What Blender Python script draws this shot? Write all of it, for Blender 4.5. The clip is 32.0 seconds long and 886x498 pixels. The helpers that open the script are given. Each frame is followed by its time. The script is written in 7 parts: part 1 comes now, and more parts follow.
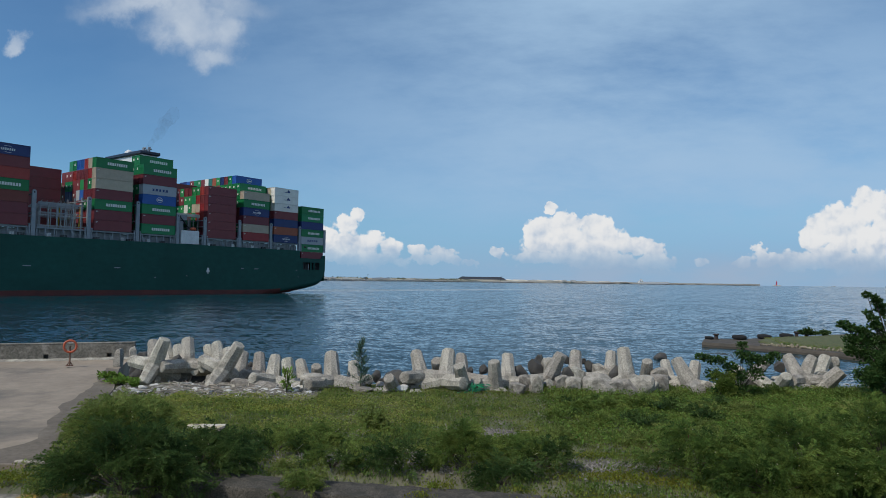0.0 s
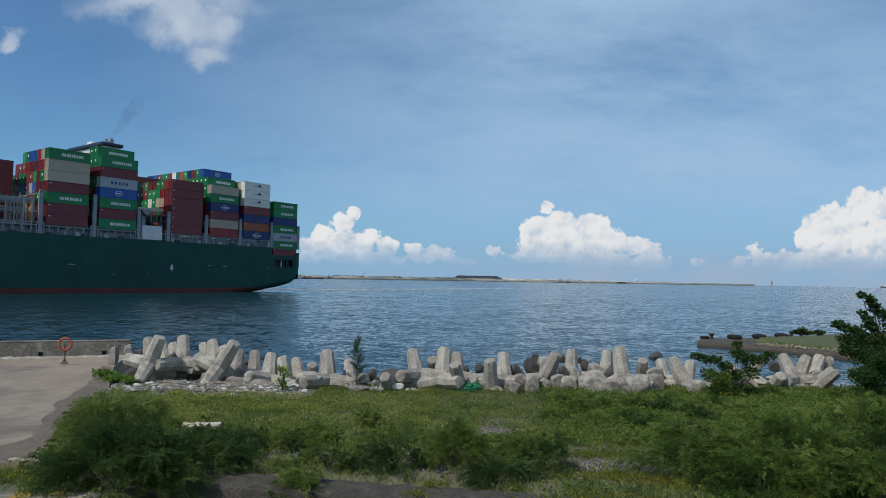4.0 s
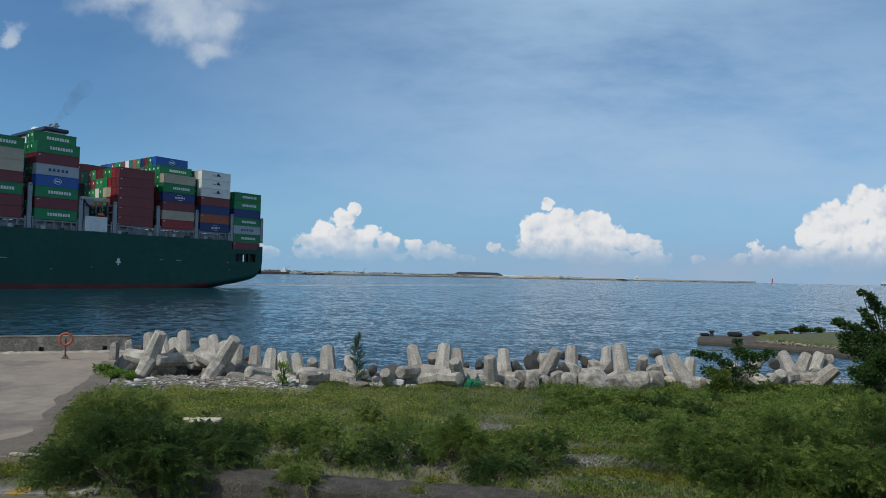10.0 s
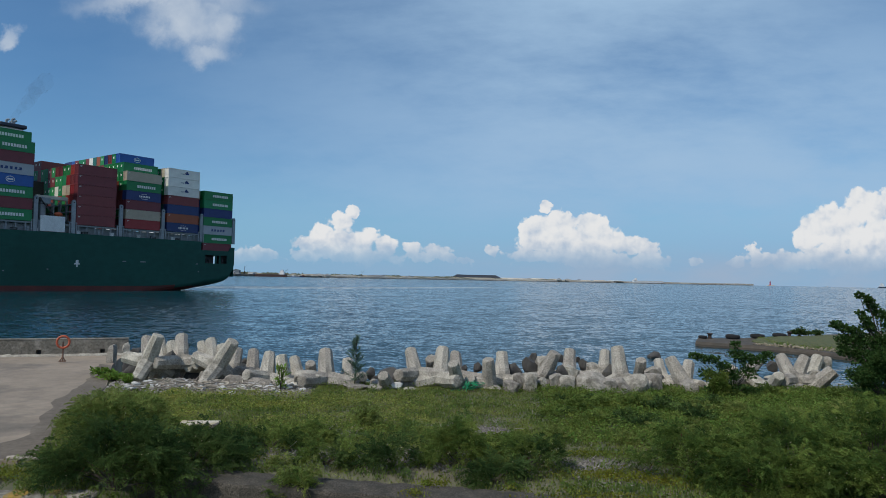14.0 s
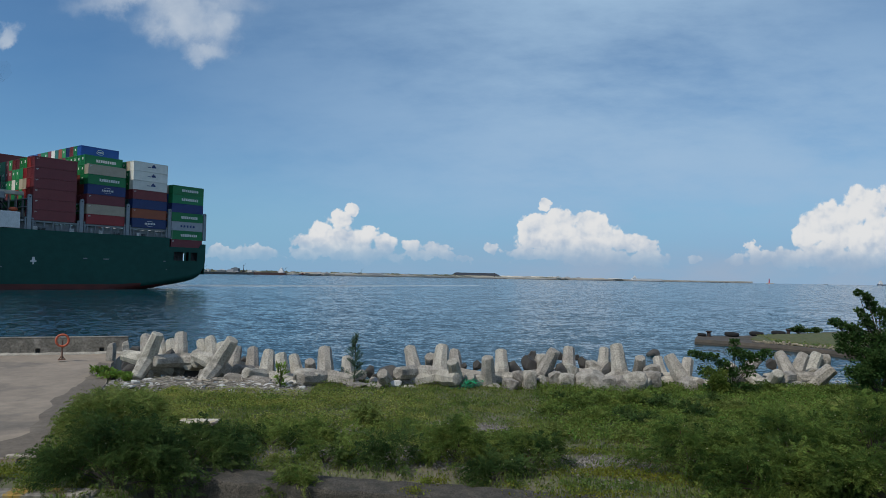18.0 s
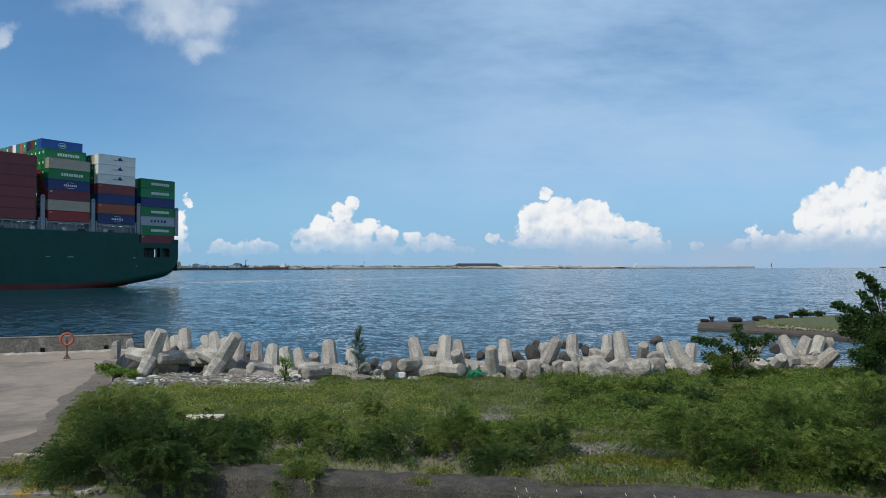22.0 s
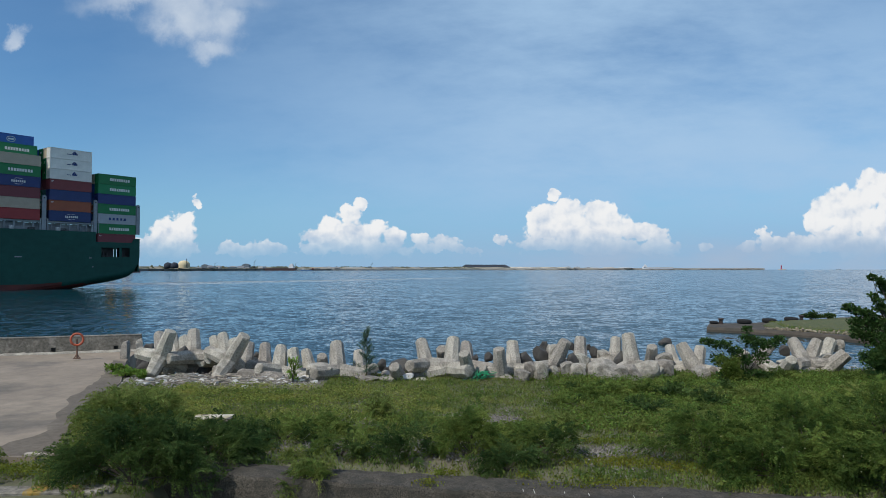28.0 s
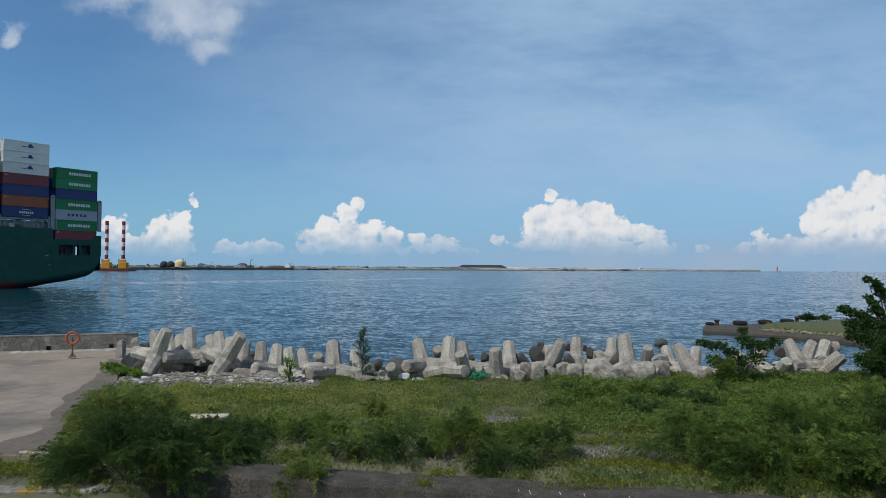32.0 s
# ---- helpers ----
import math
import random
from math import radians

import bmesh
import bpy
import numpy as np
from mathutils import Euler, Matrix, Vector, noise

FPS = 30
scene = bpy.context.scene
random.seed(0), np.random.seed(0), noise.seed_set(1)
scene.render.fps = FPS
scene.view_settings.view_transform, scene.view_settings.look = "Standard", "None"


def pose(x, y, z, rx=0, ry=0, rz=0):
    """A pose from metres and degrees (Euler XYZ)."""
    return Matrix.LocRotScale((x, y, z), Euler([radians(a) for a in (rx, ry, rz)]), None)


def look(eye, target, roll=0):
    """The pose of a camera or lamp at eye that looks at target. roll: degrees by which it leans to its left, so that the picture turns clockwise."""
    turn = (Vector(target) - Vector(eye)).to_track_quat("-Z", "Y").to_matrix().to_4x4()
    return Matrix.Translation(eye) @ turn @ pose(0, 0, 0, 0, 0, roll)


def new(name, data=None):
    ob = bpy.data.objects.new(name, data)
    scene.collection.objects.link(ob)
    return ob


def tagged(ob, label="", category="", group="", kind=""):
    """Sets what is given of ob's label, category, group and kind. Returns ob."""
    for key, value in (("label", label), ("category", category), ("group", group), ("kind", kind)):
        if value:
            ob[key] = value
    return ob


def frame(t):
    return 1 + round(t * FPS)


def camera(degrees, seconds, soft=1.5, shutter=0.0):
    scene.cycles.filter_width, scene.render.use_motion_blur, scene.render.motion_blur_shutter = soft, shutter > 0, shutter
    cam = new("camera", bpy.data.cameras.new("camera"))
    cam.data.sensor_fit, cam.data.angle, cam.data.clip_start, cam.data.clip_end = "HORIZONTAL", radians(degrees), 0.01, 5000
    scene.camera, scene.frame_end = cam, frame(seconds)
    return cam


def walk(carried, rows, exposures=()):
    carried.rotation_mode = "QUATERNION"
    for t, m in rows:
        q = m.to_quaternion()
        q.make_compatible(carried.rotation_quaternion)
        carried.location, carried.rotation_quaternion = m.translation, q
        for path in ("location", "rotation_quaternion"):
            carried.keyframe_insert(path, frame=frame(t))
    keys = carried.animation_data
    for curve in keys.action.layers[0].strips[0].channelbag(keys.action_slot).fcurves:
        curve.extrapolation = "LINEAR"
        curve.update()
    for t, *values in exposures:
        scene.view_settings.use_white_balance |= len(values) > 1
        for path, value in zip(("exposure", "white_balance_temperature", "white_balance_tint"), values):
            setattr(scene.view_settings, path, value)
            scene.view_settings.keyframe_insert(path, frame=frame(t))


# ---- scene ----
# ---- camera ----
EYE = (0.0, 0.0, 5.8)


def view(yaw, pitch, roll):
    y, p = radians(yaw), radians(pitch)
    way = Vector((-math.sin(y) * math.cos(p), math.cos(y) * math.cos(p), math.sin(p)))
    return look(EYE, Vector(EYE) + 100 * way, roll)


cam = camera(67.2, 32.0, soft=0.8)
# seconds, yaw, pitch, roll in degrees, held in the hand
TURNS = [
    (0, 1.52, 2.72, 0.75),
    (0.5, 1.54, 2.75, 0.65),
    (1, 1.47, 2.73, 0.78),
    (1.5, 1.49, 2.57, 0.80),
    (2, 1.45, 2.61, 0.82),
    (2.5, 1.31, 2.66, 0.81),
    (3, 1.22, 2.67, 0.91),
    (3.5, 1.19, 2.61, 0.94),
    (5.5, 1.31, 2.69, 1.01),
    (6, 1.33, 2.67, 1.07),
    (6.5, 1.30, 2.70, 1.11),
    (7, 1.20, 2.79, 1.16),
    (7.5, 1.16, 2.80, 1.08),
    (8, 1.34, 2.69, 1.20),
    (8.5, 1.60, 2.50, 1.11),
    (9, 1.57, 2.51, 1.04),
    (9.5, 1.40, 2.52, 1.03),
    (10, 1.24, 2.31, 1.13),
    (10.5, 1.29, 2.20, 1.15),
    (11, 1.39, 2.21, 1.05),
    (11.5, 1.41, 2.24, 0.98),
    (12, 1.32, 2.26, 1.01),
    (12.5, 1.19, 2.26, 1.10),
    (13, 1.10, 2.33, 1.11),
    (13.5, 1.12, 2.43, 1.14),
    (14, 1.09, 2.54, 1.11),
    (14.5, 1.10, 2.55, 1.13),
    (16.5, 1.06, 2.39, 1.09),
    (17, 1.02, 2.35, 1.07),
    (17.5, 1.00, 2.37, 1.10),
    (18, 1.02, 2.37, 1.05),
    (18.5, 1.15, 2.54, 1.00),
    (19, 1.39, 2.35, 1.04),
    (19.5, 1.16, 2.21, 0.83),
    (20, 0.51, 1.70, -0.10),
    (20.5, -0.12, 1.63, -0.42),
    (21, -0.09, 1.81, -0.03),
    (21.5, 0.40, 1.81, -0.22),
    (22, 1.14, 1.62, -0.13),
    (22.5, 1.50, 1.61, -0.27),
    (23, 1.93, 1.80, -0.20),
    (23.5, 2.08, 1.93, -0.21),
    (24, 2.04, 2.06, -0.18),
    (24.5, 1.88, 2.06, -0.21),
    (25, 1.79, 1.98, -0.23),
    (25.5, 1.70, 2.00, -0.19),
    (27.5, 1.67, 1.86, -0.04),
    (28, 1.82, 1.72, -0.04),
    (28.5, 1.87, 1.69, -0.14),
    (29, 1.82, 1.71, -0.09),
    (29.5, 1.76, 1.64, -0.04),
    (30, 1.74, 1.47, 0.02),
    (30.5, 1.83, 1.45, 0.03),
    (31, 1.89, 1.53, 0.14),
    (31.5, 1.68, 1.65, 0.14),
    (32, 1.55, 1.73, 0.24),
]
walk(cam, [(t, view(a, b, c)) for t, a, b, c in TURNS],
     exposures=[(0, -0.20), (14, -0.22), (17, -0.27), (20.8, -0.28), (21.8, -0.02), (25, 0.0), (28, -0.06), (30, -0.15), (32, -0.20)])

# ---- world, sun ----
# clumps of cloud: place and reach on a plane one unit ahead (right, up, half width, half height)
CUMULUS_MID = [(0.134, 0.110, 0.014, 0.011), (0.112, 0.078, 0.026, 0.018), (0.152, 0.084, 0.032, 0.020), (0.200, 0.086, 0.026, 0.017), (0.189, 0.059, 0.071, 0.032), (0.122, 0.064, 0.039, 0.027), (0.243, 0.059, 0.027, 0.018), (0.271, 0.056, 0.021, 0.015), (0.294, 0.047, 0.017, 0.015), (0.293, 0.031, 0.037, 0.012), (0.113, 0.035, 0.036, 0.012), (0.206, 0.034, 0.086, 0.014)]
CUMULUS_WEST = [(-0.155, 0.102, 0.013, 0.011), (-0.177, 0.083, 0.025, 0.017), (-0.201, 0.065, 0.025, 0.018), (-0.218, 0.046, 0.032, 0.020), (-0.165, 0.051, 0.047, 0.030), (-0.131, 0.063, 0.018, 0.014), (-0.107, 0.048, 0.021, 0.020), (-0.231, 0.032, 0.023, 0.012), (-0.150, 0.031, 0.075, 0.012), (-0.065, 0.045, 0.014, 0.012), (-0.030, 0.041, 0.025, 0.013), (-0.011, 0.030, 0.014, 0.008), (0.015, 0.026, 0.015, 0.005), (-0.047, 0.031, 0.037, 0.007)]
CUMULUS_LOW = [(-0.352, 0.033, 0.024, 0.012), (-0.314, 0.034, 0.027, 0.015), (-0.285, 0.031, 0.023, 0.012), (-0.321, 0.025, 0.064, 0.007), (-0.446, 0.069, 0.034, 0.021), (-0.422, 0.078, 0.018, 0.012), (-0.479, 0.038, 0.035, 0.018), (-0.441, 0.043, 0.039, 0.030), (-0.407, 0.102, 0.011, 0.012), (-0.451, 0.028, 0.061, 0.011), (-0.414, 0.030, 0.012, 0.009), (-0.525, 0.062, 0.025, 0.020), (-0.519, 0.038, 0.027, 0.018)]
CUMULUS_EAST = [(0.615, 0.119, 0.046, 0.027), (0.572, 0.098, 0.049, 0.027), (0.544, 0.090, 0.034, 0.027), (0.604, 0.073, 0.087, 0.032), (0.520, 0.071, 0.025, 0.020), (0.530, 0.040, 0.068, 0.025), (0.596, 0.037, 0.087, 0.023), (0.455, 0.036, 0.029, 0.014), (0.442, 0.050, 0.010, 0.012), (0.416, 0.032, 0.016, 0.007), (0.488, 0.033, 0.031, 0.011), (0.053, 0.046, 0.016, 0.010), (0.359, 0.034, 0.017, 0.008), (0.703, 0.084, 0.137, 0.062), (0.671, 0.125, 0.056, 0.027)]
HIGH_PUFFS = [(-0.490, 0.417, 0.092, 0.024), (-0.420, 0.394, 0.070, 0.030), (-0.368, 0.395, 0.028, 0.036), (-0.380, 0.354, 0.035, 0.019), (-0.443, 0.434, 0.117, 0.023), (-0.700, 0.376, 0.017, 0.010)]


def build_world():
    world = bpy.data.worlds.new("sky")
    scene.world = world
    world.use_nodes = True
    nt = world.node_tree
    nt.nodes.clear()
    N, Lk = nt.nodes.new, nt.links.new

    def math_node(op, a, b=None, c=None, clamp=False):
        n = N("ShaderNodeMath")
        n.operation, n.use_clamp = op, clamp
        for i, v in enumerate((a, b, c)):
            if v is None:
                continue
            if isinstance(v, (int, float)):
                n.inputs[i].default_value = v
            else:
                Lk(v, n.inputs[i])
        return n.outputs[0]

    def vec_node(op, a, b=None):
        n = N("ShaderNodeVectorMath")
        n.operation = op
        for i, v in enumerate((a, b)):
            if v is None:
                continue
            if isinstance(v, tuple):
                n.inputs[i].default_value = v
            else:
                Lk(v, n.inputs[i])
        return n.outputs["Value"] if op == "LENGTH" else n.outputs[0]

    def ramp(v, lo, hi):
        n = N("ShaderNodeMapRange")
        n.interpolation_type = "SMOOTHSTEP"
        Lk(v, n.inputs[0])
        n.inputs[1].default_value, n.inputs[2].default_value = lo, hi
        return n.outputs[0]

    def cloud_noise(vec, scale, detail, rough=0.55):
        n = N("ShaderNodeTexNoise")
        n.inputs["Scale"].default_value, n.inputs["Detail"].default_value = scale, detail
        n.inputs["Roughness"].default_value = rough
        Lk(vec, n.inputs["Vector"])
        return n.outputs["Fac"]

    def mix(fac, a, b):
        n = N("ShaderNodeMix")
        n.data_type = "RGBA"
        for i, v in ((0, fac), (6, a), (7, b)):
            if isinstance(v, (int, float)):
                n.inputs[i].default_value = v
            elif isinstance(v, tuple):
                n.inputs[i].default_value = (*v, 1)
            else:
                Lk(v, n.inputs[i])
        return n.outputs[2]

    coord = N("ShaderNodeTexCoord").outputs["Generated"]
    sep = N("ShaderNodeSeparateXYZ")
    Lk(coord, sep.inputs[0])
    ahead = math_node("MAXIMUM", sep.outputs[1], 0.05)
    u = math_node("DIVIDE", sep.outputs[0], ahead)
    w = math_node("DIVIDE", sep.outputs[2], ahead)
    comb = N("ShaderNodeCombineXYZ")
    Lk(u, comb.inputs[0]), Lk(w, comb.inputs[1])
    plane = comb.outputs[0]
    front = ramp(sep.outputs[1], 0.1, 0.3)

    sky = N("ShaderNodeTexSky")
    sky.sky_type, sky.sun_disc = "NISHITA", False
    sky.sun_elevation, sky.sun_rotation = radians(SUN_UP), radians(SUN_TURN)
    sky.air_density, sky.dust_density, sky.ozone_density = 1.0, 0.3, 3.0
    scaled = vec_node("SCALE", sky.outputs[0])
    scaled.node.inputs["Scale"].default_value = SKY_STRENGTH
    col = vec_node("MULTIPLY", scaled, (0.60, 0.93, 1.13))

    # broken cloud over the land
    behind = math_node("MULTIPLY", math_node("SUBTRACT", 1.0, front), ramp(sep.outputs[2], 0.0, 0.15))
    broken = ramp(cloud_noise(coord, 2.2, 6), 0.40, 0.62)
    col = mix(math_node("MULTIPLY", math_node("MULTIPLY", broken, behind), 0.6), col, (0.60, 0.66, 0.74))

    # thin high veil, drawn out in streaks
    tilt = N("ShaderNodeMapping")
    tilt.inputs["Rotation"].default_value = (0, 0, radians(-18))
    tilt.inputs["Scale"].default_value = (1.2, 3.6, 1)
    Lk(plane, tilt.inputs["Vector"])
    veil = ramp(cloud_noise(tilt.outputs[0], 1.6, 7, 0.62), 0.10, 0.64)
    veil2 = ramp(cloud_noise(plane, 0.9, 3), 0.35, 0.7)
    east = ramp(u, -0.65, 0.25)
    veil = math_node("MULTIPLY", veil, math_node("MULTIPLY_ADD", east, 1.08, 0.08))
    veil = math_node("MULTIPLY", veil, math_node("MULTIPLY_ADD", veil2, 0.25, 0.78))
    corner = math_node("MULTIPLY", ramp(u, 0.25, 0.70), ramp(w, 0.20, 0.45))
    veil = math_node("MULTIPLY", veil, math_node("MULTIPLY_ADD", corner, -0.55, 1.0))
    col = mix(math_node("MULTIPLY", veil, front), col, (0.395, 0.585, 0.81))

    def clumps(blobs, warp_scale, warp):
        nz = N("ShaderNodeTexNoise")
        nz.inputs["Scale"].default_value, nz.inputs["Detail"].default_value = warp_scale, 6
        nz.inputs["Roughness"].default_value = 0.6
        Lk(plane, nz.inputs["Vector"])
        off = vec_node("SUBTRACT", nz.outputs["Color"], (0.5, 0.5, 0.5))
        off = vec_node("MULTIPLY", off, (warp, warp, 0))
        p = vec_node("ADD", plane, off)
        best = None
        for bu, bw, ru, rw in blobs:
            d = vec_node("LENGTH", vec_node("MULTIPLY", vec_node("SUBTRACT", p, (bu, bw, 0)), (1 / ru, 1 / rw, 0)))
            d = math_node("SUBTRACT", 1.0, d)
            if best is None:
                best = d
            else:
                best = math_node("SMOOTH_MAX", best, d, 0.25)
        return best

    # soft high puffs
    high = clumps(HIGH_PUFFS, 7, 0.16)
    fac = math_node("MULTIPLY", ramp(high, -0.5, 0.8), front)
    puff = ramp(cloud_noise(plane, 9, 8), 0.25, 0.7)
    fac = math_node("MULTIPLY", fac, math_node("MULTIPLY_ADD", puff, 0.55, 0.45))
    col = mix(fac, col, (0.56, 0.65, 0.77))

    # haze along the horizon
    haze = math_node("MULTIPLY", math_node("SUBTRACT", 1.0, ramp(w, -0.002, 0.16)), 0.75)
    col = mix(math_node("MULTIPLY", haze, front), col, (0.215, 0.455, 0.72))

    # cumulus over the sea: heaped billows, bright towards the sun, with blue-grey feet
    stir = N("ShaderNodeTexNoise")
    stir.inputs["Scale"].default_value, stir.inputs["Detail"].default_value = 60, 4
    Lk(plane, stir.inputs["Vector"])
    stirred = vec_node("ADD", plane, vec_node("MULTIPLY", vec_node("SUBTRACT", stir.outputs["Color"], (0.5, 0.5, 0.5)), (0.016, 0.016, 0)))

    def heap(vec):
        total = None
        for scale, gain in ((26, 0.55), (58, 0.30), (130, 0.15)):
            v = N("ShaderNodeTexVoronoi")
            v.voronoi_dimensions, v.feature = "2D", "SMOOTH_F1"
            v.inputs["Scale"].default_value, v.inputs["Smoothness"].default_value = scale, 0.35
            Lk(vec, v.inputs["Vector"])
            h = math_node("MULTIPLY", math_node("SUBTRACT", 1.0, v.outputs["Distance"]), gain)
            total = h if total is None else math_node("ADD", total, h)
        return total

    here = heap(stirred)
    lit = math_node("SUBTRACT", here, heap(vec_node("ADD", stirred, (-0.004, 0.008, 0))))
    soft = cloud_noise(plane, 24, 6)
    for blobs in (CUMULUS_MID, CUMULUS_WEST, CUMULUS_LOW, CUMULUS_EAST):
        body = clumps(blobs, 34, 0.036)
        edge = math_node("MULTIPLY_ADD", math_node("SUBTRACT", here, 0.58), 1.1, body)
        mask = math_node("MULTIPLY", ramp(edge, 0.02, 0.27), front)
        grown = math_node("MULTIPLY_ADD", ramp(w, 0.010, 0.085), 0.46, math_node("MULTIPLY_ADD", lit, 0.85, 0.24))
        grown = math_node("MULTIPLY_ADD", math_node("SUBTRACT", soft, 0.5), 1.3, grown)
        tone = mix(ramp(grown, 0.0, 0.85), (0.46, 0.58, 0.74), (0.90, 0.91, 0.92))
        mask = math_node("MULTIPLY", mask, math_node("MULTIPLY_ADD", ramp(w, 0.006, 0.058), 0.92, 0.08))
        col = mix(mask, col, tone)

    low = math_node("MULTIPLY", math_node("SUBTRACT", 1.0, ramp(w, 0.0, 0.055)), 0.7)
    col = mix(math_node("MULTIPLY", low, front), col, (0.29, 0.485, 0.70))
    # grey-blue bank of far cloud low over the sea
    bank = math_node("MULTIPLY", math_node("SUBTRACT", 1.0, ramp(w, 0.012, 0.075)), ramp(u, -0.35, 0.35))
    bank = math_node("MULTIPLY", bank, math_node("MULTIPLY_ADD", ramp(cloud_noise(tilt.outputs[0], 6, 6), 0.3, 0.7), 0.5, 0.25))
    col = mix(math_node("MULTIPLY", bank, front), col, (0.40, 0.50, 0.65))
    bg = N("ShaderNodeBackground")
    Lk(col, bg.inputs["Color"])
    bg.inputs["Strength"].default_value = 1.0
    out = N("ShaderNodeOutputWorld")
    Lk(bg.outputs[0], out.inputs["Surface"])


SUN_UP, SUN_TURN, SKY_STRENGTH = 52, 226, 0.10
build_world()
sun = new("sun", bpy.data.lights.new("sun", "SUN"))
sun.data.energy, sun.data.angle, sun.data.color = 3.1, radians(1.0), (1.0, 0.95, 0.86)
_a = radians(SUN_TURN)
sun_way = Vector((math.sin(_a) * math.cos(radians(SUN_UP)), math.cos(_a) * math.cos(radians(SUN_UP)), math.sin(radians(SUN_UP))))
sun.matrix_basis = look(sun_way * 300, (0, 0, 0))

# ---- materials ----
def material(name, base, vary=None, scale=2.0, rough=0.7, bump=0.0, bump_scale=20.0, metal=0.0, spread=0.0, fine=8.0,
             dirt=None, dirt_scale=0.6, dirt_at=(0.55, 0.75), grains=(0.84, 1.14), island=0.0, spec=0.5, stretch=(1, 1, 1)):
    """A procedural surface: two colours mixed by coarse and fine noise, stains, relief, a tone of its own for each object."""
    m = bpy.data.materials.new(name)
    m.use_nodes = True
    nt = m.node_tree
    N, Lk = nt.nodes.new, nt.links.new
    bsdf = nt.nodes["Principled BSDF"]
    bsdf.inputs["Roughness"].default_value, bsdf.inputs["Metallic"].default_value = rough, metal
    bsdf.inputs["Specular IOR Level"].default_value = spec
    tc = N("ShaderNodeTexCoord").outputs["Object"]
    if stretch != (1, 1, 1):
        mp = N("ShaderNodeMapping")
        mp.inputs["Scale"].default_value = stretch
        Lk(tc, mp.inputs["Vector"])
        tc = mp.outputs[0]

    def noise_of(sc, detail=5, rgh=0.6):
        n = N("ShaderNodeTexNoise")
        n.inputs["Scale"].default_value, n.inputs["Detail"].default_value = sc, detail
        n.inputs["Roughness"].default_value = rgh
        Lk(tc, n.inputs["Vector"])
        return n.outputs["Fac"]

    def range_of(v, lo, hi, a=0.0, b=1.0):
        n = N("ShaderNodeMapRange")
        Lk(v, n.inputs[0])
        for i, q in enumerate((lo, hi, a, b)):
            n.inputs[i + 1].default_value = q
        return n.outputs[0]

    def mixed(fac, a, b, mode="MIX"):
        n = N("ShaderNodeMix")
        n.data_type, n.blend_type = "RGBA", mode
        for i, v in ((0, fac), (6, a), (7, b)):
            if isinstance(v, (int, float)):
                n.inputs[i].default_value = v
            elif isinstance(v, tuple):
                n.inputs[i].default_value = (*v, 1)
            else:
                Lk(v, n.inputs[i])
        return n.outputs[2]

    vary = vary or tuple(c * 0.75 for c in base)
    col = mixed(range_of(noise_of(scale), 0.35, 0.65), base, vary)
    grain = range_of(noise_of(scale * fine, 3), 0.3, 0.7, *grains)
    g3 = N("ShaderNodeCombineColor")
    for i in range(3):
        Lk(grain, g3.inputs[i])
    col = mixed(1.0, col, g3.outputs[0], "MULTIPLY")
    if dirt:
        col = mixed(range_of(noise_of(dirt_scale, 6, 0.65), *dirt_at), col, dirt)
    if spread or island:
        if spread:
            rnd = N("ShaderNodeObjectInfo").outputs["Random"]
        else:
            rnd = N("ShaderNodeNewGeometry").outputs["Random Per Island"]
        s = spread or island
        h = N("ShaderNodeHueSaturation")
        Lk(range_of(rnd, 0, 1, 1 - s, 1 + s), h.inputs["Value"])
        h2 = N("ShaderNodeMath")
        h2.operation = "MULTIPLY_ADD"
        Lk(rnd, h2.inputs[0])
        h2.inputs[1].default_value, h2.inputs[2].default_value = s * 0.10, 0.5 - s * 0.05
        Lk(h2.outputs[0], h.inputs["Hue"])
        Lk(col, h.inputs["Color"])
        col = h.outputs[0]
    Lk(col, bsdf.inputs["Base Color"])
    if bump:
        b = N("ShaderNodeBump")
        b.inputs["Strength"].default_value, b.inputs["Distance"].default_value = bump, 0.03
        Lk(noise_of(bump_scale, 6, 0.7), b.inputs["Height"])
        Lk(b.outputs[0], bsdf.inputs["Normal"])
    return m


def leaf_material(name, base, vary, island=0.35):
    m = material(name, base, vary, scale=1.2, rough=0.75, island=island, spec=0.12)
    nt = m.node_tree
    bsdf = nt.nodes["Principled BSDF"]
    tr = nt.nodes.new("ShaderNodeBsdfTranslucent")
    src = bsdf.inputs["Base Color"].links[0].from_socket
    nt.links.new(src, tr.inputs["Color"])
    mx = nt.nodes.new("ShaderNodeMixShader")
    mx.inputs[0].default_value = 0.45
    nt.links.new(bsdf.outputs[0], mx.inputs[1])
    nt.links.new(tr.outputs[0], mx.inputs[2])
    nt.links.new(mx.outputs[0], nt.nodes["Material Output"].inputs["Surface"])
    return m


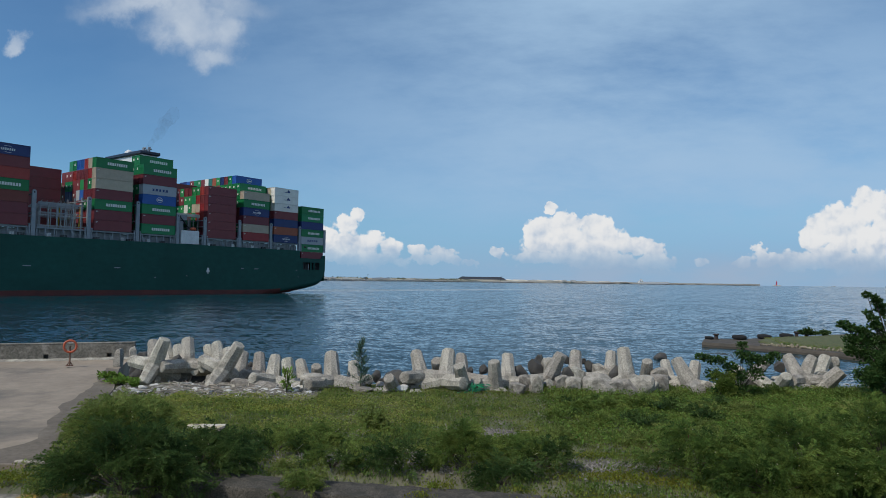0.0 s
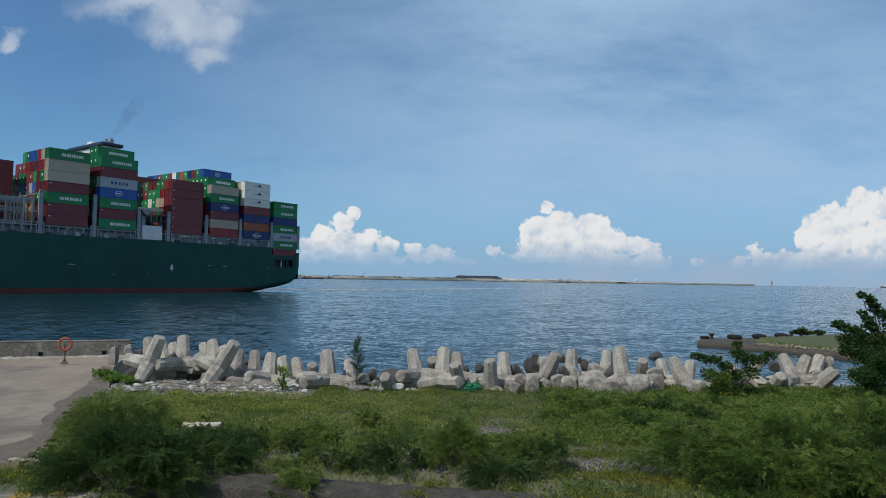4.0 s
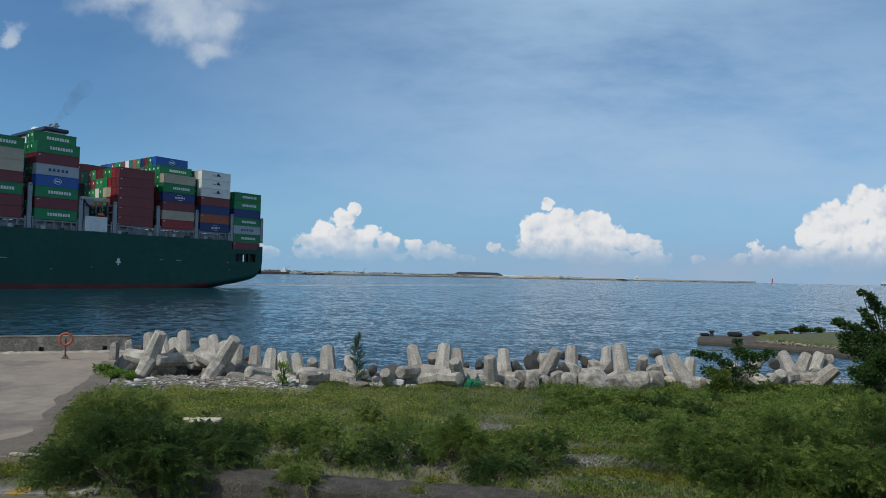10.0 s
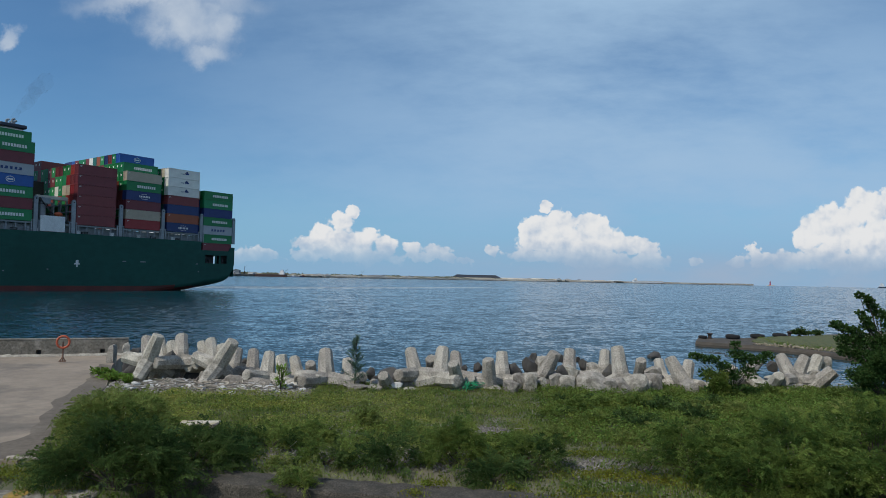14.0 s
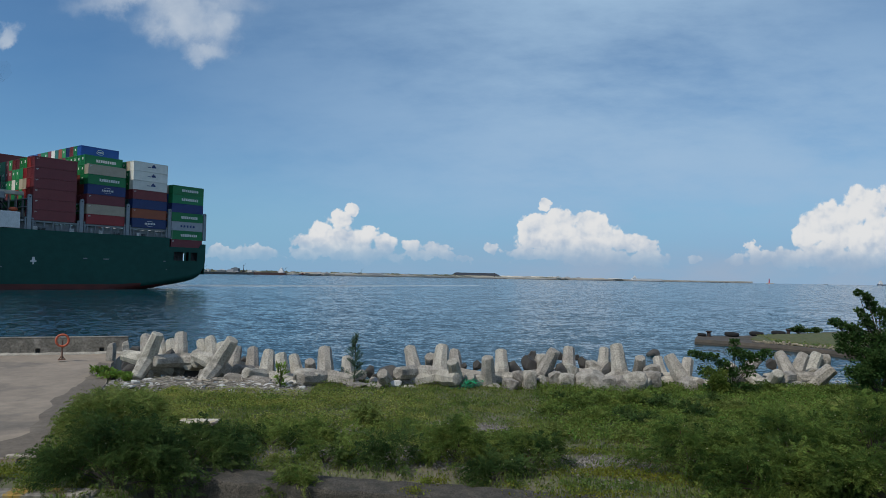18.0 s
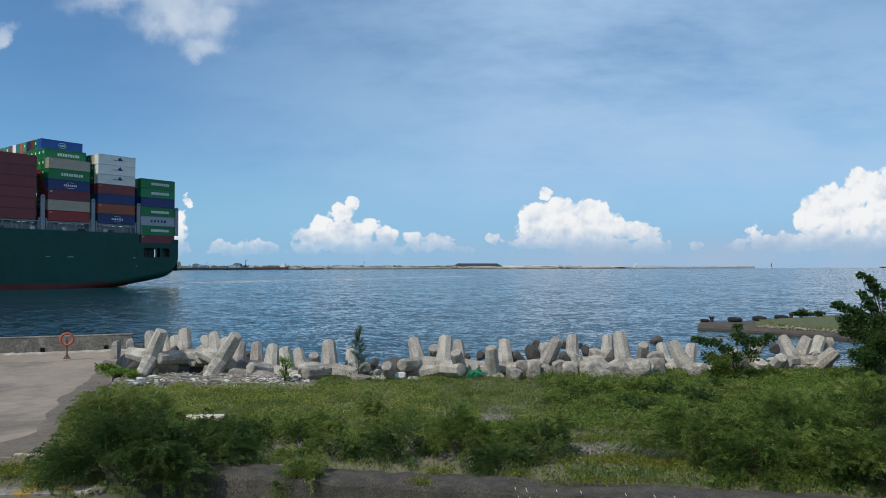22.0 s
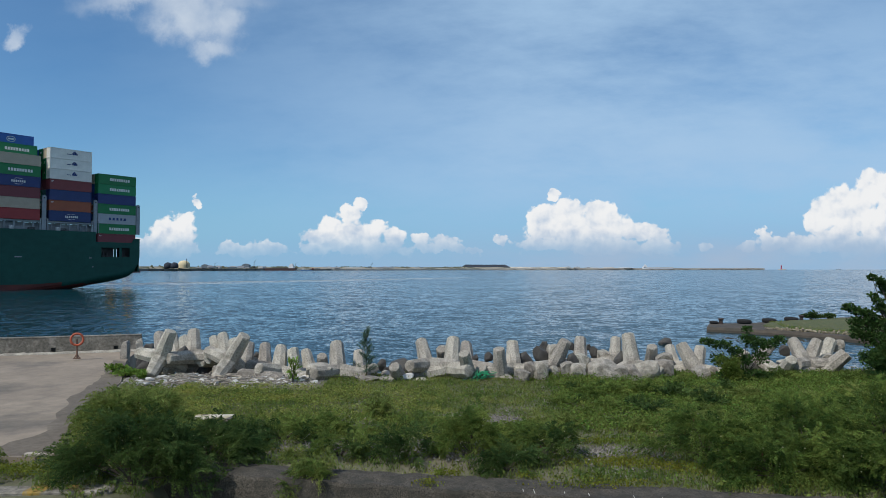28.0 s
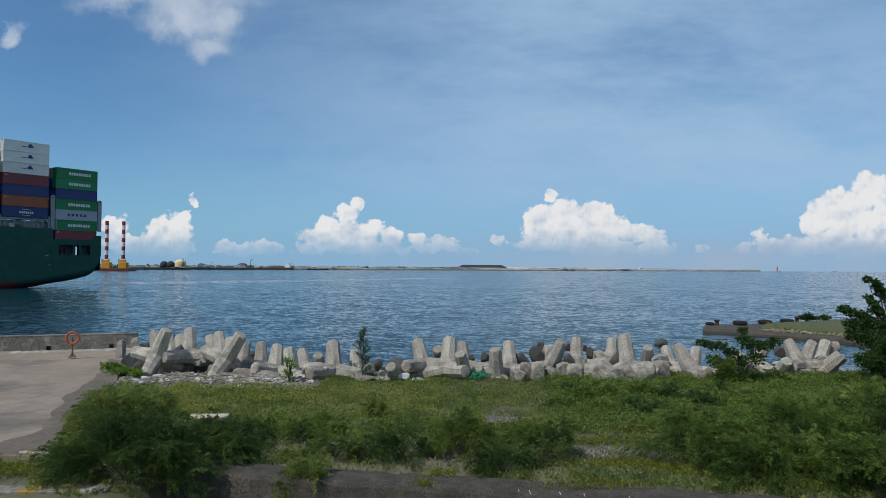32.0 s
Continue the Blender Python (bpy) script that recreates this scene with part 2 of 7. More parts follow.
def water_material():
    m = bpy.data.materials.new("sea_water")
    m.use_nodes = True
    nt = m.node_tree
    N, Lk = nt.nodes.new, nt.links.new
    bsdf = nt.nodes["Principled BSDF"]
    bsdf.inputs["Roughness"].default_value = 0.05
    bsdf.inputs["IOR"].default_value = 1.33
    tc = N("ShaderNodeTexCoord").outputs["Object"]

    def waves(scale, detail, sx, sy, rot=0.0):
        mp = N("ShaderNodeMapping")
        mp.inputs["Scale"].default_value = (sx, sy, 1)
        mp.inputs["Rotation"].default_value = (0, 0, radians(rot))
        Lk(tc, mp.inputs["Vector"])
        n = N("ShaderNodeTexNoise")
        n.inputs["Scale"].default_value, n.inputs["Detail"].default_value = scale, detail
        n.inputs["Roughness"].default_value = 0.55
        Lk(mp.outputs[0], n.inputs["Vector"])
        return n

    def vmath(op, a, b):
        n = N("ShaderNodeVectorMath")
        n.operation = op
        for i, v in enumerate((a, b)):
            if isinstance(v, tuple):
                n.inputs[i].default_value = v
            else:
                Lk(v, n.inputs[i])
        return n.outputs[0]

    # slopes of swell, waves and ripples, added up
    slope = None
    for scale, detail, amp, rot in ((0.10, 2, 0.14, 20), (0.45, 3, 0.34, -10), (1.3, 4, 0.56, 8), (3.6, 3, 0.54, 30)):
        v = vmath("SUBTRACT", waves(scale, detail, 1.15, 1.3, rot).outputs["Color"], (0.5, 0.5, 0.5))
        v = vmath("MULTIPLY", v, (amp * 1.1, amp, 0.0))
        slope = v if slope is None else vmath("ADD", slope, v)
    normal = N("ShaderNodeVectorMath")
    normal.operation = "NORMALIZE"
    # at a low angle the wave sides turned to the shore show most
    Lk(vmath("ADD", slope, (0.0, -0.068, 1.0)), normal.inputs[0])
    Lk(normal.outputs[0], bsdf.inputs["Normal"])
    mixn = N("ShaderNodeMix")
    mixn.data_type = "RGBA"
    mixn.inputs[6].default_value = (0.004, 0.030, 0.041, 1)
    mixn.inputs[7].default_value = (0.005, 0.039, 0.054, 1)
    Lk(waves(0.012, 4, 0.6, 1.6).outputs["Fac"], mixn.inputs[0])
    Lk(mixn.outputs[2], bsdf.inputs["Base Color"])
    return m


WATER = water_material()
CONCRETE = material("concrete", (0.45, 0.415, 0.355), (0.29, 0.268, 0.230), 2.6, 0.92, 1.0, 18, dirt=(0.13, 0.115, 0.09), dirt_scale=1.6, dirt_at=(0.50, 0.74), spread=0.24, grains=(0.45, 1.5), fine=8.0)
SLAB = material("worn_concrete_slab", (0.32, 0.262, 0.200), (0.24, 0.197, 0.152), 0.35, 0.88, 0.25, 25, dirt=(0.135, 0.118, 0.096), dirt_scale=0.22, dirt_at=(0.52, 0.66))
OLD_WALL = material("stained_parapet", (0.23, 0.21, 0.175), (0.13, 0.12, 0.10), 1.1, 0.9, 0.5, 20, dirt=(0.34, 0.31, 0.27), dirt_scale=1.9, dirt_at=(0.54, 0.68), grains=(0.5, 1.45))
DARK_STONE = material("wet_dark_stone", (0.075, 0.07, 0.062), (0.045, 0.042, 0.04), 1.5, 0.75, 0.6, 15, spread=0.25)
SOIL = material("weedy_soil", (0.16, 0.145, 0.10), (0.10, 0.11, 0.055), 0.5, 0.95, 0.6, 12, dirt=(0.24, 0.225, 0.19), dirt_scale=0.5, dirt_at=(0.56, 0.68))
PALE_GREEN_PAINT = material("hull_green", (0.013, 0.085, 0.067), (0.012, 0.070, 0.057), 0.05, 0.6, 0.05, 1.2, dirt=(0.010, 0.068, 0.052), dirt_scale=0.05, dirt_at=(0.56, 0.70), stretch=(1, 1, 1.6), spec=0.25)
HULL_RED = material("antifouling_red", (0.145, 0.028, 0.020), (0.09, 0.02, 0.016), 0.2, 0.6, 0.05, 3)
GALV = material("lashing_bridge_grey", (0.30, 0.33, 0.36), (0.22, 0.25, 0.28), 0.5, 0.55, 0.0, spread=0.1)
WHITE_PAINT = material("white_ship_paint", (0.74, 0.75, 0.76), (0.62, 0.63, 0.64), 0.6, 0.45)
NAVY_PAINT = material("navy_band", (0.016, 0.028, 0.060), (0.012, 0.02, 0.045), 0.5, 0.4)
DARK_STEEL = material("dark_steel", (0.03, 0.032, 0.035), (0.02, 0.02, 0.022), 2.0, 0.55)


# ---- mesh helpers ----
def mesh_of(name, bm, mat, smooth=False):
    me = bpy.data.meshes.new(name)
    bm.to_mesh(me)
    bm.free()
    if mat:
        me.materials.append(mat)
    if smooth:
        for p in me.polygons:
            p.use_smooth = True
    return me


def part(name, bm, mat, parent, label="", smooth=False):
    """Links a bmesh (or a mesh that is shared) as one mesh object under parent."""
    me = bm if isinstance(bm, bpy.types.Mesh) else mesh_of(name, bm, mat, smooth)
    ob = new(name, me)
    ob.parent = parent
    if label:
        tagged(ob, label)
    return ob


def thing(name, m, label, category, group="", kind="", data=None):
    ob = new(name, data)
    ob.matrix_basis = m
    return tagged(ob, label, category, group, kind)


def add_box(bm, x0, x1, y0, y1, z0, z1, bevel=0.0):
    r = bmesh.ops.create_cube(bm, size=1.0)
    vs = r["verts"]
    for v in vs:
        v.co = Vector(((x0 + x1) / 2 + v.co.x * (x1 - x0), (y0 + y1) / 2 + v.co.y * (y1 - y0), (z0 + z1) / 2 + v.co.z * (z1 - z0)))
    if bevel:
        es = list({e for v in vs for e in v.link_edges})
        bmesh.ops.bevel(bm, geom=es, offset=bevel, segments=1, affect="EDGES")
    return vs


def box_bm(*a, **k):
    bm = bmesh.new()
    add_box(bm, *a, **k)
    return bm


def add_tube(bm, p, q, r0, r1=None, n=8, caps=True):
    """A straight round bar from p to q."""
    p, q = Vector(p), Vector(q)
    r1 = r0 if r1 is None else r1
    d = (q - p)
    rot = d.to_track_quat("Z", "Y").to_matrix()
    rings = []
    for c, r in ((p, r0), (q, r1)):
        rings.append([bm.verts.new(c + rot @ Vector((r * math.cos(2 * math.pi * i / n), r * math.sin(2 * math.pi * i / n), 0))) for i in range(n)])
    for i in range(n):
        bm.faces.new((rings[0][i], rings[0][(i + 1) % n], rings[1][(i + 1) % n], rings[1][i]))
    if caps:
        bm.faces.new(rings[0][::-1]), bm.faces.new(rings[1])


def add_loft(bm, rings, close_ends=True):
    """Skins closed rings of points, one after the other."""
    vs = [[bm.verts.new(p) for p in ring] for ring in rings]
    n = len(vs[0])
    for a, b in zip(vs, vs[1:]):
        for i in range(n):
            bm.faces.new((a[i], a[(i + 1) % n], b[(i + 1) % n], b[i]))
    if close_ends:
        bm.faces.new(vs[0][::-1]), bm.faces.new(vs[-1])
    return vs


def roughen(bm, amount, size, seed=0):
    for v in bm.verts:
        v.co += amount * noise.noise_vector(v.co / size + Vector((seed, seed * 0.7, 0)))

# ---- sea, ground, platform ----
GROUND_Z = 1.5


def build_sea():
    bm = bmesh.new()
    xs = [-4700, -1500, -500, -150, -60, 0, 60, 150, 500, 1500, 4700]
    ys = [20, 32, 45, 70, 120, 250, 600, 1500, 4900]
    g = [[bm.verts.new((x, y, 0)) for x in xs] for y in ys]
    for r0, r1 in zip(g, g[1:]):
        for i in range(len(xs) - 1):
            bm.faces.new((r0[i], r0[i + 1], r1[i + 1], r1[i]))
    tagged(new("water", mesh_of("water", bm, WATER)), "blue-green harbour water with small wind ripples", "water", kind="structure")


def ground_height(x, y):
    """The shore: flat weedy ground that falls away under the blocks to the sea bed."""
    edge = 27.2 + 0.07 * x
    z = GROUND_Z + 0.10 * noise.noise(Vector((x * 0.12, y * 0.16, 3.1))) + 0.04 * noise.noise(Vector((x * 0.6, y * 0.6, 1.0)))
    if y > edge + 1.0:
        z -= min(4.5, (y - edge - 1.0) * 0.5)
    slab = -10.4 - (y - 16.8) * 0.42
    if x < slab and 13.0 < y < edge + 4:
        z = min(z, GROUND_Z - 0.12 * min(1.0, (slab - x) / 0.5) + 0.03)
    wall = 13.75 - 0.15 * x
    if y < wall and x > -5.8:
        z -= 1.0 * min(1.0, (wall - y) / 0.5)
    return z


def build_ground():
    bm = bmesh.new()
    xs = [-4700, -800, -200, -60] + [-40 + i * 0.8 for i in range(101)] + [60, 200, 800, 4700]
    ys = [-300, -60, -20, 0, 8] + [11 + i * 0.7 for i in range(44)] + [50, 80, 200, 4950]
    g = [[bm.verts.new((x, y, ground_height(x, y))) for x in xs] for y in ys]
    for r0, r1 in zip(g, g[1:]):
        for i in range(len(xs) - 1):
            bm.faces.new((r0[i], r0[i + 1], r1[i + 1], r1[i]))
    tagged(new("ground", mesh_of("ground", bm, SOIL, True)), "weedy soil with bare grey patches, sloping to the sea", "ground", kind="structure")


build_sea()
build_ground()


def build_platform():
    """Worn concrete apron beside the grass and its low parapet."""
    bm = bmesh.new()
    outline = [(-60, 13.6), (-9.7, 14.9), (-9.6, 16.8), (-11.2, 20.0), (-13.0, 25.0), (-15.6, 30.4), (-16.9, 34.0), (-60, 19.3)]
    lo = [bm.verts.new((x, y, 0.4)) for x, y in outline]
    hi = [bm.verts.new((x, y, GROUND_Z + 0.06)) for x, y in outline]
    n = len(outline)
    for i in range(n):
        bm.faces.new((lo[i], lo[(i + 1) % n], hi[(i + 1) % n], hi[i]))
    bm.faces.new(hi)
    tagged(new("pavement", mesh_of("pavement", bm, SLAB)), "worn grey concrete apron with dark stains", "pavement", kind="structure")


build_platform()


def build_parapet():
    """Low wall at the seaward side of the apron, with scuppers at its foot."""
    a, b = Vector((-60, 18.9, 0)), Vector((-16.75, 34.2, 0))
    d = (b - a).normalized()
    length = (b - a).length
    base = thing("wall_parapet", Matrix.Translation(a) @ Matrix.Rotation(math.atan2(d.y, d.x), 4, "Z"), "low stained concrete parapet with scupper holes", "wall", kind="structure")
    bm = bmesh.new()
    dk = bmesh.new()
    # scuppers leave gaps at the foot: lower course in pieces, upper course whole
    holes = [length - 1.3, length - 4.15, length - 8.0, length - 12.0]
    x0 = 0.0
    for h in sorted(holes):
        add_box(bm, x0, h, 0, 0.35, 0.5, GROUND_Z + 0.38)
        # dark box at the back of the gap imitates the shade inside
        add_box(dk, h, h + 0.22, 0.2, 0.35, 0.5, GROUND_Z + 0.38)
        x0 = h + 0.22
    add_box(bm, x0, length, 0, 0.35, 0.5, GROUND_Z + 0.38)
    add_box(bm, 0, length, 0, 0.35, GROUND_Z + 0.38, GROUND_Z + 0.87)
    add_box(bm, 0, length, -0.012, 0.36, GROUND_Z + 0.87, GROUND_Z + 0.93, 0.012)
    part("parapet", bm, OLD_WALL, base)
    part("scupper", dk, DARK_STEEL, base, "dark boxes in the scupper holes, standing in for their shade")
    fillet = bmesh.new()
    rings = []
    for i in range(241):
        x = length * i / 240
        h = 0.14 + 0.07 * noise.noise(Vector((x * 0.9, 0, 2))) + 0.10 * max(0.0, noise.noise(Vector((x * 2.7, 4, 2))))
        d = 0.20 + 0.08 * noise.noise(Vector((x * 1.6, 8, 2)))
        rings.append([(x, -0.002, GROUND_Z - 0.05), (x, -d, GROUND_Z - 0.05), (x, -d * 0.8, GROUND_Z + 0.085), (x, -0.05, GROUND_Z + h), (x, -0.002, GROUND_Z + h + 0.03)])
    add_loft(fillet, rings)
    part("footing", fillet, material("lime_fillet", (0.42, 0.395, 0.34), (0.24, 0.22, 0.19), 2.2, 0.9, 0.5, 25, grains=(0.6, 1.35)), base, "broken whitish concrete fillet at the foot")


build_parapet()


def build_wet_patch():
    """Dark damp band along the open edge of the apron."""
    outer = [(-9.70, 15.0), (-9.75, 17.2), (-11.2, 19.9), (-12.1, 22.6), (-13.0, 24.9), (-14.3, 27.8), (-15.6, 30.3)]
    inner = [(-11.35, 14.95), (-10.9, 17.3), (-12.3, 20.1), (-13.3, 22.7), (-14.0, 25.2), (-15.2, 28.0), (-16.3, 30.7)]
    bm = bmesh.new()
    rows = []
    for k in range(49):
        f = k / 8
        a = min(int(f), 5)
        p = Vector((*outer[a], 0)).lerp(Vector((*outer[a + 1], 0)), f - a)
        q = Vector((*inner[a], 0)).lerp(Vector((*inner[a + 1], 0)), f - a)
        q += Vector((0.28 * noise.noise(Vector((f * 2.1, 0, 5))) + 0.10 * noise.noise(Vector((f * 7, 3, 5))), 0, 0))
        rows.append([bm.verts.new((v.x, v.y, GROUND_Z + 0.064)) for v in (p, p.lerp(q, 0.5), q)])
    for r0, r1 in zip(rows, rows[1:]):
        for c in range(2):
            bm.faces.new((r0[c], r1[c], r1[c + 1], r0[c + 1]))
    tagged(new("damp_patch", mesh_of("damp_patch", bm, material("damp_concrete", (0.120, 0.098, 0.074), (0.165, 0.138, 0.106), 0.9, 0.85, 0.3, 20))), "dark damp band along the edge of the apron", "pavement", kind="structure")


build_wet_patch()


def build_end_posts():
    """Two weathered concrete posts beside the parapet's end."""
    proto = None
    for i, (x, y, h, lean) in enumerate(((-16.05, 31.2, 0.95, 3), (-15.7, 32.0, 0.8, -4))):
        if proto is None:
            bm = bmesh.new()
            add_loft(bm, [[(-0.16, -0.16, -0.4), (0.16, -0.16, -0.4), (0.16, 0.16, -0.4), (-0.16, 0.16, -0.4)],
                          [(-0.15, -0.15, 0.7), (0.15, -0.15, 0.75), (0.15, 0.15, 0.8), (-0.15, 0.15, 0.72)],
                          [(-0.08, -0.1, 0.86), (0.1, -0.1, 0.9), (0.1, 0.1, 0.95), (-0.08, 0.1, 0.88)]])
            bmesh.ops.subdivide_edges(bm, edges=bm.edges[:], cuts=2)
            roughen(bm, 0.04, 0.3)
            proto = mesh_of("concrete_post", bm, CONCRETE)
        thing("concrete_post", pose(x, y, GROUND_Z, lean, lean, i * 30), "broken weathered concrete post at the edge of the apron", "post", "posts at the apron", data=proto)


build_end_posts()


def build_low_wall():
    """Broad broken retaining wall on the near side of the grass."""
    bm = bmesh.new()
    n = 60
    rings = []
    for i in range(n + 1):
        x = -6.2 + 22.6 * i / n
        far_y = 14.35 - 0.155 * (x + 4.5)
        j = 0.07 * noise.noise(Vector((x * 0.9, 0, 0))) + 0.04 * noise.noise(Vector((x * 3.1, 5, 0)))
        k = 0.05 * noise.noise(Vector((x * 1.3, 9, 0)))
        top = GROUND_Z + 0.10 + 0.4 * k
        rings.append([(x, far_y + 0.05, 0.2), (x, far_y + j, top), (x, far_y - 0.4 + j, top + 0.03), (x, far_y - 0.84 + j, top + 0.3 * k),
                      (x, far_y - 0.88 + j, top - 0.06), (x, far_y - 0.93 + k, top - 0.5), (x, far_y - 1.0, 0.2)])
    add_loft(bm, rings)
    bmesh.ops.subdivide_edges(bm, edges=bm.edges[:], cuts=2, use_grid_fill=True)
    roughen(bm, 0.025, 0.3)
    roughen(bm, 0.022, 0.07, 3)
    base = thing("wall_low", Matrix.Identity(4), "broad broken concrete retaining wall edged with weeds", "wall", kind="structure")
    part("coping", bm, material("old_coping", (0.092, 0.080, 0.063), (0.056, 0.050, 0.040), 3.0, 0.95, 1.0, 40, dirt=(0.045, 0.042, 0.033), dirt_scale=2.6, dirt_at=(0.48, 0.64), grains=(0.25, 1.85), fine=12.0), base)
    streak = material("lime_streak", (0.6, 0.59, 0.55), (0.5, 0.49, 0.45), 3, 0.9)
    for x in (1.1, 1.3, 1.86, 2.3, 3.1, 3.6, 3.95, 4.5, 4.8, 5.5):
        fy = 14.35 - 0.155 * (x + 4.5) - 0.80
        b2 = bmesh.new()
        add_tube(b2, (x, fy + 0.10, GROUND_Z + 0.14), (x + 0.05, fy - 0.12, GROUND_Z + 0.02), 0.007, 0.005, 5)
        part("dry_stem", b2, streak, base, "pale dry stem on the coping")


build_low_wall()


def stone_mesh(name, mat, seed, block=0.0):
    """A rounded, dented stone one unit across its half width; block: how far it is squared off."""
    bm = bmesh.new()
    bmesh.ops.create_icosphere(bm, subdivisions=3, radius=1.0)
    rnd = random.Random(seed)
    cuts = []
    for k in range(11):
        a, b = rnd.uniform(0, 2 * math.pi), rnd.uniform(-1, 1)
        c = math.sqrt(1 - b * b)
        cuts.append((Vector((c * math.cos(a), c * math.sin(a), b)), rnd.uniform(0.60, 0.86)))
    for v in bm.verts:
        if block:
            v.co /= max(abs(c) for c in v.co) ** block * 1.12
        for d, far in cuts:
            over = v.co.dot(d) - far
            if over > 0:
                v.co -= d * over
        v.co += noise.noise_vector(v.co * 2.3 + Vector((seed, 0, 0))) * 0.07
        v.co.z *= 0.9
    return mesh_of(name, bm, mat)


PIER_NEAR = [(22.4, 62.6), (25.2, 60.4), (28.3, 57.7), (30.2, 54.3), (31.7, 51.2), (37.6, 41.7)]
PIER_FAR = [(24.2, 66.8), (27.4, 67.0), (30.9, 68.7), (36.8, 72.2), (46.0, 77.8), (72.0, 94.0)]


def build_pier():
    """Old concrete mole that widens towards the land, tyres along its seaward edge, turf and rubble on top."""
    near = PIER_NEAR
    far = PIER_FAR
    base = thing("pier", Matrix.Identity(4), "old concrete mole with tyres along its edge and grass on top", "pier", kind="structure")

    def at(line, f):
        k = min(int(f), len(line) - 2)
        return Vector((*line[k], 0)).lerp(Vector((*line[k + 1], 0)), f - k)

    bm = bmesh.new()
    rings = []
    for i in range(51):
        f = i / 10
        p, q = at(near, f), at(far, f)
        out = (p - q).normalized()
        h = 0.43 + 0.03 * noise.noise(Vector((i * 0.7, 0, 0)))
        z = Vector((0, 0, 1))
        rings.append([p + out * 0.2 - z * 2, p + out * 0.1 + z * 0.2, p + z * (h - 0.12), p - out * 0.12 + z * h, q + out * 0.1 + z * h, q + z * (h - 0.1), q - z * 2])
    add_loft(bm, rings)
    part("mole", bm, material("pier_concrete", (0.095, 0.078, 0.06), (0.055, 0.048, 0.038), 0.8, 0.9, 0.6, 10, dirt=(0.06, 0.055, 0.045), dirt_scale=0.8), base)
    bm = bmesh.new()
    rings = []
    for i in range(41):
        f = 1.5 + 3.5 * i / 40
        p, q = at(near, f), at(far, f)
        rise = min(1.0, i / 10) * 0.22
        k = min(1.0, i / 3)
        rings.append([p.lerp(q, 0.5 - 0.40 * k) + Vector((0, 0, 0.43)), p.lerp(q, 0.5 - 0.32 * k) + Vector((0, 0, 0.51 + rise * 0.6)), p.lerp(q, 0.5) + Vector((0, 0, 0.53 + rise)),
                      p.lerp(q, 0.5 + 0.25 * k) + Vector((0, 0, 0.52 + rise)), p.lerp(q, 0.5 + 0.34 * k) + Vector((0, 0, 0.43))])
    add_loft(bm, rings)
    bmesh.ops.subdivide_edges(bm, edges=bm.edges[:], cuts=1)
    roughen(bm, 0.07, 0.5)
    part("turf", bm, material("dry_turf", (0.070, 0.092, 0.030), (0.115, 0.115, 0.045), 1.5, 0.95, 0.6, 12, grains=(0.5, 1.4)), base, "yellow-green turf on the mole")
    rubble = material("rubble_stone", (0.34, 0.29, 0.20), (0.20, 0.17, 0.13), 2, 0.9, 0.5, 20, spread=0.2)
    random.seed(4)
    stone = stone_mesh("rubble", rubble, 1)
    for i in range(34):
        f = 1.4 + 2.2 * i / 34
        p = at(near, f).lerp(at(far, f), random.uniform(0.07, 0.14))
        o = part("stone", stone, None, base)
        o.location = (p.x, p.y, 0.51)
        o.rotation_euler = (random.uniform(0, 3), random.uniform(0, 3), random.uniform(0, 3))
        s = random.uniform(0.08, 0.2)
        o.scale = (s * 1.4, s, s)
    return base


PIER = build_pier()


